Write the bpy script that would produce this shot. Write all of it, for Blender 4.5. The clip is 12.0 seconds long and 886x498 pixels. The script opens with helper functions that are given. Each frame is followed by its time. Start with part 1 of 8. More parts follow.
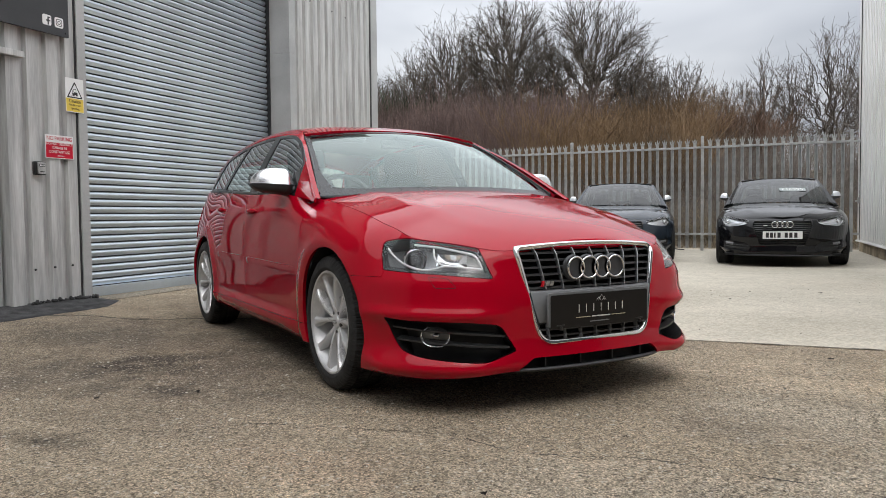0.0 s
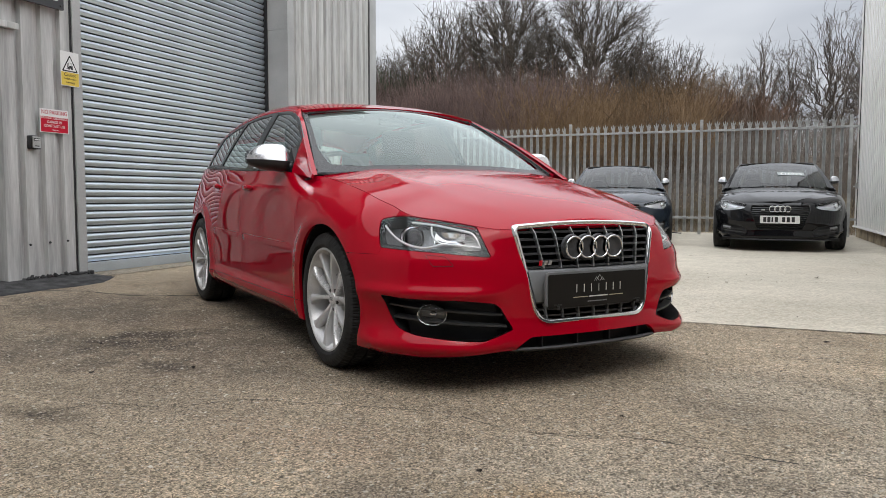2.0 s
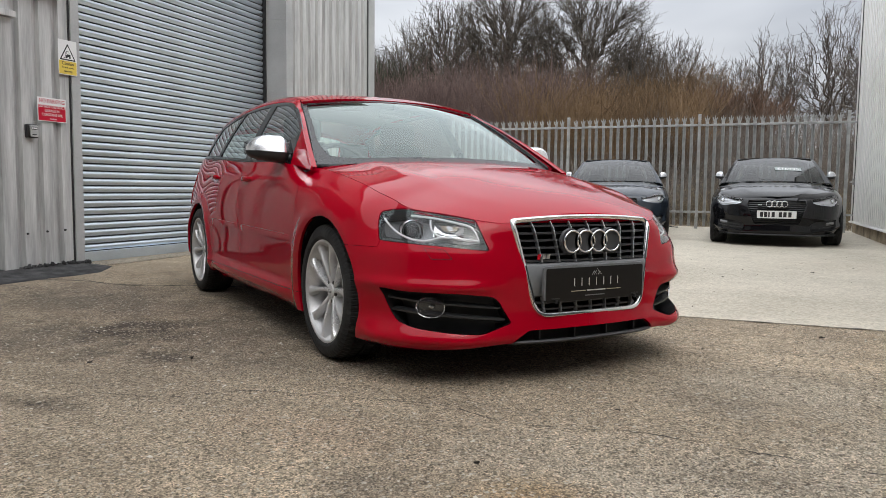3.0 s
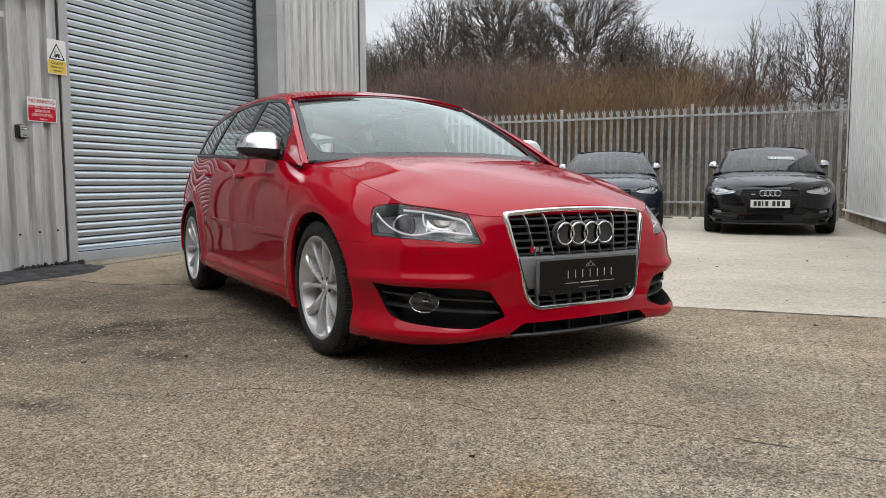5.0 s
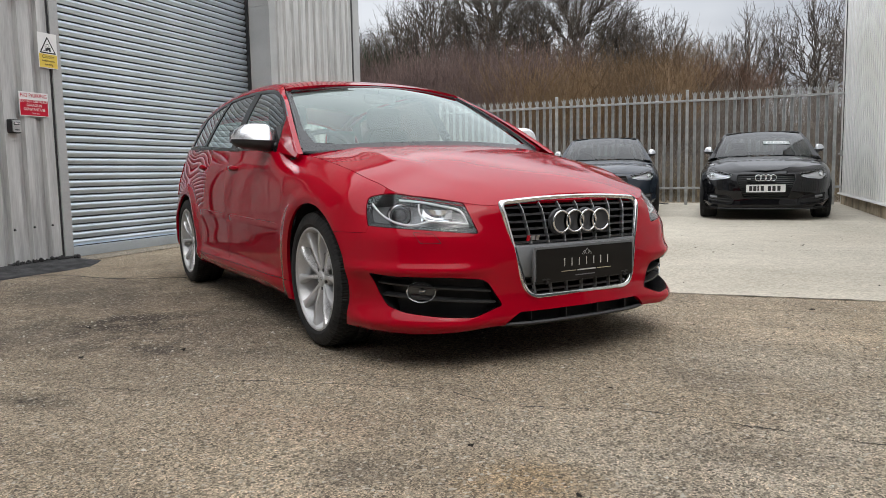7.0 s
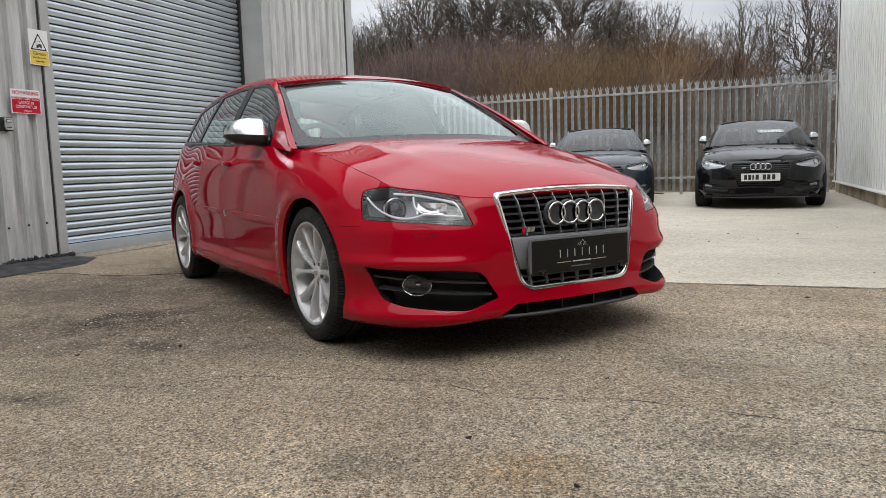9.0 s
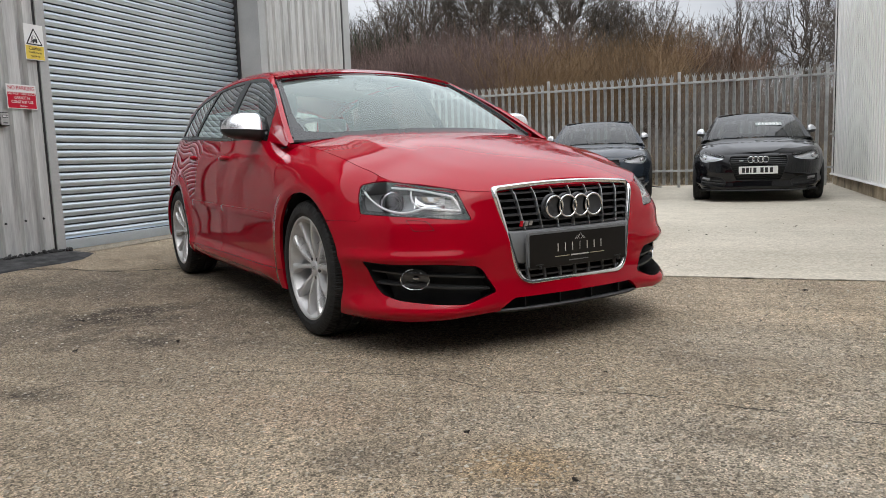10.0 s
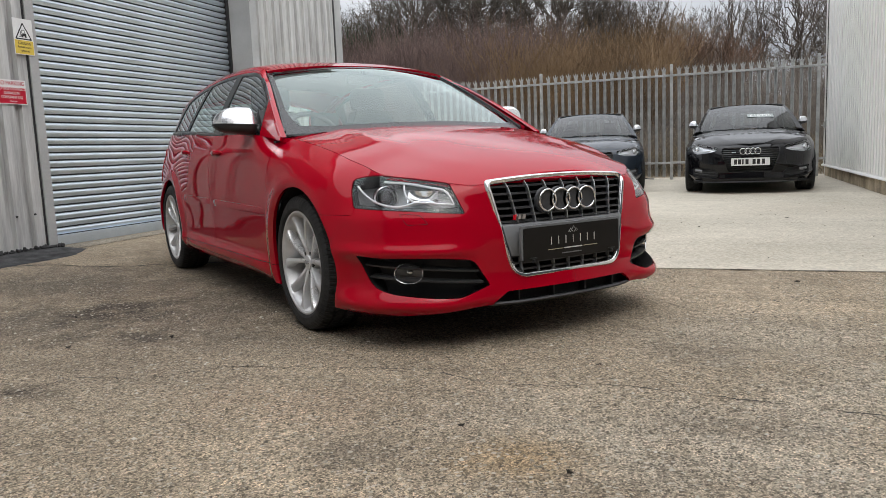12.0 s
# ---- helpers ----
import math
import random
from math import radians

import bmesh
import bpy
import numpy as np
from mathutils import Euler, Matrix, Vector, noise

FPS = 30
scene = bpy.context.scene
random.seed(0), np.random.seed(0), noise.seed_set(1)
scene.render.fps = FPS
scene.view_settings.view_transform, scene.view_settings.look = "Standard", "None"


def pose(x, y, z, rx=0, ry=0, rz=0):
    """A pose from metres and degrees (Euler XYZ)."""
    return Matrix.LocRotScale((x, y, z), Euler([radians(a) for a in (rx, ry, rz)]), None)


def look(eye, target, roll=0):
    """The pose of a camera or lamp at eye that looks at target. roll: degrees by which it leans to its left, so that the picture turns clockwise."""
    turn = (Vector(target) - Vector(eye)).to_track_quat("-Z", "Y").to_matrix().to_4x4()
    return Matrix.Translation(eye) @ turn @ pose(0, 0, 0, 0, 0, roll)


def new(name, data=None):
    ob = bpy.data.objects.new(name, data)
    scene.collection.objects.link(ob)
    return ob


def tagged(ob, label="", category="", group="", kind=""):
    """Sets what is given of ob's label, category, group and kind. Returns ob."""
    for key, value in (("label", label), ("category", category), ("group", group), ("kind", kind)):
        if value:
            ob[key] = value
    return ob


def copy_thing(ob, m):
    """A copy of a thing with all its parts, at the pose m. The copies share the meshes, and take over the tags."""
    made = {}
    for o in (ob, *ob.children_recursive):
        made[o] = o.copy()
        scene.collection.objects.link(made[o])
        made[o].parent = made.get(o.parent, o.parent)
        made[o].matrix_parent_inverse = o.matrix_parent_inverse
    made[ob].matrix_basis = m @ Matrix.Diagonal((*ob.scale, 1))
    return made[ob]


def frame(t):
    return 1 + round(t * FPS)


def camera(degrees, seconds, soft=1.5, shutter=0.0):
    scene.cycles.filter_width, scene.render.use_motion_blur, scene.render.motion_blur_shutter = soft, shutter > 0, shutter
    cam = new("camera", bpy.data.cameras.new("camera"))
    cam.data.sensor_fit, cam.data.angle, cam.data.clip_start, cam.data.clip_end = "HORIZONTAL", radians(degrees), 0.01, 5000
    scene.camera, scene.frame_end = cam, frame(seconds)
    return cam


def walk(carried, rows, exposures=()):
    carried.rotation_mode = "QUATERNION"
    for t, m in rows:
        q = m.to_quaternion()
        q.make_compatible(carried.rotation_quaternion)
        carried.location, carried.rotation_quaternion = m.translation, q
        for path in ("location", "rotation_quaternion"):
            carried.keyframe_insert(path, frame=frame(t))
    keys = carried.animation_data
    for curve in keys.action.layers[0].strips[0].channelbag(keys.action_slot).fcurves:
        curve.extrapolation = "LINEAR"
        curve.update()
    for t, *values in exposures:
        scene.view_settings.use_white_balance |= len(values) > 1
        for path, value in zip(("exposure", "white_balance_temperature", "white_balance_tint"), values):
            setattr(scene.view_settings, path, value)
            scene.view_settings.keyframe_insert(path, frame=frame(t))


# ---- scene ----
# ---- camera and walk ----
cam = camera(61.6, 12.0, soft=0.65)
PATH = [
    (0, (-2.105, -3.232, 0.801), (-1.109, -1.5, 0.712), -0.6),
    (0.5, (-2.103, -3.231, 0.801), (-1.11, -1.498, 0.703), -0.6),
    (1, (-2.103, -3.229, 0.802), (-1.108, -1.498, 0.691), -0.5),
    (1.5, (-2.097, -3.224, 0.796), (-1.098, -1.496, 0.671), -0.3),
    (2, (-2.099, -3.213, 0.786), (-1.097, -1.488, 0.647), 0.1),
    (2.5, (-2.108, -3.214, 0.789), (-1.101, -1.493, 0.636), 0.4),
    (3, (-2.111, -3.217, 0.792), (-1.102, -1.498, 0.631), 0.6),
    (5, (-2.1, -3.218, 0.791), (-1.081, -1.506, 0.615), -0.3),
    (5.5, (-2.096, -3.218, 0.794), (-1.075, -1.508, 0.61), -0.6),
    (6, (-2.098, -3.217, 0.793), (-1.076, -1.509, 0.601), -0.8),
    (6.5, (-2.095, -3.213, 0.791), (-1.071, -1.506, 0.593), -0.9),
    (7, (-2.096, -3.215, 0.792), (-1.071, -1.51, 0.587), -1.1),
    (9, (-2.092, -3.214, 0.793), (-1.06, -1.516, 0.568), -1.8),
    (9.5, (-2.092, -3.217, 0.795), (-1.058, -1.52, 0.562), -2.0),
    (10, (-2.089, -3.212, 0.793), (-1.054, -1.518, 0.552), -2.0),
    (10.5, (-2.09, -3.211, 0.793), (-1.053, -1.519, 0.544), -2.0),
    (11, (-2.09, -3.212, 0.793), (-1.05, -1.523, 0.539), -2.1),
    (11.5, (-2.093, -3.214, 0.794), (-1.048, -1.528, 0.537), -2.1),
    (12, (-2.09, -3.213, 0.796), (-1.042, -1.53, 0.536), -2.3),
]
walk(cam, [(t, look(eye, goal, roll)) for t, eye, goal, roll in PATH])
# ---- world, sun, exposure ----
SITE = Matrix.Rotation(radians(37.5), 4, "Z")   # the yard's buildings and fence run along this turn

world = bpy.data.worlds.new("world")
scene.world = world
world.use_nodes = True
wn, wl = world.node_tree.nodes, world.node_tree.links
wn.clear()
w_out = wn.new("ShaderNodeOutputWorld")
w_bg = wn.new("ShaderNodeBackground")
w_sky = wn.new("ShaderNodeTexSky")
w_sky.sky_type = "NISHITA"
w_sky.sun_disc = False
w_sky.sun_elevation = radians(48)
w_sky.sun_rotation = radians(200)
w_sky.air_density, w_sky.dust_density = 1.0, 3.0
w_tc = wn.new("ShaderNodeTexCoord")
w_map = wn.new("ShaderNodeMapping")
w_map.inputs["Scale"].default_value = (1.0, 1.0, 3.2)
w_map.inputs["Location"].default_value = (0.35, 0.2, 0.1)
w_n1 = wn.new("ShaderNodeTexNoise")
w_n1.inputs["Scale"].default_value = 2.1
w_n1.inputs["Detail"].default_value = 4
w_n1.inputs["Roughness"].default_value = 0.42
w_n1.inputs["Distortion"].default_value = 0.25
w_ramp = wn.new("ShaderNodeValToRGB")
w_ramp.color_ramp.elements[0].position, w_ramp.color_ramp.elements[0].color = 0.34, (4.0, 4.2, 4.6, 1)
w_ramp.color_ramp.elements[1].position, w_ramp.color_ramp.elements[1].color = 0.62, (7.9, 8.05, 8.3, 1)
w_mix = wn.new("ShaderNodeMix")
w_mix.data_type = "RGBA"
w_mix.inputs["Factor"].default_value = 0.9
wl.new(w_tc.outputs["Generated"], w_map.inputs["Vector"])
wl.new(w_map.outputs["Vector"], w_n1.inputs["Vector"])
wl.new(w_n1.outputs["Fac"], w_ramp.inputs["Fac"])
wl.new(w_sky.outputs["Color"], w_mix.inputs["A"])
# the cloud sheet is more even overhead
w_even, w_fade = wn.new("ShaderNodeMix"), wn.new("ShaderNodeMapRange")
w_even.data_type = "RGBA"
w_even.inputs["B"].default_value = (6.35, 6.5, 6.75, 1)
w_fade.inputs["From Min"].default_value, w_fade.inputs["From Max"].default_value = 0.3, 0.7
w_fade.inputs["To Max"].default_value = 0.8
wl.new(w_ramp.outputs["Color"], w_even.inputs["A"])
wl.new(w_fade.outputs["Result"], w_even.inputs["Factor"])
wl.new(w_even.outputs["Result"], w_mix.inputs["B"])
# an overcast sky is about three times as bright overhead as at the horizon
w_sep, w_rise, w_mul = wn.new("ShaderNodeSeparateXYZ"), wn.new("ShaderNodeMapRange"), wn.new("ShaderNodeVectorMath")
w_rise.inputs["From Min"].default_value, w_rise.inputs["From Max"].default_value = 0.1, 1.0
w_rise.inputs["To Min"].default_value, w_rise.inputs["To Max"].default_value = 0.76, 3.15
w_mul.operation = "MULTIPLY"
wl.new(w_tc.outputs["Generated"], w_sep.inputs[0])
wl.new(w_sep.outputs["Z"], w_rise.inputs["Value"])
wl.new(w_sep.outputs["Z"], w_fade.inputs["Value"])
wl.new(w_mix.outputs["Result"], w_mul.inputs[0])
wl.new(w_rise.outputs["Result"], w_mul.inputs[1])
wl.new(w_mul.outputs["Vector"], w_bg.inputs["Color"])
w_bg.inputs["Strength"].default_value = 0.1
wl.new(w_bg.outputs["Background"], w_out.inputs["Surface"])

sun_data = bpy.data.lights.new("sun", "SUN")
sun_data.energy = 0.35
sun_data.angle = radians(25)
sun_data.color = (1.0, 0.97, 0.92)
sun = new("sun", sun_data)
sun.matrix_world = look((-3, -6, 12), (0, 0, 0))
scene.view_settings.exposure = 0.37
# ---- materials ----
def surface(name, colour, rough=0.6, metal=0.0, vary=0.12, scale=3.0, fine=60.0, bump=0.15, coat=0.0, stretch=(1, 1, 1), spec=0.5, second=None, depth=0.002):
    """A node material with coarse and fine variation in colour, gloss and relief; sizes are in metres."""
    m = bpy.data.materials.new(name)
    m.use_nodes = True
    n, k = m.node_tree.nodes, m.node_tree.links
    b = n["Principled BSDF"]
    b.inputs["Metallic"].default_value = metal
    b.inputs["Specular IOR Level"].default_value = spec
    b.inputs["Coat Weight"].default_value = coat
    b.inputs["Coat Roughness"].default_value = 0.03
    tc, mp = n.new("ShaderNodeTexCoord"), n.new("ShaderNodeMapping")
    mp.inputs["Scale"].default_value = stretch
    k.new(tc.outputs["Object"], mp.inputs["Vector"])
    n1, n2 = n.new("ShaderNodeTexNoise"), n.new("ShaderNodeTexNoise")
    n1.inputs["Scale"].default_value, n1.inputs["Detail"].default_value = scale, 6
    n2.inputs["Scale"].default_value, n2.inputs["Detail"].default_value = fine, 4
    k.new(mp.outputs["Vector"], n1.inputs["Vector"])
    k.new(mp.outputs["Vector"], n2.inputs["Vector"])
    mix = n.new("ShaderNodeMix")
    mix.data_type = "RGBA"
    lo = second or tuple(c * (1 - 2 * vary) for c in colour)
    hi = tuple(min(1, c * (1 + vary)) for c in colour)
    mix.inputs["A"].default_value, mix.inputs["B"].default_value = (*lo, 1), (*hi, 1)
    add = n.new("ShaderNodeMath")
    add.operation = "MULTIPLY_ADD"
    add.inputs[1].default_value = 0.4
    rampn = n.new("ShaderNodeMapRange")
    rampn.inputs["From Min"].default_value, rampn.inputs["From Max"].default_value = 0.5, 0.9
    k.new(n2.outputs["Fac"], add.inputs[0])
    k.new(n1.outputs["Fac"], add.inputs[2])
    k.new(add.outputs[0], rampn.inputs["Value"])
    k.new(rampn.outputs["Result"], mix.inputs["Factor"])
    k.new(mix.outputs["Result"], b.inputs["Base Color"])
    rr = n.new("ShaderNodeMapRange")
    rr.inputs["To Min"].default_value, rr.inputs["To Max"].default_value = min(1, rough * (1 + vary)), rough * (1 - vary)
    k.new(rampn.outputs["Result"], rr.inputs["Value"])
    k.new(rr.outputs["Result"], b.inputs["Roughness"])
    if bump:
        bp = n.new("ShaderNodeBump")
        bp.inputs["Strength"].default_value, bp.inputs["Distance"].default_value = bump, depth
        k.new(n2.outputs["Fac"], bp.inputs["Height"])
        k.new(bp.outputs["Normal"], b.inputs["Normal"])
    return m


def glass(name, tint, straight=0.08, rough=0.0, power=4.0, sheen=(1, 1, 1)):
    """Thin pane: clear and tinted, with a mirror share that grows towards grazing views (straight: the share seen head-on)."""
    m = bpy.data.materials.new(name)
    m.use_nodes = True
    n, k = m.node_tree.nodes, m.node_tree.links
    n.clear()
    out = n.new("ShaderNodeOutputMaterial")
    tr, gl, mx = n.new("ShaderNodeBsdfTransparent"), n.new("ShaderNodeBsdfGlossy"), n.new("ShaderNodeMixShader")
    lw, pw, mr = n.new("ShaderNodeLayerWeight"), n.new("ShaderNodeMath"), n.new("ShaderNodeMapRange")
    tr.inputs["Color"].default_value = (*tint, 1)
    gl.inputs["Roughness"].default_value = rough
    gl.inputs["Color"].default_value = (*sheen, 1)
    pw.operation = "POWER"
    pw.inputs[1].default_value = power
    mr.inputs["To Min"].default_value = straight
    k.new(lw.outputs["Facing"], pw.inputs[0])
    k.new(pw.outputs[0], mr.inputs["Value"])
    k.new(mr.outputs["Result"], mx.inputs["Fac"])
    k.new(tr.outputs["BSDF"], mx.inputs[1])
    k.new(gl.outputs["BSDF"], mx.inputs[2])
    k.new(mx.outputs["Shader"], out.inputs["Surface"])
    return m


def ground_material(name, pale, dark, stone, wear, pebble=110.0, bump=0.6, rough_look=1.0, stains=()):
    """Worn concrete with exposed stones, blotches and spills; stains are (u, w, length, width, strength, colour)."""
    m = bpy.data.materials.new(name)
    m.use_nodes = True
    n, k = m.node_tree.nodes, m.node_tree.links
    b = n["Principled BSDF"]
    b.inputs["Roughness"].default_value = 0.85
    b.inputs["Specular IOR Level"].default_value = 0.3
    tc = n.new("ShaderNodeTexCoord")

    def tex(kind, scale, detail=5, rough=0.55, dist=0.0):
        t = n.new(kind)
        t.inputs["Scale"].default_value = scale
        if kind == "ShaderNodeTexNoise":
            t.inputs["Detail"].default_value, t.inputs["Roughness"].default_value, t.inputs["Distortion"].default_value = detail, rough, dist
        k.new(tc.outputs["Object"], t.inputs["Vector"])
        return t

    def ramp(src, lo, hi, a=0.0, c=1.0):
        r = n.new("ShaderNodeMapRange")
        r.inputs["From Min"].default_value, r.inputs["From Max"].default_value = lo, hi
        r.inputs["To Min"].default_value, r.inputs["To Max"].default_value = a, c
        k.new(src, r.inputs["Value"])
        return r.outputs["Result"]

    def mixc(fac, a, c, mode="MIX"):
        x = n.new("ShaderNodeMix")
        x.data_type, x.blend_type = "RGBA", mode
        if isinstance(fac, float):
            x.inputs["Factor"].default_value = fac
        else:
            k.new(fac, x.inputs["Factor"])
        for s, v in (("A", a), ("B", c)):
            if isinstance(v, tuple):
                x.inputs[s].default_value = (*v, 1)
            else:
                k.new(v, x.inputs[s])
        return x.outputs["Result"]

    def math2(op, a, c):
        x = n.new("ShaderNodeMath")
        x.operation = op
        for i, v in enumerate((a, c)):
            if isinstance(v, float):
                x.inputs[i].default_value = v
            else:
                k.new(v, x.inputs[i])
        return x.outputs[0]

    big, mid, fine = tex("ShaderNodeTexNoise", 0.5, 7, 0.62, 0.6), tex("ShaderNodeTexNoise", 3.6, 8, 0.68), tex("ShaderNodeTexNoise", 34, 6, 0.72)
    cells, chips = tex("ShaderNodeTexVoronoi", pebble), tex("ShaderNodeTexVoronoi", pebble * 0.6)
    grit = tex("ShaderNodeTexNoise", pebble * 1.15, 3, 0.8)
    col = mixc(ramp(big.outputs["Fac"], 0.36, 0.62), dark, pale)
    col = mixc(ramp(mid.outputs["Fac"], 0.36, 0.66, 0.0, 0.75), col, wear)
    for i, (su, sw, lu, lw, strength, tint) in enumerate(stains):
        mp = n.new("ShaderNodeMapping")
        mp.vector_type = "TEXTURE"
        mp.inputs["Location"].default_value = (su, sw, 0)
        mp.inputs["Scale"].default_value = (lu, lw, 1)
        k.new(tc.outputs["Object"], mp.inputs["Vector"])
        ln = n.new("ShaderNodeVectorMath")
        ln.operation = "LENGTH"
        k.new(mp.outputs["Vector"], ln.inputs[0])
        wob = math2("ADD", ln.outputs["Value"], ramp(mid.outputs["Fac"], 0.25, 0.75, -0.6, 0.6))
        col = mixc(ramp(wob, 0.15, 1.0, strength, 0.0), col, tint)
    # tyre-worn streaks along one way
    mps = n.new("ShaderNodeMapping")
    mps.inputs["Rotation"].default_value = (0, 0, 0.55)
    mps.inputs["Scale"].default_value = (1.0, 0.12, 1.0)
    k.new(tc.outputs["Object"], mps.inputs["Vector"])
    streak = tex("ShaderNodeTexNoise", 5.0, 7, 0.65)
    k.new(mps.outputs["Vector"], streak.inputs["Vector"])
    sc = n.new("ShaderNodeVectorMath")
    sc.operation = "SCALE"
    k.new(col, sc.inputs[0])
    k.new(ramp(streak.outputs["Fac"], 0.35, 0.65, 1 - 0.13 * rough_look, 1 + 0.11 * rough_look), sc.inputs["Scale"])
    col = sc.outputs["Vector"]
    sep, sep2 = n.new("ShaderNodeSeparateColor"), n.new("ShaderNodeSeparateColor")
    k.new(cells.outputs["Color"], sep.inputs["Color"])
    k.new(chips.outputs["Color"], sep2.inputs["Color"])
    # every stone has its own tone, a few larger chips are pale or dark
    tone = ramp(sep.outputs["Red"], 0.0, 1.0, 1 - 0.6 * rough_look, 1 + 0.6 * rough_look)
    tone = math2("MULTIPLY", tone, ramp(grit.outputs["Fac"], 0.32, 0.68, 1 - 0.6 * rough_look, 1 + 0.6 * rough_look))
    tone = math2("MULTIPLY", tone, ramp(fine.outputs["Fac"], 0.34, 0.66, 1 - 0.3 * rough_look, 1 + 0.22 * rough_look))
    tinted = n.new("ShaderNodeVectorMath")
    tinted.operation = "SCALE"
    k.new(col, tinted.inputs[0])
    k.new(tone, tinted.inputs["Scale"])
    col = mixc(ramp(sep2.outputs["Green"], 0.915, 0.97, 0.0, 0.65 * rough_look), tinted.outputs["Vector"], stone)
    col = mixc(ramp(sep2.outputs["Blue"], 0.945, 0.98, 0.0, 0.65 * rough_look), col, tuple(c * 0.3 for c in dark))
    k.new(col, b.inputs["Base Color"])
    h = math2("ADD", fine.outputs["Fac"], ramp(cells.outputs["Distance"], 0.0, 0.7, 0.8, 0.0))
    h = math2("ADD", h, grit.outputs["Fac"])
    bp = n.new("ShaderNodeBump")
    bp.inputs["Strength"].default_value, bp.inputs["Distance"].default_value = bump, 0.009
    k.new(h, bp.inputs["Height"])
    k.new(bp.outputs["Normal"], b.inputs["Normal"])
    return m


OIL, RUST, DAMP, WORN, ROSE = (0.05, 0.04, 0.03), (0.40, 0.27, 0.14), (0.11, 0.092, 0.075), (0.54, 0.47, 0.37), (0.42, 0.30, 0.21)
STAINS = ((-0.25, 1.2, 1.0, 0.8, 0.55, DAMP), (0.0, 2.4, 1.4, 1.9, 0.62, (0.14, 0.112, 0.08)), (0.1, 2.9, 0.4, 1.2, 0.55, DAMP), (0.5, 3.3, 0.5, 1.3, 0.45, DAMP), (-0.9, 2.1, 0.6, 0.8, 0.55, DAMP), (-0.85, 0.55, 0.2, 0.6, 0.5, DAMP),
          (-0.62, 1.79, 0.3, 0.42, 0.9, OIL), (-0.32, 1.76, 0.25, 0.35, 0.7, OIL), (-0.95, 1.25, 0.12, 0.28, 0.6, OIL), (-1.73, 1.12, 0.12, 0.3, 0.75, OIL),
          (-0.38, -1.53, 0.5, 0.7, 0.5, WORN), (-1.07, -1.8, 0.45, 0.5, 0.6, WORN), (-1.55, -1.01, 0.4, 0.7, 0.4, WORN), (-1.75, -1.5, 0.5, 0.5, 0.5, WORN), (-1.5, 0.9, 0.9, 0.9, 0.3, DAMP), (0.6, -2.1, 0.5, 0.6, 0.5, WORN),
          (-1.62, 0.05, 0.25, 0.5, 0.4, ROSE), (-1.82, -0.78, 0.2, 0.22, 0.65, RUST), (0.6, -1.9, 0.6, 0.25, 0.25, RUST), (-1.9, -0.33, 0.14, 0.2, 0.5, DAMP), (-0.71, -1.2, 0.16, 0.35, 0.5, DAMP), (-1.45, -1.35, 0.14, 0.3, 0.4, DAMP))
M_YARD = ground_material("worn_aggregate_concrete", (0.52, 0.42, 0.30), (0.235, 0.185, 0.13), (0.64, 0.58, 0.48), (0.36, 0.29, 0.207), pebble=185.0, bump=0.9, rough_look=1.1, stains=STAINS)
M_PAD = ground_material("pale_concrete", (0.54, 0.495, 0.41), (0.40, 0.365, 0.295), (0.6, 0.57, 0.51), (0.43, 0.395, 0.325), pebble=60.0, bump=0.2, rough_look=0.26, stains=((3.5, -0.6, 1.6, 0.5, 0.3, (0.36, 0.32, 0.25)), (5.5, -2.2, 1.2, 1.0, 0.35, (0.38, 0.33, 0.26)), (8.0, -0.2, 0.8, 1.2, 0.4, (0.33, 0.30, 0.25)), (2.2, -1.7, 0.7, 0.8, 0.25, (0.40, 0.36, 0.29))))
M_SILL = ground_material("worn_sill_concrete", (0.33, 0.29, 0.23), (0.22, 0.19, 0.15), (0.5, 0.46, 0.4), (0.28, 0.24, 0.19), bump=0.5, rough_look=0.7)
M_ASPHALT = surface("black_asphalt", (0.036, 0.036, 0.037), 0.9, vary=0.25, scale=9, fine=160, bump=0.7)
M_CRACK = surface("crack_dirt", (0.045, 0.038, 0.03), 0.95, vary=0.3)
M_CLAD = surface("weathered_grey_cladding", (0.51, 0.512, 0.50), 0.5, vary=0.17, scale=13, fine=90, bump=0.06, stretch=(1, 1, 0.08))
M_FLASH = surface("grey_flashing", (0.41, 0.415, 0.41), 0.45, vary=0.08, scale=2.5, fine=50, bump=0.03)
M_SHUT = surface("galvanised_shutter", (0.61, 0.68, 0.74), 0.3, metal=0.75, vary=0.07, scale=4, fine=70, bump=0.03, stretch=(0.4, 1, 1))
M_WHITE = surface("white_cladding", (0.90, 0.89, 0.86), 0.3, vary=0.04, scale=2, fine=60, bump=0.0, stretch=(1, 1, 0.2), coat=0.3)
M_PLINTH = surface("stained_concrete_plinth", (0.37, 0.30, 0.21), 0.9, vary=0.3, scale=3, fine=80, bump=0.4)
M_GALV = surface("galvanised_steel", (0.48, 0.485, 0.475), 0.36, metal=0.5, vary=0.18, scale=6, fine=90, bump=0.05)
M_BLACK = surface("black_plastic", (0.018, 0.018, 0.019), 0.45, vary=0.15, scale=20, fine=300, bump=0.08)
M_GLOSSBLACK = surface("gloss_black", (0.008, 0.008, 0.009), 0.12, vary=0.05, bump=0)
M_SIGNBLACK = surface("dark_sign_panel", (0.035, 0.036, 0.04), 0.35, vary=0.08, bump=0.0)
M_SIGNWHITE = surface("white_sign_plastic", (0.78, 0.78, 0.77), 0.35, vary=0.04, bump=0)
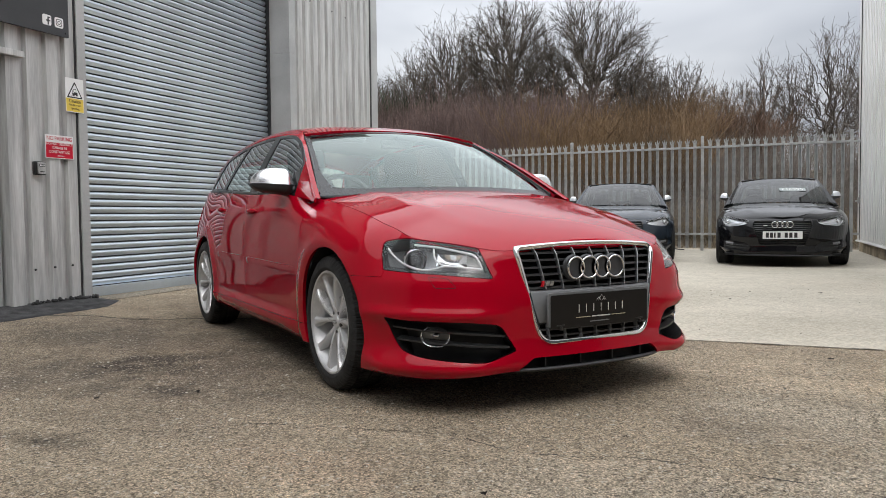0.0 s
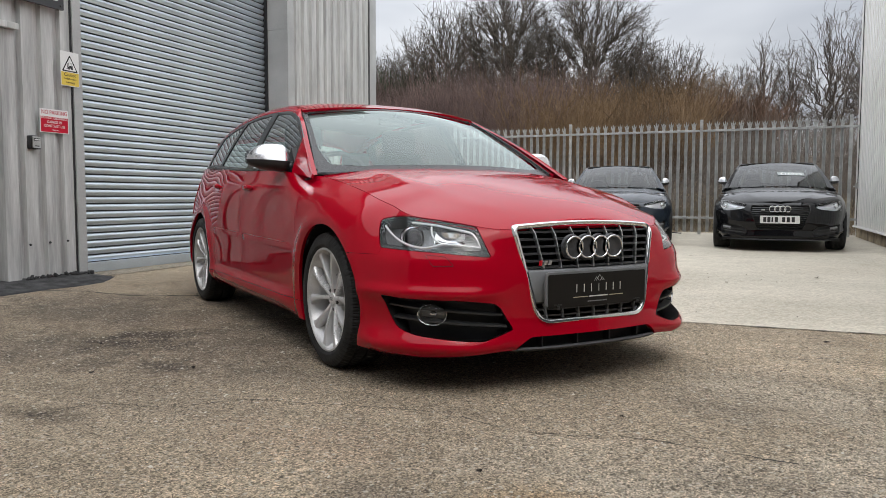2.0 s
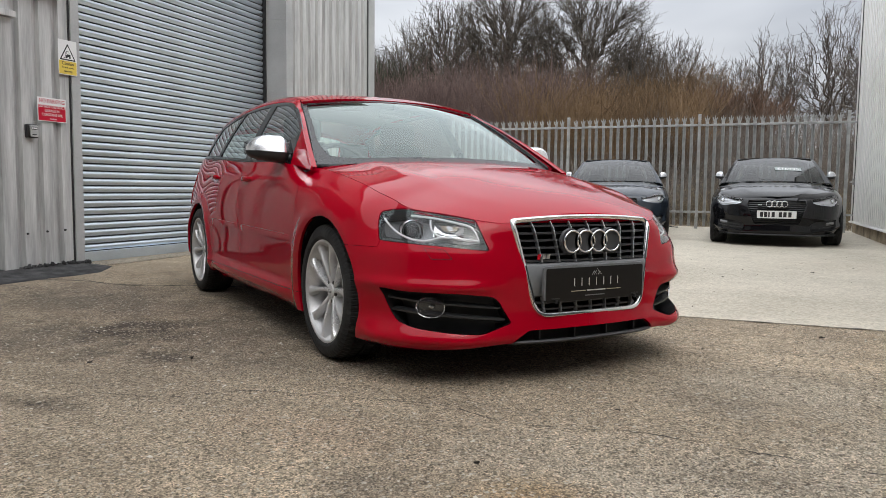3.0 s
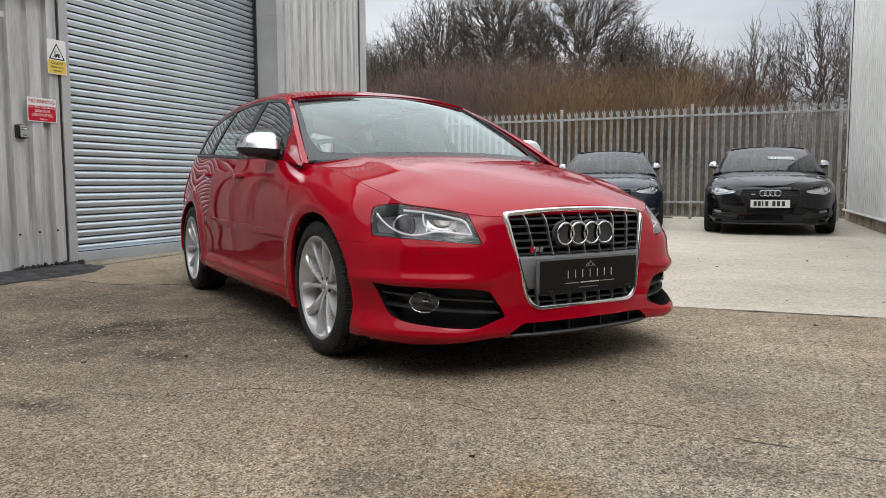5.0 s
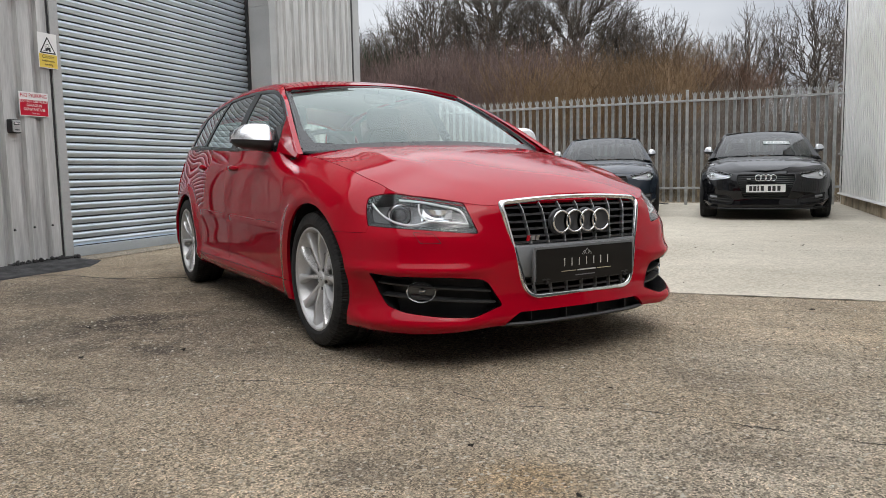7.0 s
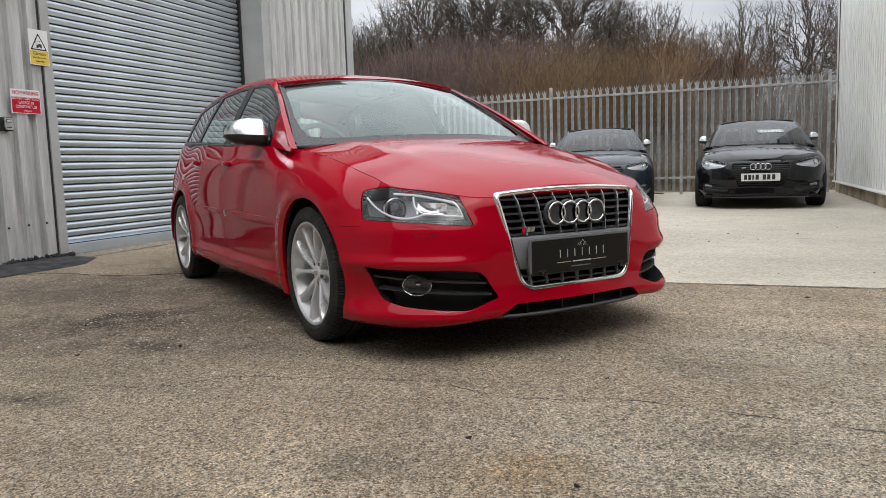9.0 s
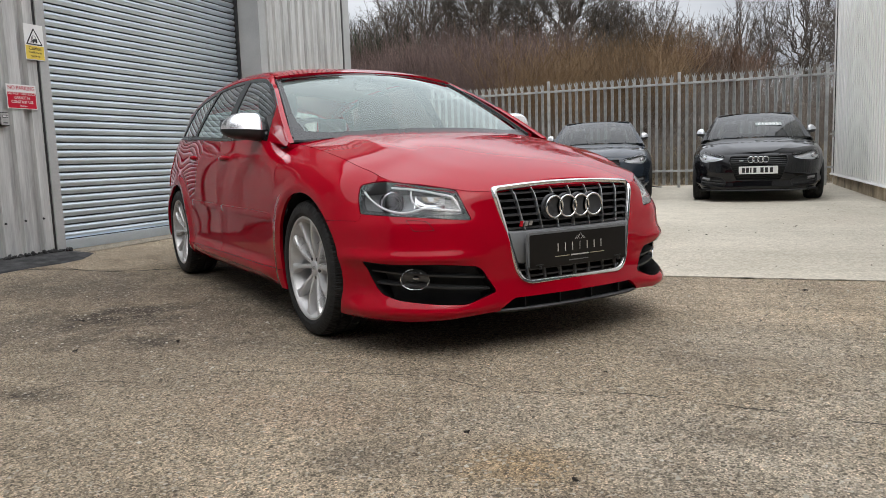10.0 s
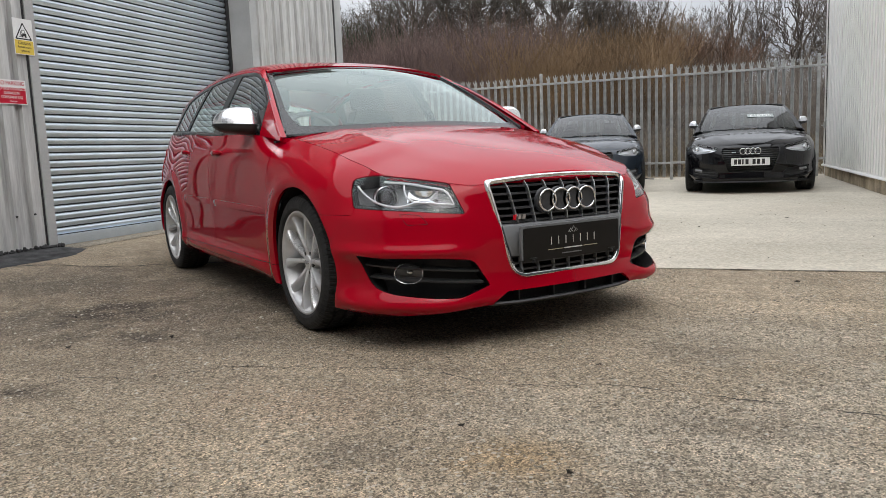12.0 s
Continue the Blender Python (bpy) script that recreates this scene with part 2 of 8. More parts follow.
M_SIGNRED = surface("red_sign_print", (0.52, 0.012, 0.035), 0.4, vary=0.06, bump=0, spec=0.15)
M_SIGNYELLOW = surface("yellow_sign_print", (0.72, 0.54, 0.10), 0.4, vary=0.06, bump=0, spec=0.15)
M_BARK = surface("tree_bark", (0.105, 0.088, 0.07), 0.95, vary=0.3, scale=4, fine=30, bump=0.5)
M_SCRUB = surface("grey_brown_scrub", (0.20, 0.168, 0.14), 0.95, vary=0.3, scale=0.6, fine=8, bump=0)
M_TWIG = surface("bare_twigs", (0.135, 0.113, 0.095), 0.95, vary=0.3, scale=0.6, fine=8, bump=0)
M_OAKTWIG = surface("brown_grey_twigs", (0.105, 0.088, 0.071), 0.95, vary=0.3, scale=0.6, fine=8, bump=0)
M_BRUSH = surface("reddish_brush", (0.165, 0.108, 0.092), 0.95, vary=0.35, scale=0.35, fine=5, bump=0)
M_BRUSHGOLD = surface("golden_brush", (0.215, 0.135, 0.066), 0.95, vary=0.35, scale=0.35, fine=5, bump=0)
M_IVY = surface("dark_ivy", (0.04, 0.05, 0.022), 0.8, vary=0.3, scale=0.6, fine=6, bump=0)
M_BANK = surface("dead_grass_bank", (0.20, 0.16, 0.11), 0.95, vary=0.4, scale=0.8, fine=14, bump=0.6, depth=0.05)
M_STRAW = surface("dead_grass", (0.36, 0.29, 0.19), 0.95, vary=0.35, scale=0.7, fine=9, bump=0)
M_BACKWALL = surface("dark_grey_cladding", (0.07, 0.072, 0.075), 0.6, vary=0.1, scale=2, fine=40, bump=0.05)
M_RUSSET = surface("russet_dead_leaves", (0.17, 0.102, 0.066), 0.95, vary=0.35, scale=0.5, fine=6, bump=0)
# ---- building helpers ----
def mesh_ob(name, bm, material=None, parent=None, label="", smooth=False):
    me = bpy.data.meshes.new(name)
    bmesh.ops.recalc_face_normals(bm, faces=bm.faces)
    bm.to_mesh(me)
    bm.free()
    if smooth:
        me.shade_smooth()
    if material:
        me.materials.append(material)
    ob = new(name, me)
    if parent:
        ob.parent = parent
    if label:
        ob["label"] = label
    return ob


def part(name, bm, material, parent, label="", smooth=False):
    """One mesh object under a thing or under a part."""
    return mesh_ob(name, bm, material, parent, label, smooth)


def thing(name, label, category, m=None, group="", kind=""):
    ob = new(name)
    ob.empty_display_size = 0.1
    if m is not None:
        ob.matrix_world = m
    return tagged(ob, label, category, group, kind)


def add_box(bm, lo, hi, bevel=0.0):
    m = Matrix.LocRotScale(((Vector(lo) + Vector(hi)) / 2), None, Vector(hi) - Vector(lo))
    r = bmesh.ops.create_cube(bm, size=1, matrix=m)
    if bevel:
        edges = {e for v in r["verts"] for e in v.link_edges}
        bmesh.ops.bevel(bm, geom=list(edges), offset=bevel, segments=2, affect="EDGES", profile=0.5)
    return bm


def box(lo, hi, bevel=0.0):
    return add_box(bmesh.new(), lo, hi, bevel)


def prism(points, axis, a, c, bm=None):
    """A closed outline of 2D points drawn out along axis 0, 1 or 2 from a to c."""
    bm = bm or bmesh.new()

    def at(p, h):
        q = [p[0], p[1]]
        q.insert(axis, h)
        return q
    v0 = [bm.verts.new(at(p, a)) for p in points]
    v1 = [bm.verts.new(at(p, c)) for p in points]
    n = len(points)
    for i in range(n):
        bm.faces.new((v0[i], v0[(i + 1) % n], v1[(i + 1) % n], v1[i]))
    bm.faces.new(v0[::-1])
    bm.faces.new(v1)
    return bm


def tube(bm, pts, radii, sides=8, close=False):
    """A round bar along points; radii is one number or one per point."""
    if not hasattr(radii, "__len__"):
        radii = [radii] * len(pts)
    rings, n = [], len(pts)
    up = Vector((0.13, 0.21, 0.97))
    for i, p in enumerate(pts):
        p = Vector(p)
        a = Vector(pts[(i - 1) % n] if close or i else pts[i])
        c = Vector(pts[(i + 1) % n] if close or i < n - 1 else pts[i])
        d = (c - a).normalized()
        s = d.cross(up)
        s = s.normalized() if s.length > 1e-4 else d.orthogonal().normalized()
        t = s.cross(d)
        rings.append([bm.verts.new(p + radii[i] * (math.cos(q) * s + math.sin(q) * t)) for q in (2 * math.pi * j / sides for j in range(sides))])
    for i in range(n if close else n - 1):
        r0, r1 = rings[i], rings[(i + 1) % n]
        for j in range(sides):
            bm.faces.new((r0[j], r0[(j + 1) % sides], r1[(j + 1) % sides], r1[j]))
    if not close:
        bm.faces.new(rings[0][::-1])
        bm.faces.new(rings[-1])
    return bm


def text_ob(name, words, size, material, m, parent=None, label="", depth=0.0004, align="CENTER", squeeze=1.0):
    cu = bpy.data.curves.new(name, "FONT")
    cu.body, cu.size, cu.extrude = words, size, depth
    cu.align_x, cu.align_y = align, "CENTER"
    tmp = bpy.data.objects.new(name, cu)
    scene.collection.objects.link(tmp)
    me = bpy.data.meshes.new_from_object(tmp.evaluated_get(bpy.context.evaluated_depsgraph_get()))
    bpy.data.objects.remove(tmp)
    me.transform(Matrix.Diagonal((squeeze, 1, 1, 1)))
    me.materials.clear()
    me.materials.append(material)
    ob = new(name, me)
    if parent:
        ob.parent = parent
    ob.matrix_basis = m
    if label:
        ob["label"] = label
    return ob


def at_site(ob, label="", kind="structure", category=""):
    ob.matrix_world = SITE @ ob.matrix_world if ob.matrix_world != Matrix.Identity(4) else SITE.copy()
    return tagged(ob, label, category, kind=kind)


# ---- ground ----
gm = bmesh.new()
for (u0, u1, w0, w1) in ((-400, 14.2, -500, 500),):
    gm.faces.new([gm.verts.new(p) for p in ((u0, w0, 0), (u1, w0, 0), (u1, w1, 0), (u0, w1, 0))])
# the bank rises behind the fence and runs on to the horizon
us = [14.2, 15, 17, 20, 24, 28, 34, 45, 70, 120, 250, 600]
zs = [0, 0.05, 0.35, 1.0, 1.7, 2.3, 2.7, 2.9, 3.0, 3.0, 3.0, 3.0]
ws = [-500, -200, -60] + [(-30 + i * 1.5) for i in range(41)] + [60, 200, 500]
cols = [[gm.verts.new((u, w, z + (0.35 * noise.noise((u * 0.2, w * 0.2, 0)) if 0.02 < z < 3 else 0))) for w in ws] for u, z in zip(us, zs)]
for i in range(len(us) - 1):
    for j in range(len(ws) - 1):
        f = gm.faces.new((cols[i][j], cols[i][j + 1], cols[i + 1][j + 1], cols[i + 1][j]))
        f.material_index = 1
ground = mesh_ob("ground", gm, M_YARD)
ground.data.materials.append(M_BANK)
at_site(ground, "worn brown aggregate concrete yard with stains and stones", category="ground")

pad = mesh_ob("pavement", prism([(1.25, -3.5), (14.0, -3.5), (14.0, 6.0), (4.0, 4.2), (1.25, 2.3)], 2, -0.1, 0.006), M_PAD)
at_site(pad, "pale smooth concrete slab of the parking bays", category="pavement")
# ---- shed with the roller shutter: its front runs along u at w = 4.6 ----
def cladding(u0, u1, w, z0, z1, pitch, crown, slope, depth, out, back=0.06):
    """Profiled sheet from u0 to u1: crowns towards `out` (-1 or 1 along w), pans behind them, with a flat back."""
    pts, u = [], u0
    while u < u1 - 1e-6:
        for du, d in ((0, 0), (slope, depth), (slope + pitch - crown - 2 * slope, depth), (pitch - crown, 0)):
            if u + du < u1 - 1e-4:
                pts.append((u + du, w - out * d))
        u += pitch
    pts.append((u1, w))
    pts += [(u1, w - out * (depth + back)), (u0, w - out * (depth + back))]
    return prism(pts, 2, z0, z1)


H = 6.6            # eaves
DOOR0, DOOR1 = 1.655, 5.06   # shutter opening
# left of the shutter, from the service door's frame
wl_a = mesh_ob("wall_front_left", cladding(0.955, 1.545, 4.6, 0.03, H, 0.2, 0.115, 0.014, 0.04, -1), M_CLAD)
at_site(wl_a, "weathered grey profiled steel wall cladding with streaks", category="wall")
wl_over = mesh_ob("wall_over_door", cladding(-0.245, 0.955, 4.6, 2.26, H, 0.2, 0.115, 0.014, 0.04, -1), M_CLAD)
at_site(wl_over, "grey profiled steel cladding over the service door", category="wall")
wl_far = mesh_ob("wall_front_far", cladding(-9.045, -0.245, 4.6, 0.03, H, 0.2, 0.115, 0.014, 0.04, -1), M_CLAD)
at_site(wl_far, "grey profiled steel wall cladding beside the service door", category="wall")
wl_r = mesh_ob("wall_front_right", cladding(5.21, 7.41, 4.6, 0.03, H, 0.2, 0.115, 0.014, 0.04, -1), M_CLAD)
at_site(wl_r, "weathered grey profiled steel wall cladding beside the shutter", category="wall")
wl_top = mesh_ob("wall_over_shutter", cladding(1.545, 5.21, 4.6, 4.6, H, 0.2, 0.115, 0.014, 0.04, -1), M_CLAD)
at_site(wl_top, "grey profiled steel cladding over the roller shutter", category="wall")
end = mesh_ob("wall_end", box((7.52, 4.6, 0.0), (7.6, 18, H)), M_CLAD)
at_site(end, "grey end wall of the shed", category="wall")
roof = mesh_ob("roof", prism([(-9.1, H), (7.72, H), (7.72, H + 0.18), (-9.1, H + 0.18)], 1, 4.45, 18), M_FLASH)
at_site(roof, "grey steel shed roof edge", category="roof")

# flashings: folded strips at the corner, the jambs, the reveals and the door
trims = [
    ("trim_corner", [(7.44, 4.585), (7.65, 4.585), (7.65, 4.75), (7.6, 4.75), (7.6, 4.64), (7.44, 4.64)], 0.0, H, M_FLASH),
    ("trim_corner_gap", [(7.405, 4.592), (7.438, 4.592), (7.438, 4.66), (7.405, 4.66)], 0.0, H, M_BLACK),
    ("trim_jamb_left", [(1.56, 4.582), (DOOR0, 4.582), (DOOR0, 4.93), (1.60, 4.93), (1.60, 4.64), (1.56, 4.64)], 0.0, 4.6, M_FLASH),
    ("trim_jamb_gap", [(1.540, 4.594), (1.557, 4.594), (1.557, 4.66), (1.540, 4.66)], 0.0, 4.6, M_BLACK),
    ("trim_jamb_right", [(DOOR1, 4.93), (DOOR1, 4.582), (5.215, 4.582), (5.215, 4.63), (5.11, 4.63), (5.11, 4.93)], 0.0, 3.06, M_FLASH),
    ("trim_jamb_right_upper", [(DOOR1 + 0.003, 4.93), (DOOR1 + 0.003, 4.585), (5.212, 4.585), (5.212, 4.63), (5.11, 4.63), (5.11, 4.93)], 3.064, 4.6, M_FLASH),
    ("trim_shutter_shadow", [(5.035, 4.905), (5.058, 4.905), (5.058, 5.0), (5.035, 5.0)], 0.0, 4.6, M_BLACK),
]
# black strips put the shade of the gaps and the shutter's edge into colour
for name, pts, z0, z1, mt in trims:
    at_site(mesh_ob(name, prism(pts, 2, z0, z1), mt), "folded grey steel flashing" if mt is M_FLASH else "dark gap beside the flashing", category="trim")
at_site(mesh_ob("trim_head", box((DOOR0 + 0.001, 4.585, 4.5), (DOOR1 - 0.001, 4.93, 4.598)), M_FLASH), "grey steel flashing over the shutter", category="trim")

# roller shutter: curved slats, each a piece of its own
shutter = thing("roller_shutter", "closed galvanised steel roller shutter with curved slats", "shutter", SITE)
prof = [(0.0065, 4.972)]
for i in range(13):
    a = i / 12
    prof.append((0.0075 + 0.0600 * a, 4.962 - 0.0175 * math.sin(math.pi * a ** 1.35) ** 0.8))
prof += [(0.0685, 4.972)]
slat_bm = prism([(w, z) for z, w in prof], 0, DOOR0, 5.05)
slat_me = None
for i in range(59):
    if slat_me is None:
        o = part("slat", slat_bm, M_SHUT, shutter)
        slat_me = o.data
        for f in slat_me.polygons:
            f.use_smooth = False
    else:
        o = new("slat", slat_me)
        o.parent = shutter
    o.location = (0, 0, 0.115 + 0.075 * i)
# black backing sheet paints the lines between the slats dark, as shade
part("curtain_back", box((DOOR0 + 0.004, 4.978, 0.02), (5.045, 4.99, 4.55)), M_BLACK, shutter, "dark hinge line behind the slats")
part("bottom_bar", box((DOOR0 + 0.002, 4.93, 0.012), (5.05, 4.975, 0.113), 0.004), M_SHUT, shutter, "flat steel bottom bar")
part("lock_plate", box((3.55, 4.924, 0.04), (3.66, 4.93, 0.085), 0.002), M_GALV, shutter, "small steel lock plate")

# service door in its frame, mostly outside the walk's view
sdoor = thing("door_1", "closed grey steel service door in a folded frame", "door", SITE, kind="structure")
part("leaf", box((-0.12, 4.66, 0.04), (0.79, 4.70, 2.12), 0.004), M_FLASH, sdoor)
part("frame", box((0.82, 4.578, 0.03), (0.952, 4.72, 2.2), 0.004), M_CLAD, sdoor)
part("frame", box((-0.24, 4.578, 0.03), (-0.13, 4.72, 2.2), 0.004), M_CLAD, sdoor)
part("head", box((-0.24, 4.53, 2.203), (0.97, 4.72, 2.256), 0.004), M_CLAD, sdoor)
hb = bmesh.new()
tube(hb, [(-0.04, 4.66, 1.05), (-0.04, 4.61, 1.05), (0.08, 4.61, 1.05)], 0.01, 8)
part("door_handle", hb, M_GALV, sdoor)

# plain wall behind the shutter closes the shed
at_site(mesh_ob("wall_inner", box((-9, 5.3, 0), (7.5, 5.4, H)), M_CLAD), "plain inner wall behind the shutter", category="wall")

# asphalt fillet along the wall's foot and the concrete sill under the shutter
fl = bmesh.new()
rows = []
rnd = random.Random(4)
n = 44
for i in range(n + 1):
    u = -2.4 + i * (1.86 + 2.4) / n
    d = 0.42 + 0.035 * noise.noise((u * 3, 0, 2)) + 0.02 * noise.noise((u * 11, 4, 0)) - (0.3 * max(0, u - 1.45) / 0.4 if u > 1.45 else 0)
    h = 0.065 + 0.014 * noise.noise((u * 9, 1, 0)) - (0.05 * max(0, u - 1.62) / 0.24 if u > 1.62 else 0)
    rows.append([fl.verts.new(p) for p in ((u, 4.66, max(0.012, h)), (u, 4.585, max(0.01, h - 0.006)), (u, 4.585 - d * 0.45, max(0.008, h * 0.45)), (u, 4.585 - d, 0.003), (u, 4.585 - d, -0.02))])
for a, c in zip(rows, rows[1:]):
    for j in range(4):
        fl.faces.new((a[j], a[j + 1], c[j + 1], c[j]))
at_site(mesh_ob("kerb", fl, M_ASPHALT, smooth=True), "uneven black asphalt fillet along the wall's foot", category="kerb")
rb = bmesh.new()
for i in range(60):
    u = 0.98 + rnd.random() * 0.72
    s = 0.008 + 0.02 * rnd.random() ** 2
    bmesh.ops.create_icosphere(rb, subdivisions=1, radius=s, matrix=Matrix.LocRotScale((u, 4.575 - 0.02 * rnd.random(), 0.06 + 0.012 * rnd.random()), Euler((rnd.random() * 6, rnd.random() * 6, 0)), (1.2, 0.8, 0.7)))
at_site(mesh_ob("rubble", rb, M_ASPHALT), "loose black asphalt crumbs at the wall's foot", kind="stuff", category="rubble")
at_site(mesh_ob("sill", prism([(1.87, 4.56), (5.2, 4.70), (5.2, 5.0), (1.87, 5.0)], 2, -0.05, 0.011), M_SILL), "worn concrete sill under the shutter", category="sill")

# ---- white building along w = -3.26 ----
wb = mesh_ob("wall_white", cladding(0.2, 13.3, -3.26, 0.235, 6.5, 0.2, 0.09, 0.022, 0.045, 1), M_WHITE)
at_site(wb, "glossy off-white profiled steel wall cladding", category="wall")
wbe = mesh_ob("wall_white_end", box((13.36, -18, 0.2), (13.42, -3.3, 6.5)), M_WHITE)
at_site(wbe, "white end wall of the opposite building", category="wall")
at_site(mesh_ob("trim_white_corner", prism([(13.24, -3.245), (13.44, -3.245), (13.44, -3.4), (13.425, -3.4), (13.425, -3.262), (13.24, -3.262)], 2, 0.2, 6.5), M_WHITE), "white corner flashing", category="trim")
at_site(mesh_ob("trim_white_gap", box((13.2, -3.29, 0.24), (13.238, -3.25, 6.5)), M_BLACK), "dark joint beside the corner flashing", category="trim")
at_site(mesh_ob("trim_drip", prism([(-3.228, 0.20), (-3.228, 0.212), (-3.255, 0.238), (-3.36, 0.238), (-3.36, 0.2)], 0, 0.2, 13.6), M_WHITE), "white steel drip flashing over the plinth", category="trim")
at_site(mesh_ob("plinth", box((0.2, -3.5, -0.05), (13.45, -3.285, 0.198)), M_PLINTH), "stained brown concrete plinth", category="plinth")
# unseen end wall, added so the hollow building doesn't show in reflections
at_site(mesh_ob("wall_white_near", box((0.12, -18, 0.2), (0.195, -3.3, 6.5)), M_WHITE), "off-white steel end wall of the opposite building", category="wall")
roof2 = mesh_ob("roof_white", box((0.2, -18, 6.5), (13.5, -3.2, 6.66)), M_FLASH)
at_site(roof2, "steel roof edge of the white building", category="roof")
pipe = bmesh.new()
tube(pipe, [(13.48, -3.31, 0.02), (13.48, -3.31, 6.4)], 0.03, 10)
dp = mesh_ob("downpipe", pipe, M_WHITE, smooth=True)
at_site(dp, "white plastic downpipe at the building's corner", kind="", category="pipe")
br = bmesh.new()
add_box(br, (13.06, -3.225, 1.0), (13.5, -3.205, 1.03), 0.003)
add_box(br, (13.1, -3.25, 0.96), (13.13, -3.2, 1.08), 0.003)
at_site(mesh_ob("wall_bracket", br, M_GALV), "small rusty steel bracket on the white wall", kind="", category="bracket")

# unseen plain walls added to close the yard behind the walk and darken reflections
at_site(mesh_ob("wall_back", box((-10.3, -24, 0), (-10, 24, 7.5)), M_BACKWALL), "plain dark grey industrial wall across the yard", category="wall")
at_site(mesh_ob("wall_side", box((-10, -9.3, 0), (0.1, -9, 6.0)), M_BACKWALL), "plain dark grey industrial wall beside the yard", category="wall")

# ---- palisade fence at u = 13.1 ----
FU = 13.12
fence = thing("palisade_fence", "galvanised steel palisade fence with triple-pointed pales", "fence", SITE)


def pale_mesh():
    """A W-section pale with a split, splayed top."""
    bm = bmesh.new()
    w = 0.032
    sec = [(-w, 0.0), (-w * 0.6, -0.02), (-w * 0.25, -0.006), (0, -0.017), (w * 0.25, -0.006), (w * 0.6, -0.02), (w, 0.0)]
    t = 0.004
    outline = [(a, b) for a, b in sec] + [(a, b + t) for a, b in reversed(sec)]
    prism([(q, p) for p, q in outline], 2, 0.06, 2.27, bm)   # (u, w) order: u is depth
    for lean, tall, c in ((-0.028, 0.1, -0.021), (0.0, 0.135, 0.0), (0.028, 0.1, 0.021)):
        base = [bm.verts.new((-0.01, c - 0.0125, 2.262)), bm.verts.new((-0.01, c + 0.0125, 2.262)), bm.verts.new((0.0, c + 0.0125, 2.262)), bm.verts.new((0.0, c - 0.0125, 2.262))]
        mid = [bm.verts.new((v.co.x - (0.02 if lean else 0), v.co.y + lean * 0.5, 2.262 + tall * 0.6)) for v in base]
        tip = bm.verts.new((-0.028 if lean else -0.006, c + lean, 2.262 + tall))
        for i in range(4):
            bm.faces.new((base[i], base[(i + 1) % 4], mid[(i + 1) % 4], mid[i]))
            bm.faces.new((mid[i], mid[(i + 1) % 4], tip))
    return bm


post_w = [-3.09 + 2.79 * i for i in range(4)]
pale_me = None
RU = FU - 0.05   # rails and posts stand on the yard side of the pales
for k, pw in enumerate(post_w):
    part("post", box((RU - 0.03, pw - 0.03, -0.05), (RU + 0.035, pw + 0.03, 2.42), 0.004), M_GALV, fence)
    for z in (0.36, 2.19):
        if k < len(post_w) - 1:
            part("rail", box((RU - 0.01, pw + 0.032, z - 0.022), (RU + 0.036, pw + 2.758, z + 0.022), 0.003), M_GALV, fence)
        part("fishplate", box((RU - 0.034, pw - 0.09, z - 0.018), (RU - 0.021, pw + 0.09, z + 0.018), 0.002), M_GALV, fence)
    if k < len(post_w) - 1:
        for i in range(17):
            w = pw + (i + 1) * 2.79 / 18
            if pale_me is None:
                o = part("pale", pale_mesh(), M_GALV, fence)
                pale_me = o.data
            else:
                o = new("pale", pale_me)
                o.parent = fence
            o.location = (FU + 0.004, w, 0.02 * noise.noise((w, 0, 5)))
            o.rotation_euler = (radians(0.5) * noise.noise((w * 3, 7, 0)), 0, 0)
part("rail", box((RU - 0.01, -3.24, 2.168), (RU + 0.036, -3.122, 2.212), 0.003), M_GALV, fence)
part("rail", box((RU - 0.01, -3.24, 0.338), (RU + 0.036, -3.122, 0.382), 0.003), M_GALV, fence)
# cable hanging from the lower rail
cb = bmesh.new()
tube(cb, [(12.99, -0.1 + 0.1 * i * 0.75 + 0.15, 0.03 + 0.42 * (i / 14) ** 2) for i in range(15)], 0.012, 6)
at_site(mesh_ob("hose", cb, M_BLACK, smooth=True), "thin black hose hanging against the fence", kind="", category="hose")
# ---- hatchback: the shapes of its skin (car metres: x to its left side, front towards -y, front axle at y = 0) ----
def spline(xs, ys):
    """Natural cubic spline through the knots; straight on beyond its ends."""
    xs, ys = np.asarray(xs, float), np.asarray(ys, float)
    n = len(xs)
    h = np.diff(xs)
    a = np.zeros((n, n))
    r = np.zeros(n)
    a[0, 0] = a[-1, -1] = 1
    for i in range(1, n - 1):
        a[i, i - 1], a[i, i], a[i, i + 1] = h[i - 1], 2 * (h[i - 1] + h[i]), h[i]
        r[i] = 6 * ((ys[i + 1] - ys[i]) / h[i] - (ys[i] - ys[i - 1]) / h[i - 1])
    m = np.linalg.solve(a, r)

    def f(x):
        x = np.asarray(x, float)
        i = np.clip(np.searchsorted(xs, x) - 1, 0, n - 2)
        xc = np.clip(x, xs[0], xs[-1])
        d0, d1, hi = xc - xs[i], xs[i + 1] - xc, h[i]
        y = m[i] * d1 ** 3 / (6 * hi) + m[i + 1] * d0 ** 3 / (6 * hi) + (ys[i] / hi - m[i] * hi / 6) * d1 + (ys[i + 1] / hi - m[i + 1] * hi / 6) * d0
        s0 = (ys[1] - ys[0]) / h[0] - h[0] * m[1] / 6
        s1 = (ys[-1] - ys[-2]) / h[-1] + h[-1] * m[-2] / 6
        return y + np.where(x < xs[0], (x - xs[0]) * s0, 0) + np.where(x > xs[-1], (x - xs[-1]) * s1, 0)
    return f


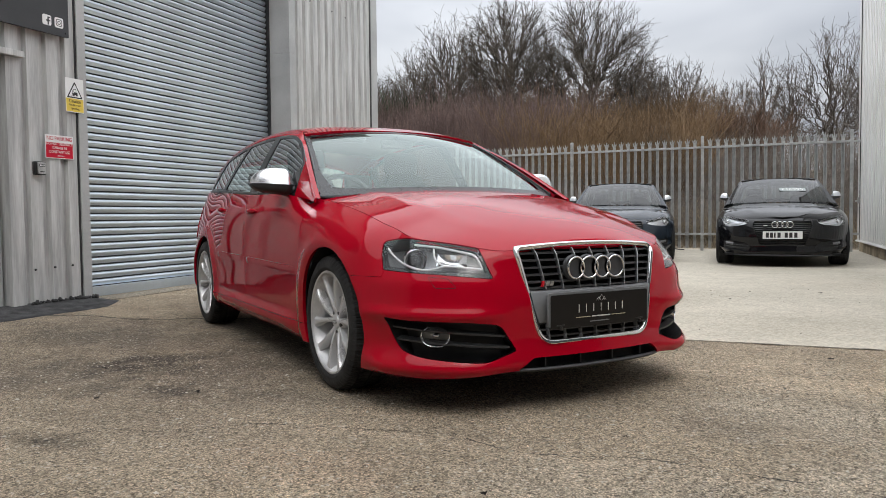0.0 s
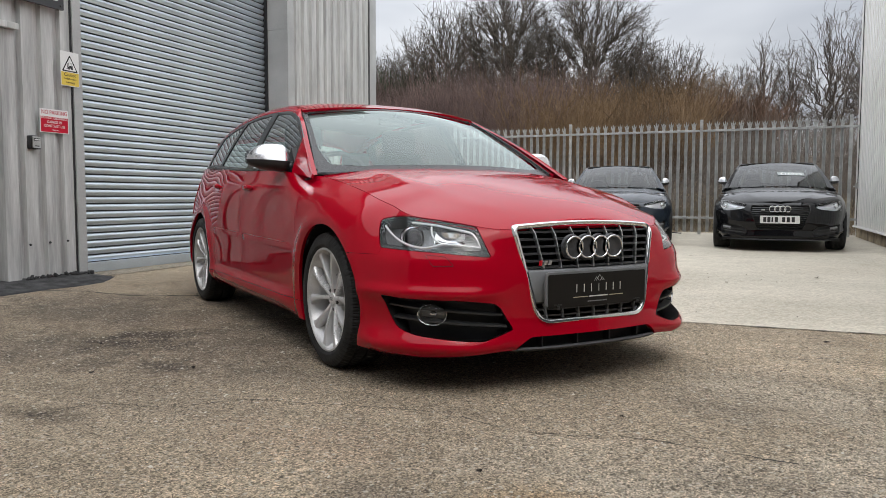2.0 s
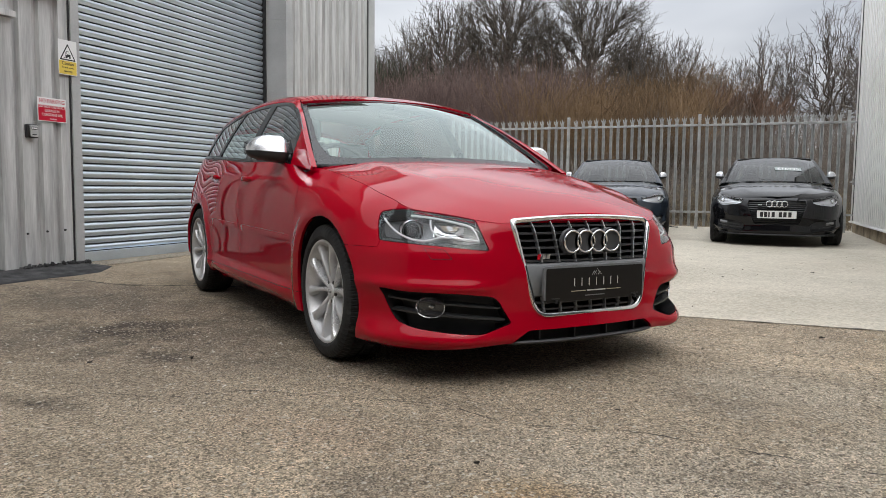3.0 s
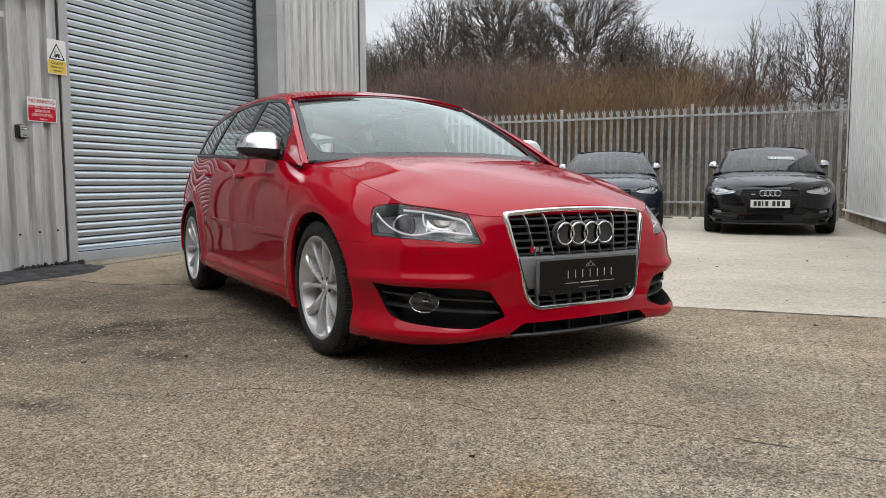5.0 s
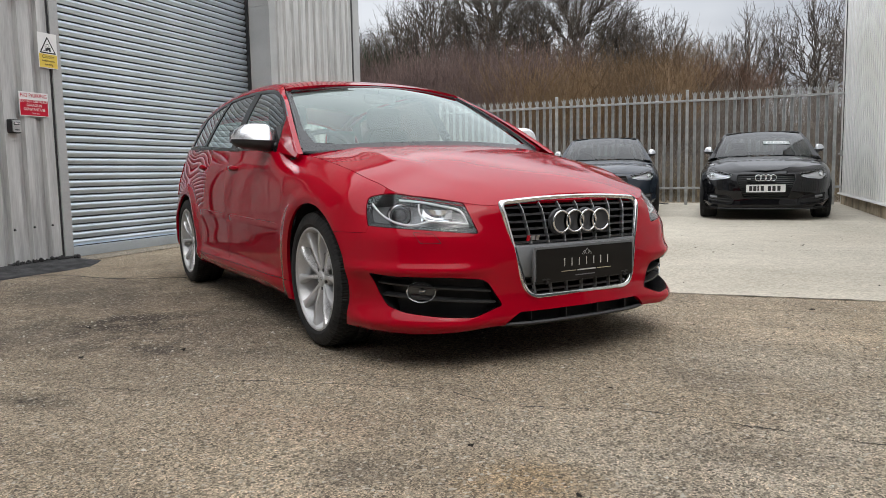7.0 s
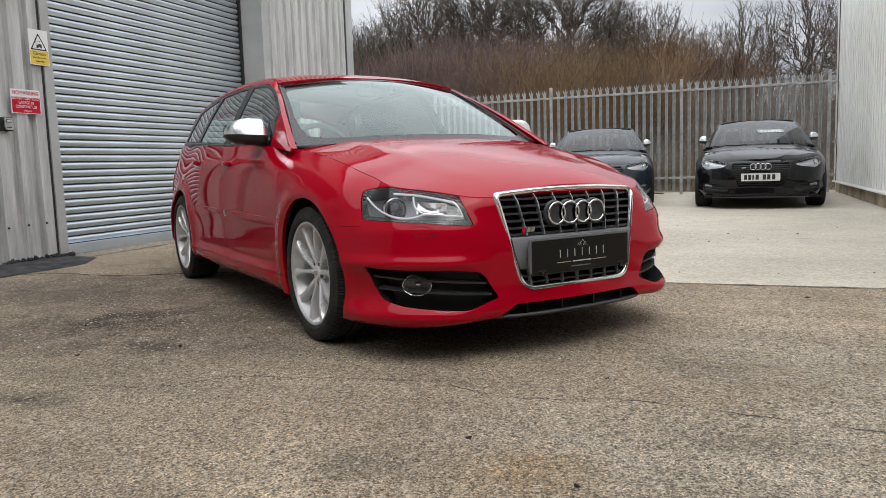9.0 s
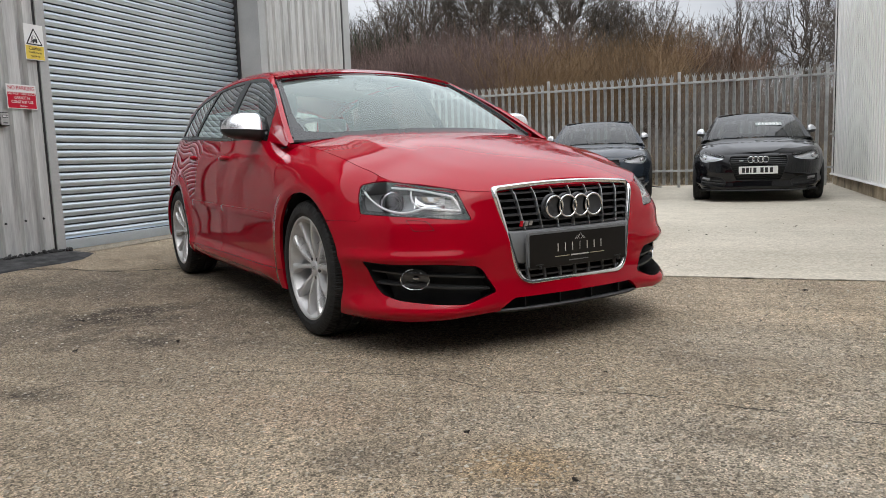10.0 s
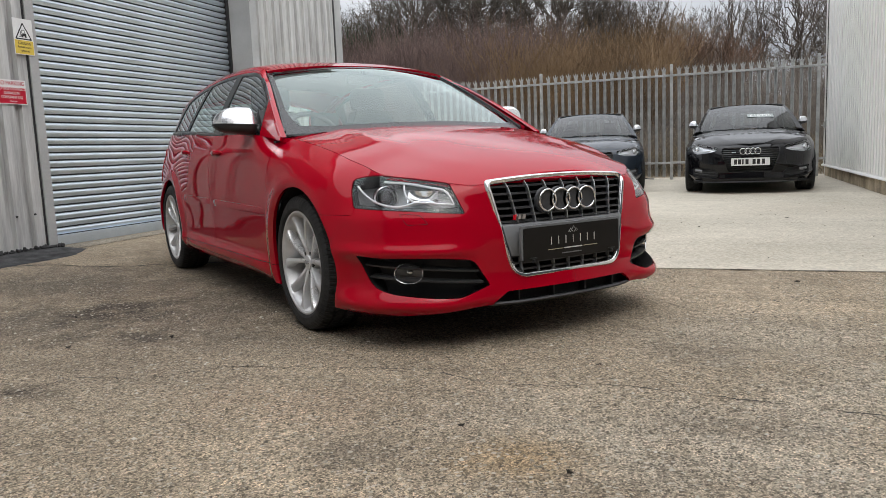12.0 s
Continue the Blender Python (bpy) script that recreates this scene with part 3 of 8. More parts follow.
# plan outline of the lower body, from the middle of the nose round to the middle of the tail
OUT_X = [0, 0.22, 0.40, 0.566, 0.702, 0.797, 0.852, 0.874, 0.880, 0.876, 0.874, 0.876, 0.878, 0.855, 0.79, 0.66, 0.40, 0]
OUT_Y = [-0.885, -0.875, -0.842, -0.775, -0.665, -0.522, -0.345, -0.12, 0.15, 0.6, 1.3, 2.1, 2.6, 2.95, 3.2, 3.34, 3.41, 3.425]
OUT_S = np.concatenate([[0], np.cumsum(np.hypot(np.diff(OUT_X), np.diff(OUT_Y)))])
out_x, out_y = spline(OUT_S, OUT_X), spline(OUT_S, OUT_Y)
S_END = OUT_S[-1]
# height of the skin's upper edge (bonnet edge, then belt) and lower edge along the outline
top_z = spline([0, 0.22, 0.34, 0.44, 0.56, 0.72, 0.92, 1.05, 1.15, 1.26, 1.4, 1.6, 1.8, 2.1, 2.8, 3.6, 4.1, 4.5, 4.8, 5.1, 5.5, 5.9],
               [0.692, 0.681, 0.664, 0.658, 0.672, 0.693, 0.714, 0.745, 0.773, 0.801, 0.83, 0.862, 0.889, 0.922, 0.945, 0.985, 1.003, 1.01, 1.0, 0.985, 0.97, 0.965])
low_z = spline(OUT_S, [0.185, 0.183, 0.178, 0.165, 0.15, 0.148, 0.16, 0.17, 0.175, 0.18, 0.185, 0.19, 0.2, 0.21, 0.22, 0.23, 0.23, 0.23])
# how far the skin lies inside the outline, height by height, for five zones
PROFILES = {
    "nose": spline([0.15, 0.185, 0.22, 0.28, 0.42, 0.52, 0.60, 0.65, 0.68, 0.71], [0.05, 0.012, 0.006, 0.016, 0.018, 0.026, 0.04, 0.055, 0.082, 0.115]),
    "lamp": spline([0.14, 0.165, 0.19, 0.215, 0.25, 0.33, 0.375, 0.395, 0.412, 0.432, 0.46, 0.50, 0.54, 0.57, 0.60, 0.63, 0.69, 0.74, 0.80], [0.04, -0.008, -0.028, -0.022, 0.004, 0.013, 0.0, -0.014, -0.017, -0.007, 0.001, 0.006, 0.014, 0.029, 0.046, 0.065, 0.112, 0.162, 0.23]),
    "wing": spline([-0.03, 0.0, 0.012, 0.03, 0.055, 0.09, 0.14, 0.2, 0.3, 0.75], [0.20, 0.145, 0.118, 0.085, 0.052, 0.025, 0.008, 0.0, 0.0, 0.03]),   # by depth below the edge
    "door": spline([0.17, 0.205, 0.245, 0.275, 0.30, 0.34, 0.44, 0.53, 0.60, 0.72, 0.80, 0.84, 0.90, 0.95, 1.0], [0.06, 0.015, -0.004, 0.0, 0.012, 0.0155, 0.013, 0.008, 0.006, 0.01, 0.019, 0.027, 0.046, 0.062, 0.078]),
    "tail": spline([0.2, 0.25, 0.35, 0.5, 0.62, 0.75, 0.85, 0.95, 1.02], [0.06, 0.02, 0.0, 0.0, 0.02, 0.04, 0.07, 0.10, 0.13]),
}
ZONES = [("nose", 0.0), ("nose", 0.36), ("lamp", 0.66), ("lamp", 0.95), ("wing", 1.18), ("wing", 1.74), ("door", 2.12), ("door", 3.3), ("tail", 4.1), ("tail", 9.0)]


def ring(s, z):
    """A place on the lower skin: s metres along the outline from the nose, at height z."""
    s, z = np.broadcast_arrays(np.asarray(s, float), np.asarray(z, float))
    inset = np.zeros(s.shape)
    for (n0, a), (n1, b) in zip(ZONES, ZONES[1:]):
        m = (s >= a) & (s < b)
        if not m.any():
            continue
        t = np.clip((s[m] - a) / (b - a), 0, 1)
        t = t * t * t * (t * (6 * t - 15) + 10)
        below = top_z(s[m]) - z[m]
        inset[m] = (1 - t) * PROFILES[n0](below if n0 == "wing" else z[m]) + t * PROFILES[n1](below if n1 == "wing" else z[m])
    # flared lips round the wheel openings
    x, y = out_x(s), out_y(s)
    for yc in (0.0, 2.578):
        r = np.hypot(y - yc, z - 0.315)
        inset -= np.where(x > 0.7, 0.012 * np.exp(-((r - 0.375) / 0.045) ** 2), 0)
    e = 1e-4
    tx, ty = out_x(s + e) - out_x(s - e), out_y(s + e) - out_y(s - e)
    ln = np.hypot(tx, ty)
    nx, ny = ty / ln, -tx / ln
    return np.stack([np.maximum(x - nx * inset, 0), y - ny * inset, z], -1)


def s_at_y(y):
    """Where along the flank the outline has this y."""
    ss = np.linspace(0.9, 5.5, 2000)
    return float(np.interp(y, out_y(ss), ss))


# bonnet: between the upper edges of the two wings, from the nose to the cowl
S_COWL = s_at_y(0.36)
bonnet_mid = spline([-0.80, -0.74, -0.6, -0.4, -0.1, 0.2, 0.45], [0.69, 0.722, 0.774, 0.826, 0.89, 0.938, 0.962])
bonnet_row = spline([0, 0.2, 0.44, 0.7, 0.92, 1.2, 1.5, S_COWL], [-0.79, -0.772, -0.70, -0.56, -0.43, -0.22, 0.02, 0.235])


def bonnet(q, s):
    """q from 0 (middle) to 1 (edge); s metres along the outline at the edge."""
    q, s = np.broadcast_arrays(np.asarray(q, float), np.asarray(s, float))
    e = ring(s, top_z(s))
    yc = bonnet_row(s)
    y = yc + (e[..., 1] - yc) * q ** 2
    z = bonnet_mid(y) + (e[..., 2] - bonnet_mid(e[..., 1])) * np.abs(q) ** 2.4
    z = z + 0.006 * np.exp(-((q - 0.66) / 0.09) ** 2) * np.clip((s - 0.5) / 0.5, 0, 1)
    return np.stack([q * e[..., 0], y, z], -1)


# glasshouse
rail_z = spline([0.30, 0.55, 0.80, 1.05, 1.35, 1.8, 2.3, 2.65, 2.95, 3.15, 3.3], [0.895, 1.04, 1.175, 1.275, 1.318, 1.33, 1.302, 1.255, 1.175, 1.09, 1.0])
_fs = np.linspace(s_at_y(0.1), s_at_y(3.3), 400)
_fy = out_y(_fs)
belt_x = spline([0.2, 0.6, 1.4, 2.1, 2.6, 3.0, 3.3], [0.818, 0.816, 0.812, 0.80, 0.768, 0.715, 0.64])


def belt_z(y):
    return top_z(np.interp(y, _fy, _fs))


def side(y, z):
    """The upper flank: windows and pillars lean in above the belt."""
    y, z = np.broadcast_arrays(np.asarray(y, float), np.asarray(z, float))
    dz = z - belt_z(y)
    x = belt_x(y) - 0.006 - 0.42 * dz - 0.34 * dz * dz
    return np.stack([x, y, z], -1)


roof_mid = spline([1.0, 1.15, 1.4, 1.8, 2.3, 2.7, 3.0, 3.1], [1.322, 1.366, 1.397, 1.405, 1.388, 1.348, 1.305, 1.29])


def roof_edge(y):
    y = np.asarray(y, float)
    z = rail_z(y) + 0.022 + 0.016 * np.clip((y - 1.0) / 0.3, 0, 1)
    p = side(y, z)
    p[..., 0] -= 0.022
    return p


def roof_at(q, y):
    """q from 0 (middle) to 1 (rail) at length y."""
    q, y = np.broadcast_arrays(np.asarray(q, float), np.asarray(y, float))
    e = roof_edge(y)
    zc = roof_mid(y)
    return np.stack([q * e[..., 0], y - 0.05 * (1 - q * q) * np.clip((1.3 - y) / 0.3, 0, 1), zc + (e[..., 2] - zc) * np.abs(q) ** 2.8], -1)


def screen(a, b):
    """Windscreen: a from -1 to 1 across, b from 0 (cowl) to 1 (header)."""
    a, b = np.broadcast_arrays(np.asarray(a, float), np.asarray(b, float))
    k = 1 - a * a
    lo = np.stack([0.735 * a, 0.415 - 0.2 * k, 0.932 + 0.022 * k], -1)
    hi = np.stack([0.583 * a, 1.035 - 0.055 * k, 1.276 + 0.046 * k], -1)
    p = lo + (hi - lo) * b[..., None]
    bow = 4 * b * (1 - b) * (0.012 + 0.02 * k)
    p[..., 1] -= bow * 0.5
    p[..., 2] += bow * 0.87
    return p
# ---- panels: cut from the skins along shut lines, with folded edges and real gaps ----
def poly_sdf(pts):
    """Signed distance to a closed outline (negative inside)."""
    p = np.asarray(pts, float)
    q = np.roll(p, -1, 0)

    def f(a, b):
        a, b = np.asarray(a, float), np.asarray(b, float)
        best = np.full(a.shape, 1e9)
        inside = np.zeros(a.shape, bool)
        for (x0, y0), (x1, y1) in zip(p, q):
            dx, dy = x1 - x0, y1 - y0
            t = np.clip(((a - x0) * dx + (b - y0) * dy) / (dx * dx + dy * dy), 0, 1)
            best = np.minimum(best, np.hypot(a - x0 - t * dx, b - y0 - t * dy))
            c = ((y0 > b) != (y1 > b)) & (a < (x1 - x0) * (b - y0) / ((y1 - y0) if y1 != y0 else 1e-9) + x0)
            inside ^= c
        return np.where(inside, -best, best)
    return f


def rounded(pts, r=0.02, n=5):
    """The outline with its corners rounded; r may be one number or one per corner."""
    out = []
    m = len(pts)
    rs = r if hasattr(r, "__len__") else [r] * m
    for i in range(m):
        a, b, c = (np.array(pts[j % m], float) for j in (i - 1, i, i + 1))
        u, v = (a - b), (c - b)
        lu, lv = np.linalg.norm(u), np.linalg.norm(v)
        d = min(rs[i], lu * 0.48, lv * 0.48)
        p0, p1 = b + u / lu * d, b + v / lv * d
        for k in range(n + 1):
            t = k / n
            out.append(tuple((1 - t) ** 2 * p0 + 2 * t * (1 - t) * b + t * t * p1))
    return out


class Skin:
    """A grid of two parameters over a surface, that can be cut along curves."""

    def __init__(self, us, vs_of, to3d):
        self.f = to3d
        pu, pv = [], []
        nv = None
        for u in us:
            vs = vs_of(u)
            nv = len(vs)
            pu += [u] * nv
            pv += list(vs)
        self.u, self.v = np.array(pu, float), np.array(pv, float)
        i = np.arange((len(us) - 1) * nv).reshape(-1, nv)[:, :-1].ravel()
        a, b, c, d = i, i + nv, i + nv + 1, i + 1
        alt = ((i // nv) + (i % nv)) % 2 == 0
        t1 = np.where(alt[:, None], np.stack([a, b, c], 1), np.stack([a, b, d], 1))
        t2 = np.where(alt[:, None], np.stack([a, c, d], 1), np.stack([b, c, d], 1))
        self.tris = np.concatenate([t1, t2])

    def cut(self, phi):
        """Split the triangles along the curve where phi(u, v, place) is nought."""
        val = phi(self.u, self.v, self.f(self.u, self.v))
        e = np.sort(np.concatenate([self.tris[:, [0, 1]], self.tris[:, [1, 2]], self.tris[:, [2, 0]]]), 1)
        e = np.unique(e, axis=0)
        cr = e[val[e[:, 0]] * val[e[:, 1]] < 0]
        near = {}
        for i, j in cr:
            t = val[i] / (val[i] - val[j])
            if t > 0.5:
                i, j, t = j, i, 1 - t
            if t < 0.14 and (i not in near or t < near[i][0]):
                near[i] = (t, j)
        u0, v0 = self.u.copy(), self.v.copy()
        for i, (t, j) in near.items():
            self.u[i] = u0[i] + t * (u0[j] - u0[i])
            self.v[i] = v0[i] + t * (v0[j] - v0[i])
            val[i] = 0
        nu, nv, fresh = list(self.u), list(self.v), {}

        def mid(i, j):
            k = (min(i, j), max(i, j))
            if k not in fresh:
                t = val[k[0]] / (val[k[0]] - val[k[1]])
                fresh[k] = len(nu)
                nu.append(self.u[k[0]] + t * (self.u[k[1]] - self.u[k[0]]))
                nv.append(self.v[k[0]] + t * (self.v[k[1]] - self.v[k[0]]))
            return fresh[k]
        sg = val[self.tris]
        mixed = (sg.min(1) < 0) & (sg.max(1) > 0)
        out = [tuple(t) for t in self.tris[~mixed]]
        for t in self.tris[mixed]:
            x = [int(i) for i in t]
            zero = [k for k in range(3) if val[x[k]] == 0]
            if zero:
                k = zero[0]
                a, b, c = x[k], x[(k + 1) % 3], x[(k + 2) % 3]
                m = mid(b, c)
                out += [(a, b, m), (a, m, c)]
                continue
            pos = [k for k in range(3) if val[x[k]] > 0]
            k = pos[0] if len(pos) == 1 else [q for q in range(3) if q not in pos][0]
            a, b, c = x[k], x[(k + 1) % 3], x[(k + 2) % 3]
            m, n = mid(a, b), mid(a, c)
            out += [(a, m, n), (m, b, c), (m, c, n)]
        self.u, self.v = np.array(nu), np.array(nv)
        self.tris = np.array(out)

    def sort_out(self, classify):
        """Name each triangle's panel by its middle."""
        u, v = self.u[self.tris].mean(1), self.v[self.tris].mean(1)
        return classify(u, v, self.f(u, v))

    def normals(self):
        e = 1e-4
        du = self.f(self.u + e, self.v) - self.f(self.u - e, self.v)
        dv = self.f(self.u, self.v + e) - self.f(self.u, self.v - e)
        n = np.cross(du, dv)
        return n / np.maximum(np.linalg.norm(n, axis=1, keepdims=True), 1e-9)


def panel_mesh(name, skin, keep, mirror=False, both=False, gap=0.0018, fold=0.016, offset=0.0, out=1.0, shift=None):
    """A mesh of the kept triangles; its rim is drawn in by the gap and folded inwards.
    mirror: on the car's other side; both: the two halves as one sheet."""
    t = skin.tris[keep]
    used = np.unique(t)
    back = -np.ones(len(skin.u), int)
    back[used] = np.arange(len(used))
    t = back[t]
    p = skin.f(skin.u[used], skin.v[used])
    nrm = skin.normals()[used] * out
    e = np.concatenate([t[:, [0, 1]], t[:, [1, 2]], t[:, [2, 0]]])
    opp = np.concatenate([t[:, 2], t[:, 0], t[:, 1]])
    key = np.sort(e, 1)
    _, inv, cnt = np.unique(key, axis=0, return_inverse=True, return_counts=True)
    rim = np.where(cnt[inv.ravel()] == 1)[0]
    if both:
        rim = np.array([k for k in rim if not (abs(p[e[k, 0], 0]) < 1e-4 and abs(p[e[k, 1], 0]) < 1e-4)], int)
    move = np.zeros_like(p)
    for k in rim:
        a, b = e[k]
        d = p[b] - p[a]
        w = np.cross(nrm[a], d)
        ln = np.linalg.norm(w)
        if ln < 1e-9:
            continue
        w /= ln
        if np.dot(w, p[opp[k]] - p[a]) < 0:
            w = -w
        move[a] += w
        move[b] += w
    ml = np.linalg.norm(move, axis=1)
    mk = ml > 1e-6
    move[mk] = move[mk] / ml[mk, None] * gap
    if both:
        move[np.abs(p[:, 0]) < 1e-4, 0] = 0
    p = p + move + nrm * offset
    verts = [tuple(q) for q in p]
    faces = [tuple(int(i) for i in f) for f in t]
    nf = len(faces)
    if fold:
        link = {}
        for k in rim:
            ids = []
            for i in e[k]:
                if i not in link:
                    link[i] = len(verts)
                    verts.append(tuple(p[i]))
                    verts.append(tuple(p[i] - nrm[i] * fold))
                ids.append(link[i])
            faces.append((ids[0], ids[1], ids[1] + 1, ids[0] + 1))
    if mirror:
        verts = [(-x, y, z) for x, y, z in verts]
    if both:
        n = len(verts)
        join = {i: i for i in range(len(p)) if abs(verts[i][0]) < 1e-4}
        rest = [join.get(i, i + n) for i in range(n)]
        verts += [(-x, y, z) for x, y, z in verts]
        faces += [tuple(rest[i] for i in f) for f in faces]
    bm = bmesh.new()
    vs = [bm.verts.new(q) for q in verts]
    for f in faces:
        if len(set(f)) >= 3:
            try:
                bm.faces.new([vs[i] for i in f])
            except ValueError:
                pass
    bmesh.ops.delete(bm, geom=[v for v in bm.verts if not v.link_faces], context="VERTS")
    return bm


def sheet(fn, us, vs, both=False, thick=0.0):
    """A quad sheet over fn(u, v)."""
    bm = bmesh.new()
    uu, vv = np.meshgrid(us, vs, indexing="ij")
    p = fn(uu, vv)
    g = [[bm.verts.new(p[i, j]) for j in range(len(vs))] for i in range(len(us))]
    for i in range(len(us) - 1):
        for j in range(len(vs) - 1):
            try:
                bm.faces.new((g[i][j], g[i + 1][j], g[i + 1][j + 1], g[i][j + 1]))
            except ValueError:
                pass
    bmesh.ops.remove_doubles(bm, verts=bm.verts, dist=1e-5)
    if thick:
        bmesh.ops.solidify(bm, geom=bm.faces[:], thickness=thick)
    return bm


def mirrored(bm):
    bmesh.ops.transform(bm, matrix=Matrix.Diagonal((-1, 1, 1, 1)), verts=bm.verts)
    return bm


def lathe(profile, segs=48, axis=0, closed=False):
    """Turn a profile of (along, radius) about an axis."""
    bm = bmesh.new()
    rings = []
    for k in range(segs):
        a = 2 * math.pi * k / segs
        ring_v = []
        for h, r in profile:
            q = [r * math.cos(a), r * math.sin(a)]
            q.insert(axis, h)
            ring_v.append(bm.verts.new(q))
        rings.append(ring_v)
    n = len(profile)
    for k in range(segs):
        r0, r1 = rings[k], rings[(k + 1) % segs]
        for j in range(n if closed else n - 1):
            bm.faces.new((r0[j], r0[(j + 1) % n], r1[(j + 1) % n], r1[j]))
    return bm
# ---- paint, glass and trim of the cars ----
def paint(name, colour, deep, rough=0.22, ior=1.5):
    m = surface(name, colour, rough, vary=0.03, scale=2, fine=900, bump=0.0, coat=1.0, second=deep)
    b = m.node_tree.nodes["Principled BSDF"]
    b.inputs["Coat Roughness"].default_value = 0.015
    b.inputs["Coat IOR"].default_value = ior
    b.inputs["Specular IOR Level"].default_value = 0.0
    return m


M_RED = paint("red_car_paint", (0.375, 0.0006, 0.012), (0.345, 0.0005, 0.011), 0.5, 1.345)
M_BLACKPAINT = paint("black_car_paint", (0.006, 0.006, 0.007), (0.004, 0.004, 0.005), 0.3, 1.4)
M_BLUEPAINT = paint("dark_blue_grey_car_paint", (0.022, 0.03, 0.042), (0.016, 0.022, 0.032), 0.3)
M_CHROME = surface("chrome", (0.82, 0.83, 0.84), 0.09, metal=1.0, vary=0.02, bump=0)
M_SATIN = surface("satin_aluminium", (0.72, 0.73, 0.75), 0.3, metal=1.0, vary=0.03, bump=0)
M_RIM = surface("silver_wheel_paint", (0.66, 0.66, 0.67), 0.28, metal=0.35, vary=0.04, scale=8, fine=200, bump=0, coat=0.4)
M_BARREL = surface("wheel_barrel", (0.62, 0.62, 0.625), 0.34, metal=0.45, vary=0.1, scale=8, fine=200, bump=0.02)
M_TYRE = surface("tyre_rubber", (0.014, 0.014, 0.0145), 0.75, vary=0.2, scale=9, fine=140, bump=0.25)
M_TRIM = surface("black_window_trim", (0.012, 0.012, 0.013), 0.28, vary=0.08, bump=0)
M_GRILLE = surface("dark_grille_plastic", (0.045, 0.046, 0.049), 0.4, vary=0.1, bump=0)
M_SPLIT = surface("dark_grey_splitter_plastic", (0.032, 0.033, 0.035), 0.5, vary=0.1, bump=0.05)
M_GREYPLASTIC = surface("grey_plastic", (0.16, 0.165, 0.17), 0.4, vary=0.06, bump=0.05)
# near black; also put behind gaps and openings in place of shade
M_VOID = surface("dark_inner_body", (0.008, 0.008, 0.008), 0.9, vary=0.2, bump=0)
M_INTERIOR = surface("dark_cabin_fabric", (0.03, 0.03, 0.032), 0.85, vary=0.15, bump=0.2)
M_DASH = surface("black_dashboard", (0.04, 0.04, 0.042), 0.6, vary=0.1, bump=0.2)
M_DISC = surface("brake_disc_steel", (0.12, 0.118, 0.115), 0.4, metal=1.0, vary=0.1, bump=0.05)
M_LAMPIN = surface("lamp_housing", (0.22, 0.225, 0.232), 0.3, metal=0.25, vary=0.06, bump=0)
M_LAMPDARK = surface("lamp_bezel_dark", (0.05, 0.052, 0.055), 0.25, vary=0.06, bump=0)
M_LAMPWHITE = surface("white_lamp_strip", (0.72, 0.73, 0.74), 0.2, vary=0.02, bump=0)
M_PLATEBLACK = surface("black_show_plate", (0.011, 0.010, 0.009), 0.35, vary=0.06, bump=0, spec=0.25)
M_GOLD = surface("pale_gold_print", (0.50, 0.44, 0.30), 0.4, vary=0.05, bump=0)
M_SILVERPRINT = surface("silver_print", (0.62, 0.61, 0.58), 0.4, vary=0.05, bump=0)
M_REDBADGE = surface("red_badge", (0.5, 0.01, 0.02), 0.25, vary=0.03, bump=0)
M_PLATEWHITE = surface("white_number_plate", (0.75, 0.75, 0.74), 0.3, vary=0.03, bump=0)
M_TAILRED = surface("red_lamp_plastic", (0.35, 0.01, 0.012), 0.15, vary=0.05, bump=0)
M_GLASS = glass("screen_glass", (0.92, 0.98, 0.95), 0.07, power=3.6, sheen=(0.88, 0.98, 0.95))
M_SIDEGLASS = glass("dark_side_glass", (0.84, 0.92, 0.89), 0.08)
M_LENS = glass("clear_lamp_lens", (0.94, 0.95, 0.96), 0.035)
GLASSES = (M_GLASS, M_SIDEGLASS, M_LENS)


def car_part(name, bm, material, parent, label="", smooth=True, angle=38):
    ob = part(name, bm, material, parent, label)
    me = ob.data
    me.shade_smooth()
    me.set_sharp_from_angle(angle=radians(angle))
    if material in GLASSES:
        ob.visible_shadow = False
    return ob


def both_sides(name, make, material, parent, label="", angle=38):
    """A part on the left side and its twin on the right."""
    a = car_part(name, make(), material, parent, label, angle=angle)
    b = car_part(name, mirrored(make()), material, parent, label, angle=angle)
    return a, b


hatch = thing("hatchback_car", "glossy red five-door hatchback car standing on the worn concrete", "car")

# ---- lower skin ----
arch_f = lambda u, v, p: np.hypot(p[..., 1] + 0.022, p[..., 2] - 0.315) - np.where(p[..., 0] > 0.5, 0.349, -9)
arch_r = lambda u, v, p: np.hypot(p[..., 1] - 2.578, p[..., 2] - 0.315) - np.where(p[..., 0] > 0.5, 0.35, -9)
GR = rounded([(-0.376, 0.668), (0.376, 0.668), (0.285, 0.282), (-0.285, 0.282)], [0.035, 0.035, 0.06, 0.06], 6)
_gr = poly_sdf(GR)
grille_cut = lambda u, v, p: np.where(p[..., 1] < 0, _gr(p[..., 0], p[..., 2]), 1)
LAMP = rounded([(0.545, 0.671), (0.72, 0.692), (0.925, 0.710), (1.0, 0.7075), (1.056, 0.697), (1.036, 0.643), (0.999, 0.580), (0.70, 0.566), (0.488, 0.549)], [0.012, 0.03, 0.05, 0.03, 0.016, 0.03, 0.012, 0.03, 0.012], 4)
_lamp = poly_sdf(LAMP)
lamp_cut = lambda u, v, p: _lamp(u, v)
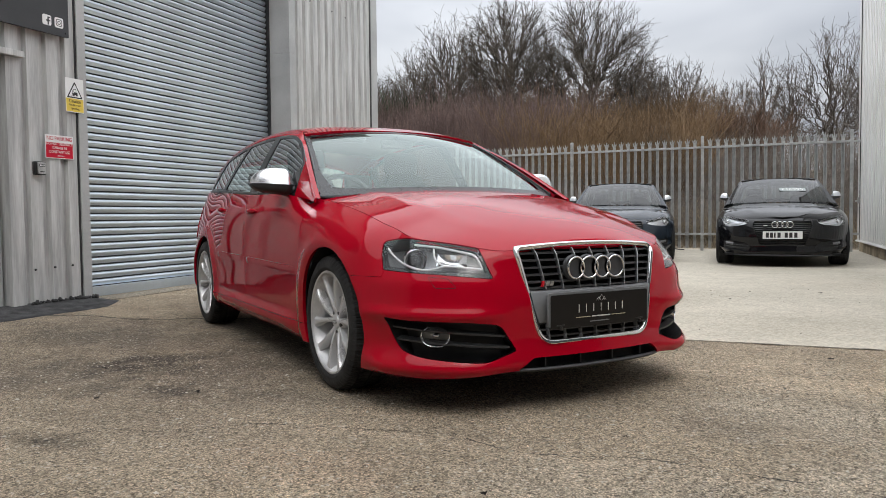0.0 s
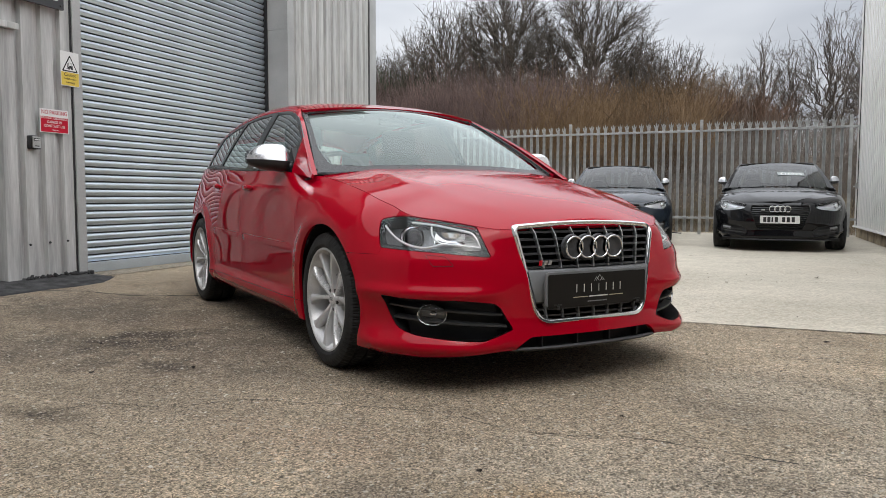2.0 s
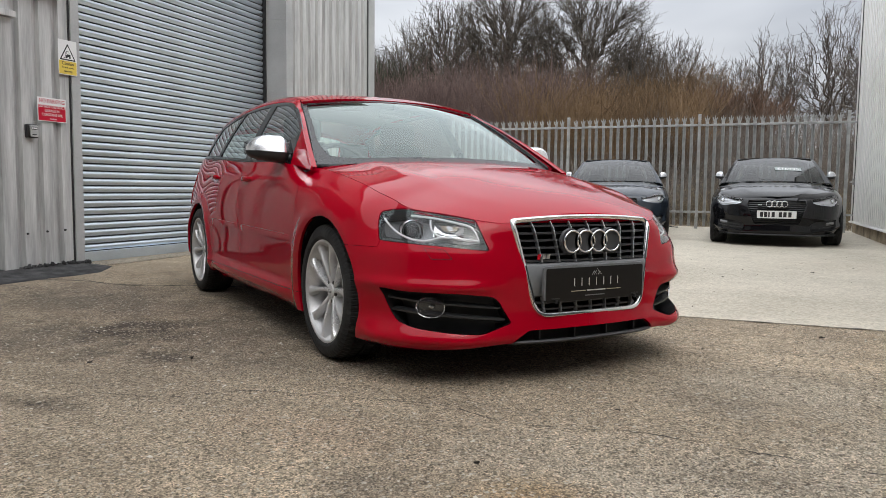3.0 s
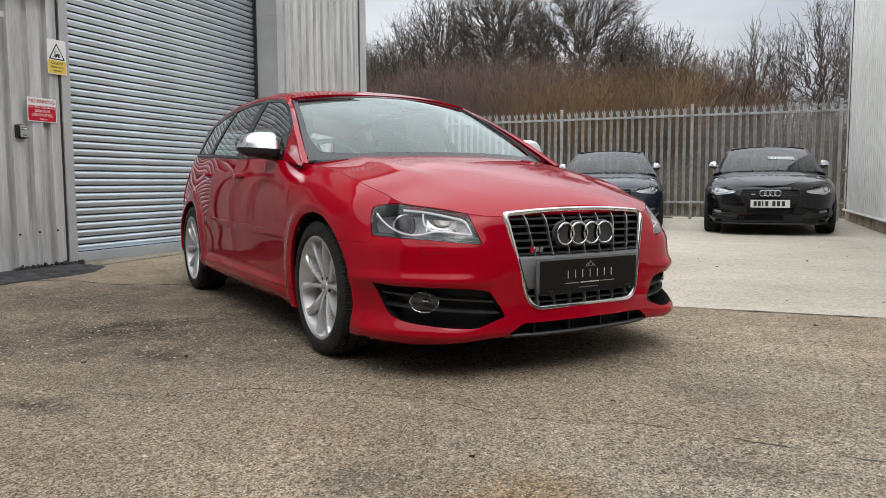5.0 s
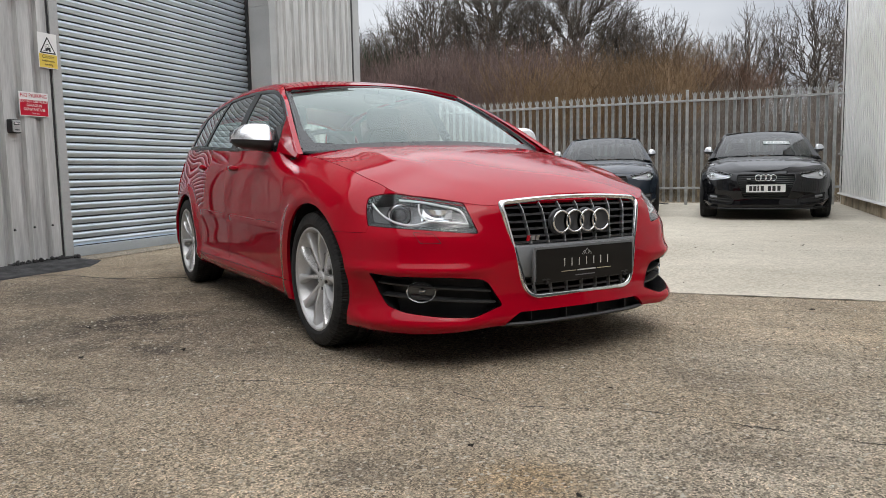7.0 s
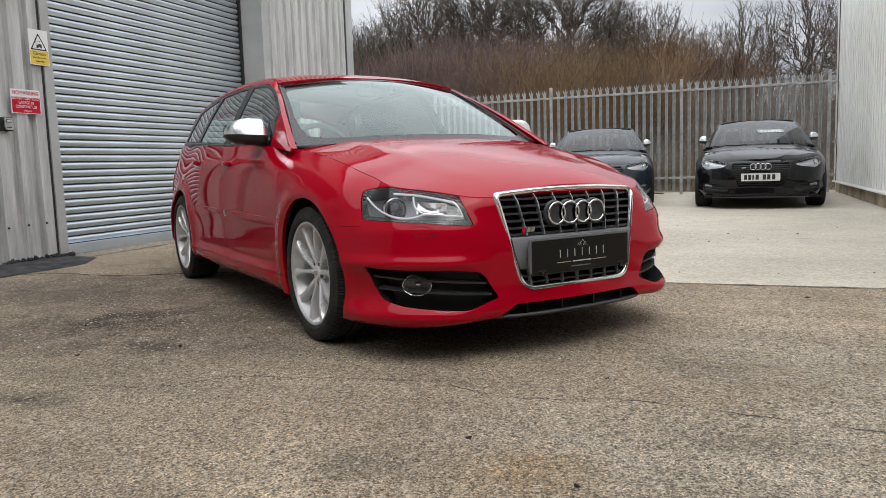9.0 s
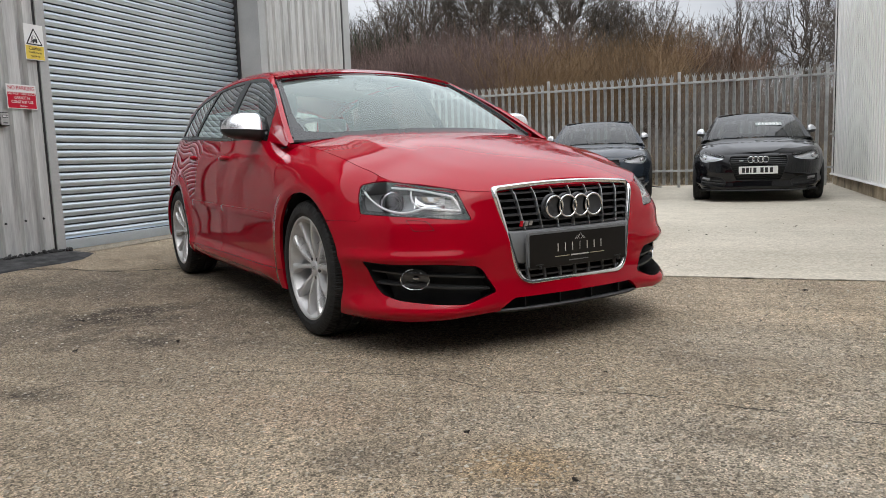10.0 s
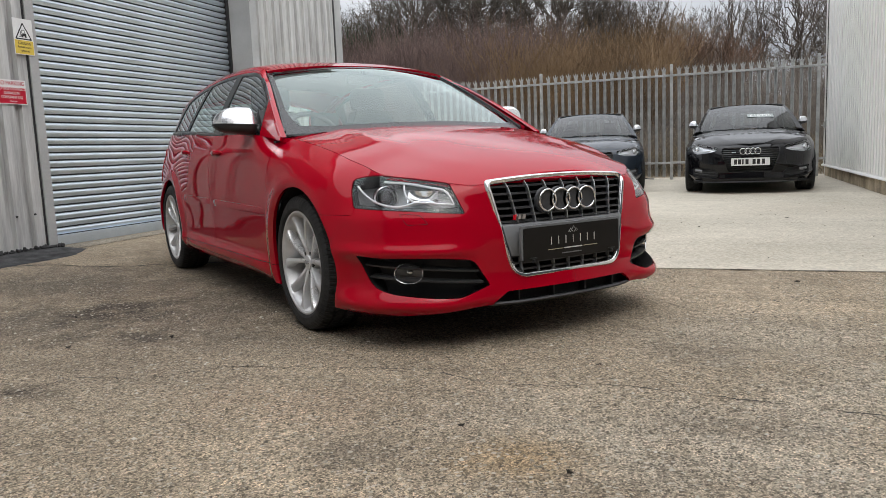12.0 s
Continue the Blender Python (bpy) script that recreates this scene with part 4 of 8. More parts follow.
FOG = rounded([(0.957, 0.394), (0.84, 0.384), (0.61, 0.382), (0.462, 0.366), (0.425, 0.307), (0.396, 0.262), (0.468, 0.237), (0.522, 0.221), (0.64, 0.226), (0.80, 0.240), (0.892, 0.264), (0.933, 0.324)], [0.012, 0.03, 0.05, 0.03, 0.03, 0.012, 0.02, 0.02, 0.05, 0.04, 0.04, 0.05], 4)
_fog = poly_sdf(FOG)
fog_cut = lambda u, v, p: _fog(u, v)
SLOT = rounded([(-0.40, 0.12), (0.40, 0.12), (0.375, 0.19), (0.32, 0.229), (-0.32, 0.229), (-0.375, 0.19)], 0.012, 3)
_slot = poly_sdf(SLOT)
slot_cut = lambda u, v, p: np.where(p[..., 1] < 0, _slot(p[..., 0], p[..., 2]), 1)
bumper_line = lambda u, v, p: np.where(u < 1.35, np.where(u < 0.992, -0.05, v - 0.552), 1)
front_gap = lambda u, v, p: p[..., 1] - (0.325 + 0.13 * (0.9 - p[..., 2]))
b_gap = lambda u, v, p: p[..., 1] - (1.425 + 0.07 * (p[..., 2] - 0.26))
rear_gap = lambda u, v, p: p[..., 1] - (2.10 + 0.30 * np.clip((p[..., 2] - 0.45) / 0.5, 0, 1))
sill_line = lambda u, v, p: np.where((p[..., 1] > 0.1) & (p[..., 1] < 2.5), p[..., 2] - 0.272, np.where(p[..., 2] > 0.272, 1, -1) * 0.5)
tail_line = lambda u, v, p: np.where(p[..., 1] > 2.6, p[..., 2] - 0.60, 1)
gate_line = lambda u, v, p: np.where(p[..., 1] > 3.0, p[..., 0] - 0.52, 1)

s_grid = np.concatenate([np.linspace(0, 1.5, 170), np.linspace(1.5, 4.3, 190)[1:], np.linspace(4.3, S_END, 70)[1:]])
v_grid = np.concatenate([np.linspace(0, 0.8, 56), np.linspace(0.8, 1.0, 26)[1:]])
lower = Skin(s_grid, lambda s: low_z(s) + v_grid * (top_z(s) - low_z(s)), ring)
CUTS = (arch_f, arch_r, grille_cut, lamp_cut, fog_cut, slot_cut, bumper_line, front_gap, b_gap, rear_gap, sill_line, tail_line, gate_line)
for c in CUTS:
    lower.cut(c)


def lower_names(u, v, p):
    sg = [c(u, v, p) for c in CUTS]
    af, ar, gr, la, fo, sl, bu, fg, bg, rg, si, ta, ga = sg
    out = np.full(u.shape, "wing", dtype=object)
    out[(u < 1.35) & (bu < 0)] = "front_bumper"
    out[(p[..., 1] < -0.6) & (p[..., 0] < 0.55)] = "front_bumper"
    out[(fg > 0)] = "front_door"
    out[(bg > 0)] = "rear_door"
    out[(rg > 0)] = "quarter_panel"
    out[(p[..., 1] > 0.1) & (p[..., 1] < 2.5) & (si < 0)] = "sill"
    out[(p[..., 1] > 2.6) & (ta < 0)] = "rear_bumper"
    out[(p[..., 1] > 3.0) & (ta > 0) & (ga < 0)] = "tailgate"
    out[(af < 0) | (ar < 0) | (gr < 0) | (fo < 0) | (sl < 0)] = "hole"
    out[la < 0] = "lens"
    return out


lower_id = lower.sort_out(lower_names)
for name in ("wing", "front_door", "rear_door", "quarter_panel", "sill"):
    keep = lower_id == name
    g = 0.0011 if name == "wing" else 0.0018
    car_part(name, panel_mesh(name, lower, keep, gap=g), M_RED, hatch)
    car_part(name, panel_mesh(name, lower, keep, mirror=True, gap=g), M_RED, hatch)
front_bumper = car_part("front_bumper", panel_mesh("front_bumper", lower, lower_id == "front_bumper", both=True, gap=0.0007), M_RED, hatch)
rear_bumper = car_part("rear_bumper", panel_mesh("rear_bumper", lower, lower_id == "rear_bumper", both=True), M_RED, hatch)
tailgate = car_part("tailgate", panel_mesh("tailgate", lower, lower_id == "tailgate", both=True), M_RED, hatch)
shell = (lower_id != "hole") & (lower_id != "lens")
car_part("inner_shell", panel_mesh("inner_shell", lower, shell, both=True, offset=-0.021, fold=0.0, gap=0), M_VOID, hatch, "black inner body behind the gaps")

# ---- bonnet, roof, pillars, glass ----
bn_s = np.concatenate([np.linspace(0, 0.5, 40), np.linspace(0.5, S_COWL, 70)[1:]])
bn = Skin(bn_s, lambda s: np.linspace(0, 1, 60), lambda u, v: bonnet(v, u))
car_part("bonnet", panel_mesh("bonnet", bn, np.ones(len(bn.tris), bool), both=True, gap=0.0022, fold=0.02, out=-1), M_RED, hatch)
cowl = sheet(lambda a, b: np.stack([a * 0.80, 0.30 + 0.19 * a * a - 0.10 + 0.22 * b, 0.88 + 0.0 * a - 0.004 * b], -1), np.linspace(-1, 1, 30), np.linspace(0, 1, 4), thick=0.01)
car_part("cowl", cowl, M_BLACK, hatch, "black plastic cowl under the windscreen")
rf_y = np.linspace(1.04, 3.06, 70)
rf = Skin(rf_y, lambda y: np.linspace(0, 1, 44), lambda u, v: roof_at(v, u))
car_part("roof", panel_mesh("roof", rf, np.ones(len(rf.tris), bool), both=True, gap=0.001, fold=0.02, out=-1), M_RED, hatch)


def cant_rail():
    """Painted pillar and roof rail from the wing to the tail, as one swept strip."""
    ys = np.linspace(0.30, 3.16, 110)
    bm = bmesh.new()
    prev = None
    for y in ys:
        outer = side(y, rail_z(y))
        t = float(np.clip((y - 0.30) / 0.75, 0, 1))
        w = screen(1.0, t)
        w = w + np.array([0.012, 0.004, 0.004])
        e = roof_edge(y) + np.array([0.001, 0, 0.0005])
        k = float(np.clip((y - 0.92) / 0.2, 0, 1))
        k = k * k * (3 - 2 * k)
        inner = (outer + (w - outer) * 0.66) * (1 - k) + e * k
        mid = (outer + inner) / 2
        d = np.array([0.9, -0.35 * (1 - k), 0.2 + 0.35 * k])
        d /= np.linalg.norm(d)
        bulge = 0.2 * np.linalg.norm(outer - inner)
        row = []
        pts = [outer + np.array([-0.03, 0, 0])]
        for q in np.linspace(0, 1, 9):
            rail = outer * (1 - q) + inner * q + d * bulge * 4 * q * (1 - q) * 0.75
            lead = 1 - (1 - q) ** 2
            post = outer + (inner - outer) * np.array([q ** 3, lead, lead])
            pts.append(post * (1 - k) + rail * k)
        pts.append(inner + np.array([-0.01, 0.01, -0.02]))
        row = [bm.verts.new(p) for p in pts]
        if prev:
            for a, b, c, f in zip(prev, prev[1:], row[1:], row):
                bm.faces.new((a, b, c, f))
        prev = row
    return bm


both_sides("roof_pillar", cant_rail, M_RED, hatch, "red painted windscreen pillar and roof rail")

# upper flank: black trim with three panes in each side
up_y = np.linspace(0.30, 3.12, 240)
upper = Skin(up_y, lambda y: belt_z(y) - 0.004 + np.linspace(0, 1, 50) * (max(rail_z(y) - belt_z(y), 0.0) + 0.008), lambda u, v: side(u, v))


def pane(y0b, y0t, y1b, y1t, frame_top=0.018, frame_low=0.016):
    """Window between two leaning edges, below the rail and above the belt."""
    def f(u, v, p):
        h = (v - belt_z(u)) / 0.36
        d = np.maximum((y0b + (y0t - y0b) * h) - u, u - (y1b + (y1t - y1b) * h))
        d = np.maximum(d, belt_z(u) + frame_low - v)
        return np.maximum(d, (v - rail_z(u) + frame_top) * 0.85)
    return f


PANES = [pane(0.66, 0.72, 1.39, 1.44), pane(1.50, 1.545, 2.20, 2.06), pane(2.27, 2.12, 2.83, 2.58, 0.022, 0.022)]
pillar_edge = lambda u, v, p: u - 0.60 - 0.35 * (v - 0.93)
for c in PANES + [pillar_edge]:
    upper.cut(c)
up_id = upper.sort_out(lambda u, v, p: np.select([f(u, v, p) < 0 for f in PANES], [1, 2, 3], 0))
up_rear = upper.u[upper.tris].mean(1) > 2.86
up_foot = upper.sort_out(pillar_edge) < 0
for mir in (False, True):
    car_part("window_trim", panel_mesh("window_trim", upper, (up_id == 0) & ~up_rear & ~up_foot, mirror=mir, gap=0, fold=0.012), M_TRIM, hatch, "black window surround and door pillars")
    car_part("pillar_foot", panel_mesh("pillar_foot", upper, (up_id == 0) & up_foot, mirror=mir, gap=0.0, fold=0.012, offset=0.001), M_RED, hatch)
    car_part("rear_pillar", panel_mesh("rear_pillar", upper, (up_id == 0) & up_rear, mirror=mir, gap=0.0, fold=0.012), M_RED, hatch)
    for k in (1, 2, 3):
        car_part("side_window", panel_mesh("side_window", upper, up_id == k, mirror=mir, gap=0.0005, fold=0.0, offset=-0.004), M_SIDEGLASS, hatch, "dark side window glass")

aa = np.linspace(-1, 1, 41)
car_part("windscreen", sheet(screen, aa, np.linspace(0, 1, 21)), M_GLASS, hatch, "clear windscreen glass")


def screen_band():
    """Black printed band and seal round the windscreen."""
    bm = bmesh.new()
    loop_o, loop_i = [], []
    for a, b in [(x, -0.065) for x in np.linspace(-1.045, 1.045, 30)] + [(1.045, y) for y in np.linspace(-0.02, 1.0, 20)] + [(x, 1.018) for x in np.linspace(1.045, -1.045, 30)] + [(-1.045, y) for y in np.linspace(1.0, -0.02, 20)]:
        o = screen(a, b) + np.array([0, -0.002, 0.003])
        bi = np.clip(b, 0.005, 0.98)
        ai = np.clip(a, -0.97, 0.97) * (1 - 0.05 * max(0.0, 1 - bi / 0.3) ** 2)
        bi = bi + 0.05 * max(0.0, abs(a) - 0.8) / 0.2 * (b < 0.5)
        i = screen(ai, bi) + np.array([0, -0.0012, 0.0018])
        loop_o.append(bm.verts.new(o))
        loop_i.append(bm.verts.new(i))
    n = len(loop_o)
    for i in range(n):
        j = (i + 1) % n
        bm.faces.new((loop_o[i], loop_o[j], loop_i[j], loop_i[i]))
    return bm


car_part("windscreen_surround", screen_band(), M_TRIM, hatch, "black windscreen seal")


def screen_seal():
    bm = bmesh.new()
    tube(bm, [screen(1.012, b) + np.array([0.0, -0.003, 0.004]) for b in np.linspace(-0.03, 1.0, 24)], 0.0075, 8)
    return bm


both_sides("screen_seal", screen_seal, M_TRIM, hatch, "black rubber seal beside the windscreen", angle=60)

# tail glass and its frame
def tail_glass(a, b):
    a, b = np.broadcast_arrays(np.asarray(a, float), np.asarray(b, float))
    hi = np.stack([0.56 * a, 3.06 + 0 * a, 1.29 - 0.07 * a * a], -1)
    lo = np.stack([0.60 * a, 3.325 - 0.10 * a * a, 0.985 + 0 * a], -1)
    p = lo + (hi - lo) * b[..., None]
    p[..., 1] += 0.03 * 4 * b * (1 - b)
    return p


def tail_ring():
    """The painted frame round the rear window, open in its middle."""
    bm = bmesh.new()
    rim = [(x, 0.0) for x in np.linspace(-1, 1, 24)] + [(1.0, y) for y in np.linspace(0.06, 0.94, 12)] + [(x, 1.0) for x in np.linspace(1, -1, 24)] + [(-1.0, y) for y in np.linspace(0.94, 0.06, 12)]
    rows = []
    for a, b in rim:
        o, i = tail_glass(a * 1.08, -0.06 + 1.1 * b), tail_glass(a * 0.9, 0.08 + 0.86 * b)
        rows.append([bm.verts.new(p) for p in (o + np.array([0, -0.002, 0]), i, i - np.array([0, 0.02, 0.012]))])
    for p, q in zip(rows, rows[1:] + rows[:1]):
        for j in range(2):
            bm.faces.new((p[j], p[j + 1], q[j + 1], q[j]))
    return bm


car_part("tail_frame", tail_ring(), M_RED, hatch)
car_part("tail_window", sheet(lambda a, b: tail_glass(a * 0.9, 0.08 + 0.84 * b) + np.array([0, 0.004, 0.003]), aa, np.linspace(0, 1, 15)), M_SIDEGLASS, hatch, "dark rear window glass")
# ---- wheels ----
def wheel_parts(parent, y, x, left, rim_mat, r_tyre=0.315, r_rim=0.237, half=0.112, style="twin"):
    """A road wheel, its axle along x; left says which way it faces."""
    hub = new("wheel")
    hub.parent = parent
    hub.empty_display_size = 0.1
    hub.matrix_basis = pose(x, y, r_tyre, 0, 0, 0 if left else 180)
    k = half
    prof = [(-k * 0.8, r_rim - 0.01), (-k * 0.95, r_rim + 0.01), (-k, r_rim + 0.035), (-k * 0.97, r_tyre - 0.03), (-k * 0.86, r_tyre - 0.009)]
    for g in (-0.5, 0.0, 0.5):
        prof += [(k * (g - 0.17), r_tyre - 0.0015), (k * (g - 0.1), r_tyre), (k * (g - 0.06), r_tyre), (k * (g - 0.05), r_tyre - 0.009), (k * (g + 0.05), r_tyre - 0.009), (k * (g + 0.055), r_tyre), (k * (g + 0.1), r_tyre)]
    prof += [(k * 0.86, r_tyre - 0.009), (k * 0.97, r_tyre - 0.03), (k, r_rim + 0.035), (k * 0.985, r_rim + 0.022), (k * 0.99, r_rim + 0.018), (k * 0.95, r_rim + 0.006), (k * 0.8, r_rim - 0.01)]
    bm = lathe(prof, 360)
    # sipes across the shoulders
    for v in bm.verts:
        a = math.atan2(v.co.z, v.co.y)
        r = math.hypot(v.co.y, v.co.z)
        i = round((a + math.pi) / (2 * math.pi) * 360 + abs(v.co.x) / k * 9)
        if r > r_tyre - 0.012 and abs(v.co.x) > k * 0.15 and i % 5 < 1:
            s = (r - 0.007) / r
            v.co.y *= s
            v.co.z *= s
    car_part("tyre", bm, M_TYRE, hub, "black low-profile tyre", angle=28)
    barrel = lathe([(-0.09, r_rim - 0.004), (-0.09, r_rim - 0.03), (0.02, r_rim - 0.042), (0.07, r_rim - 0.022), (0.084, r_rim - 0.014), (0.097, r_rim - 0.012), (0.104, r_rim - 0.006), (0.104, r_rim + 0.002), (0.097, r_rim + 0.005), (0.085, r_rim - 0.002)], 72)
    car_part("rim", barrel, M_BARREL if style == "twin" else rim_mat, hub, "silver alloy wheel rim", angle=30)

    def spoke(a0, a1, w0, w1):
        """One spoke from the hub to the rim, between two angles, with a ridge along its face."""
        b = bmesh.new()
        prev = None
        for i in range(9):
            t = i / 8
            r = 0.035 + t * (r_rim - 0.014 - 0.035)
            a = a0 + (a1 - a0) * (t ** 0.8)
            w = (w0 + (w1 - w0) * t) * (1 - 0.22 * math.sin(math.pi * t)) + 0.012 * max(0, t - 0.85) / 0.15
            h = 0.066 + 0.022 * math.sin(t * math.pi * 0.55) + 0.006 * t
            c, s = math.cos(a), math.sin(a)
            sec = [(-w, h - 0.042), (-w, h - 0.012), (-w * 0.72, h - 0.002), (-w * 0.25, h), (w * 0.25, h), (w * 0.72, h - 0.002), (w, h - 0.012), (w, h - 0.042)]
            row = [b.verts.new((hh, r * c - q * s, r * s + q * c)) for q, hh in sec]
            if prev:
                for j in range(8):
                    b.faces.new((prev[j], prev[(j + 1) % 8], row[(j + 1) % 8], row[j]))
            else:
                b.faces.new(row)
            prev = row
        b.faces.new(prev[::-1])
        return b
    for i in range(5):
        mid = math.radians(95 + 72 * i)
        for sg in (-1, 1):
            if style == "twin":
                car_part("spoke", spoke(mid + sg * 0.19, mid + sg * 0.345, 0.0120, 0.0155), rim_mat, hub, angle=35)
            else:
                car_part("spoke", spoke(mid + sg * 0.2, mid + sg * 0.24, 0.012, 0.012), rim_mat, hub, angle=35)
    car_part("hub_cap", lathe([(0.02, 0.062), (0.05, 0.06), (0.064, 0.05), (0.0665, 0.034), (0.0665, 0.0335), (0.071, 0.032), (0.073, 0.024), (0.074, 0.0005)], 36), rim_mat, hub, "silver wheel hub with centre cap")
    for i in range(5):
        a = math.radians(131 + 72 * i)
        b = bmesh.new()
        tube(b, [(0.05, 0.047 * math.cos(a), 0.047 * math.sin(a)), (0.067, 0.047 * math.cos(a), 0.047 * math.sin(a))], 0.0085, 6)
        car_part("wheel_bolt", b, M_DISC, hub)
    cap = bmesh.new()
    for j in range(4):
        c0 = (j - 1.5) * 0.0105
        tube(cap, [(0.0745, c0 + 0.0075 * math.cos(q), 0.0075 * math.sin(q)) for q in np.linspace(0, 2 * math.pi, 15)[:-1]], 0.0012, 4, close=True)
    car_part("cap_rings", cap, M_CHROME, hub)
    car_part("brake_disc", lathe([(0.005, 0.06), (0.012, 0.062), (0.012, 0.158), (-0.012, 0.158), (-0.012, 0.06)], 48, closed=True), M_DISC, hub, "steel brake disc")
    # black disc added behind the spokes, its colour standing in for shade
    car_part("dust_shield", lathe([(-0.03, 0.02), (-0.03, 0.2), (-0.034, 0.2), (-0.034, 0.02)], 36, closed=True), M_VOID, hub, "black brake dust shield")
    cal = bmesh.new()
    n = 9
    prev = None
    for i in range(n):
        a = math.radians(-35 + 70 * i / (n - 1))
        row = [cal.verts.new((hh, r * math.cos(a), r * math.sin(a))) for hh, r in ((-0.045, 0.1), (0.04, 0.1), (0.045, 0.17), (-0.045, 0.175))]
        if prev:
            for j in range(4):
                cal.faces.new((prev[j], prev[(j + 1) % 4], row[(j + 1) % 4], row[j]))
        else:
            cal.faces.new(row)
        prev = row
    cal.faces.new(prev[::-1])
    car_part("brake_caliper", cal, M_BLACK, hub, "black brake caliper")
    return hub


for y in (0.0, 2.578):
    wheel_parts(hatch, y, 0.757, True, M_RIM)
    wheel_parts(hatch, y, -0.757, False, M_RIM)


def arch_liner(y):
    bm = bmesh.new()
    prev = None
    for i in range(25):
        a = math.radians(-20 + 220 * i / 24)
        c, s = 0.372 * math.cos(a), 0.372 * math.sin(a)
        row = [bm.verts.new((x, y + c, 0.315 + s)) for x in (0.5, 0.845)]
        if prev:
            bm.faces.new((prev[0], prev[1], row[1], row[0]))
        prev = row
    v = [bm.verts.new((0.5, y + 0.372 * math.cos(math.radians(-20 + 220 * i / 24)), 0.315 + 0.372 * math.sin(math.radians(-20 + 220 * i / 24)))) for i in range(25)]
    bm.faces.new(v)
    return bm


for y in (-0.012, 2.578):
    both_sides("wheel_arch_liner", lambda y=y: arch_liner(y), M_VOID, hatch, "black wheel arch liner")
# floor pan and engine bay close the car from below
car_part("underbody", prism([(-0.4, -0.72), (0.4, -0.72), (0.6, -0.5), (0.68, -0.3), (0.68, 3.2), (-0.68, 3.2), (-0.68, -0.3), (-0.6, -0.5)], 2, 0.17, 0.2), M_VOID, hatch, "black underbody")
# black block added behind the grille, its colour standing in for shade
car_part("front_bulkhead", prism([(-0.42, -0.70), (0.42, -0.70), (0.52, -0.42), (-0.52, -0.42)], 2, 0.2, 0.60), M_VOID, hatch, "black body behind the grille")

# ---- front: grille ----
def nose_y(x, z):
    """Depth of the nose skin at a place in the front view."""
    s = np.interp(abs(x), out_x(np.linspace(0, 0.6, 200)), np.linspace(0, 0.6, 200))
    return float(ring(s, z)[1])


grille = new("grille")
grille.parent = hatch
tagged(grille, "chrome-framed single-frame radiator grille")


def loop_band(pts, width, depth, lift):
    """A rounded frame along a closed outline in the front view."""
    bm = bmesh.new()
    p = np.array(pts)
    n = len(p)
    c = p.mean(0)
    rows = []
    for i in range(n):
        d = p[(i + 1) % n] - p[i - 1]
        d = d / max(np.linalg.norm(d), 1e-9)
        nn = np.array([d[1], -d[0]])
        if np.dot(nn, p[i] - c) < 0:
            nn = -nn
        y0 = nose_y(*p[i])
        row = []
        for w, h in ((0.55, depth), (0.5, -lift * 0.3), (0.3, -lift), (-0.2, -lift), (-0.45, -lift * 0.4), (-0.5, depth)):
            q = p[i] + nn * w * width
            row.append(bm.verts.new((q[0], y0 + h, q[1])))
        rows.append(row)
    for a, b in zip(rows, rows[1:] + rows[:1]):
        for j in range(5):
            bm.faces.new((a[j], a[j + 1], b[j + 1], b[j]))
    return bm


GR_FINE = rounded([(-0.372, 0.664), (-0.19, 0.677), (0.0, 0.681), (0.19, 0.677), (0.372, 0.664), (0.282, 0.286), (-0.282, 0.286)], [0.035, 0.1, 0.1, 0.1, 0.035, 0.06, 0.06], 8)
car_part("chrome_frame", loop_band(GR_FINE, 0.021, 0.02, 0.009), M_CHROME, grille, "polished chrome grille frame", angle=50)


def span(z):
    """Half width of the opening at a height."""
    return 0.282 + (0.372 - 0.282) * (z - 0.286) / (0.664 - 0.286) - 0.004


# black panel behind the slats paints in the shade of the opening
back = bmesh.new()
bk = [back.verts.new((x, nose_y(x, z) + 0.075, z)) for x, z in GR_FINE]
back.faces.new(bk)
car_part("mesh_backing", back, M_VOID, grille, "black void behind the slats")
for z in (0.645, 0.616, 0.587, 0.558, 0.529, 0.5045, 0.362, 0.334, 0.308):
    n = 15
    b = bmesh.new()
    prev = None
    for i in range(n):
        x = (2 * i / (n - 1) - 1) * span(z)
        y0 = nose_y(x, z) + 0.012
        row = [b.verts.new(p) for p in ((x, y0, z - 0.0035), (x, y0, z + 0.0035), (x, y0 + 0.03, z + 0.005), (x, y0 + 0.03, z - 0.005))]
        if prev:
            for j in range(4):
                b.faces.new((prev[j], prev[(j + 1) % 4], row[(j + 1) % 4], row[j]))
        else:
            b.faces.new(row)
        prev = row
    b.faces.new(prev[::-1])
    car_part("slat", b, M_GRILLE, grille, angle=20)


def upright(x0, x1, z0, z1, w=0.0027):
    b = bmesh.new()
    prev = None
    for i in range(7):
        t = i / 6
        x, z = x0 + (x1 - x0) * t, z0 + (z1 - z0) * t
        y0 = nose_y(x, z) + 0.004
        row = [b.verts.new(p) for p in ((x - w, y0 + 0.003, z), (x - w * 0.5, y0, z), (x + w * 0.5, y0, z), (x + w, y0 + 0.003, z), (x + w, y0 + 0.02, z), (x - w, y0 + 0.02, z))]
        if prev:
            for j in range(6):
                b.faces.new((prev[j], prev[(j + 1) % 6], row[(j + 1) % 6], row[j]))
        else:
            b.faces.new(row)
        prev = row
    b.faces.new(prev[::-1])
    return b


for i in range(-3, 4):
    car_part("grille_bar", upright(i * 0.083, i * 0.0935, 0.498, 0.668), M_SATIN, grille, "bright upright grille bar")
    car_part("grille_bar", upright(i * 0.078, i * 0.083, 0.288, 0.372), M_GREYPLASTIC, grille)
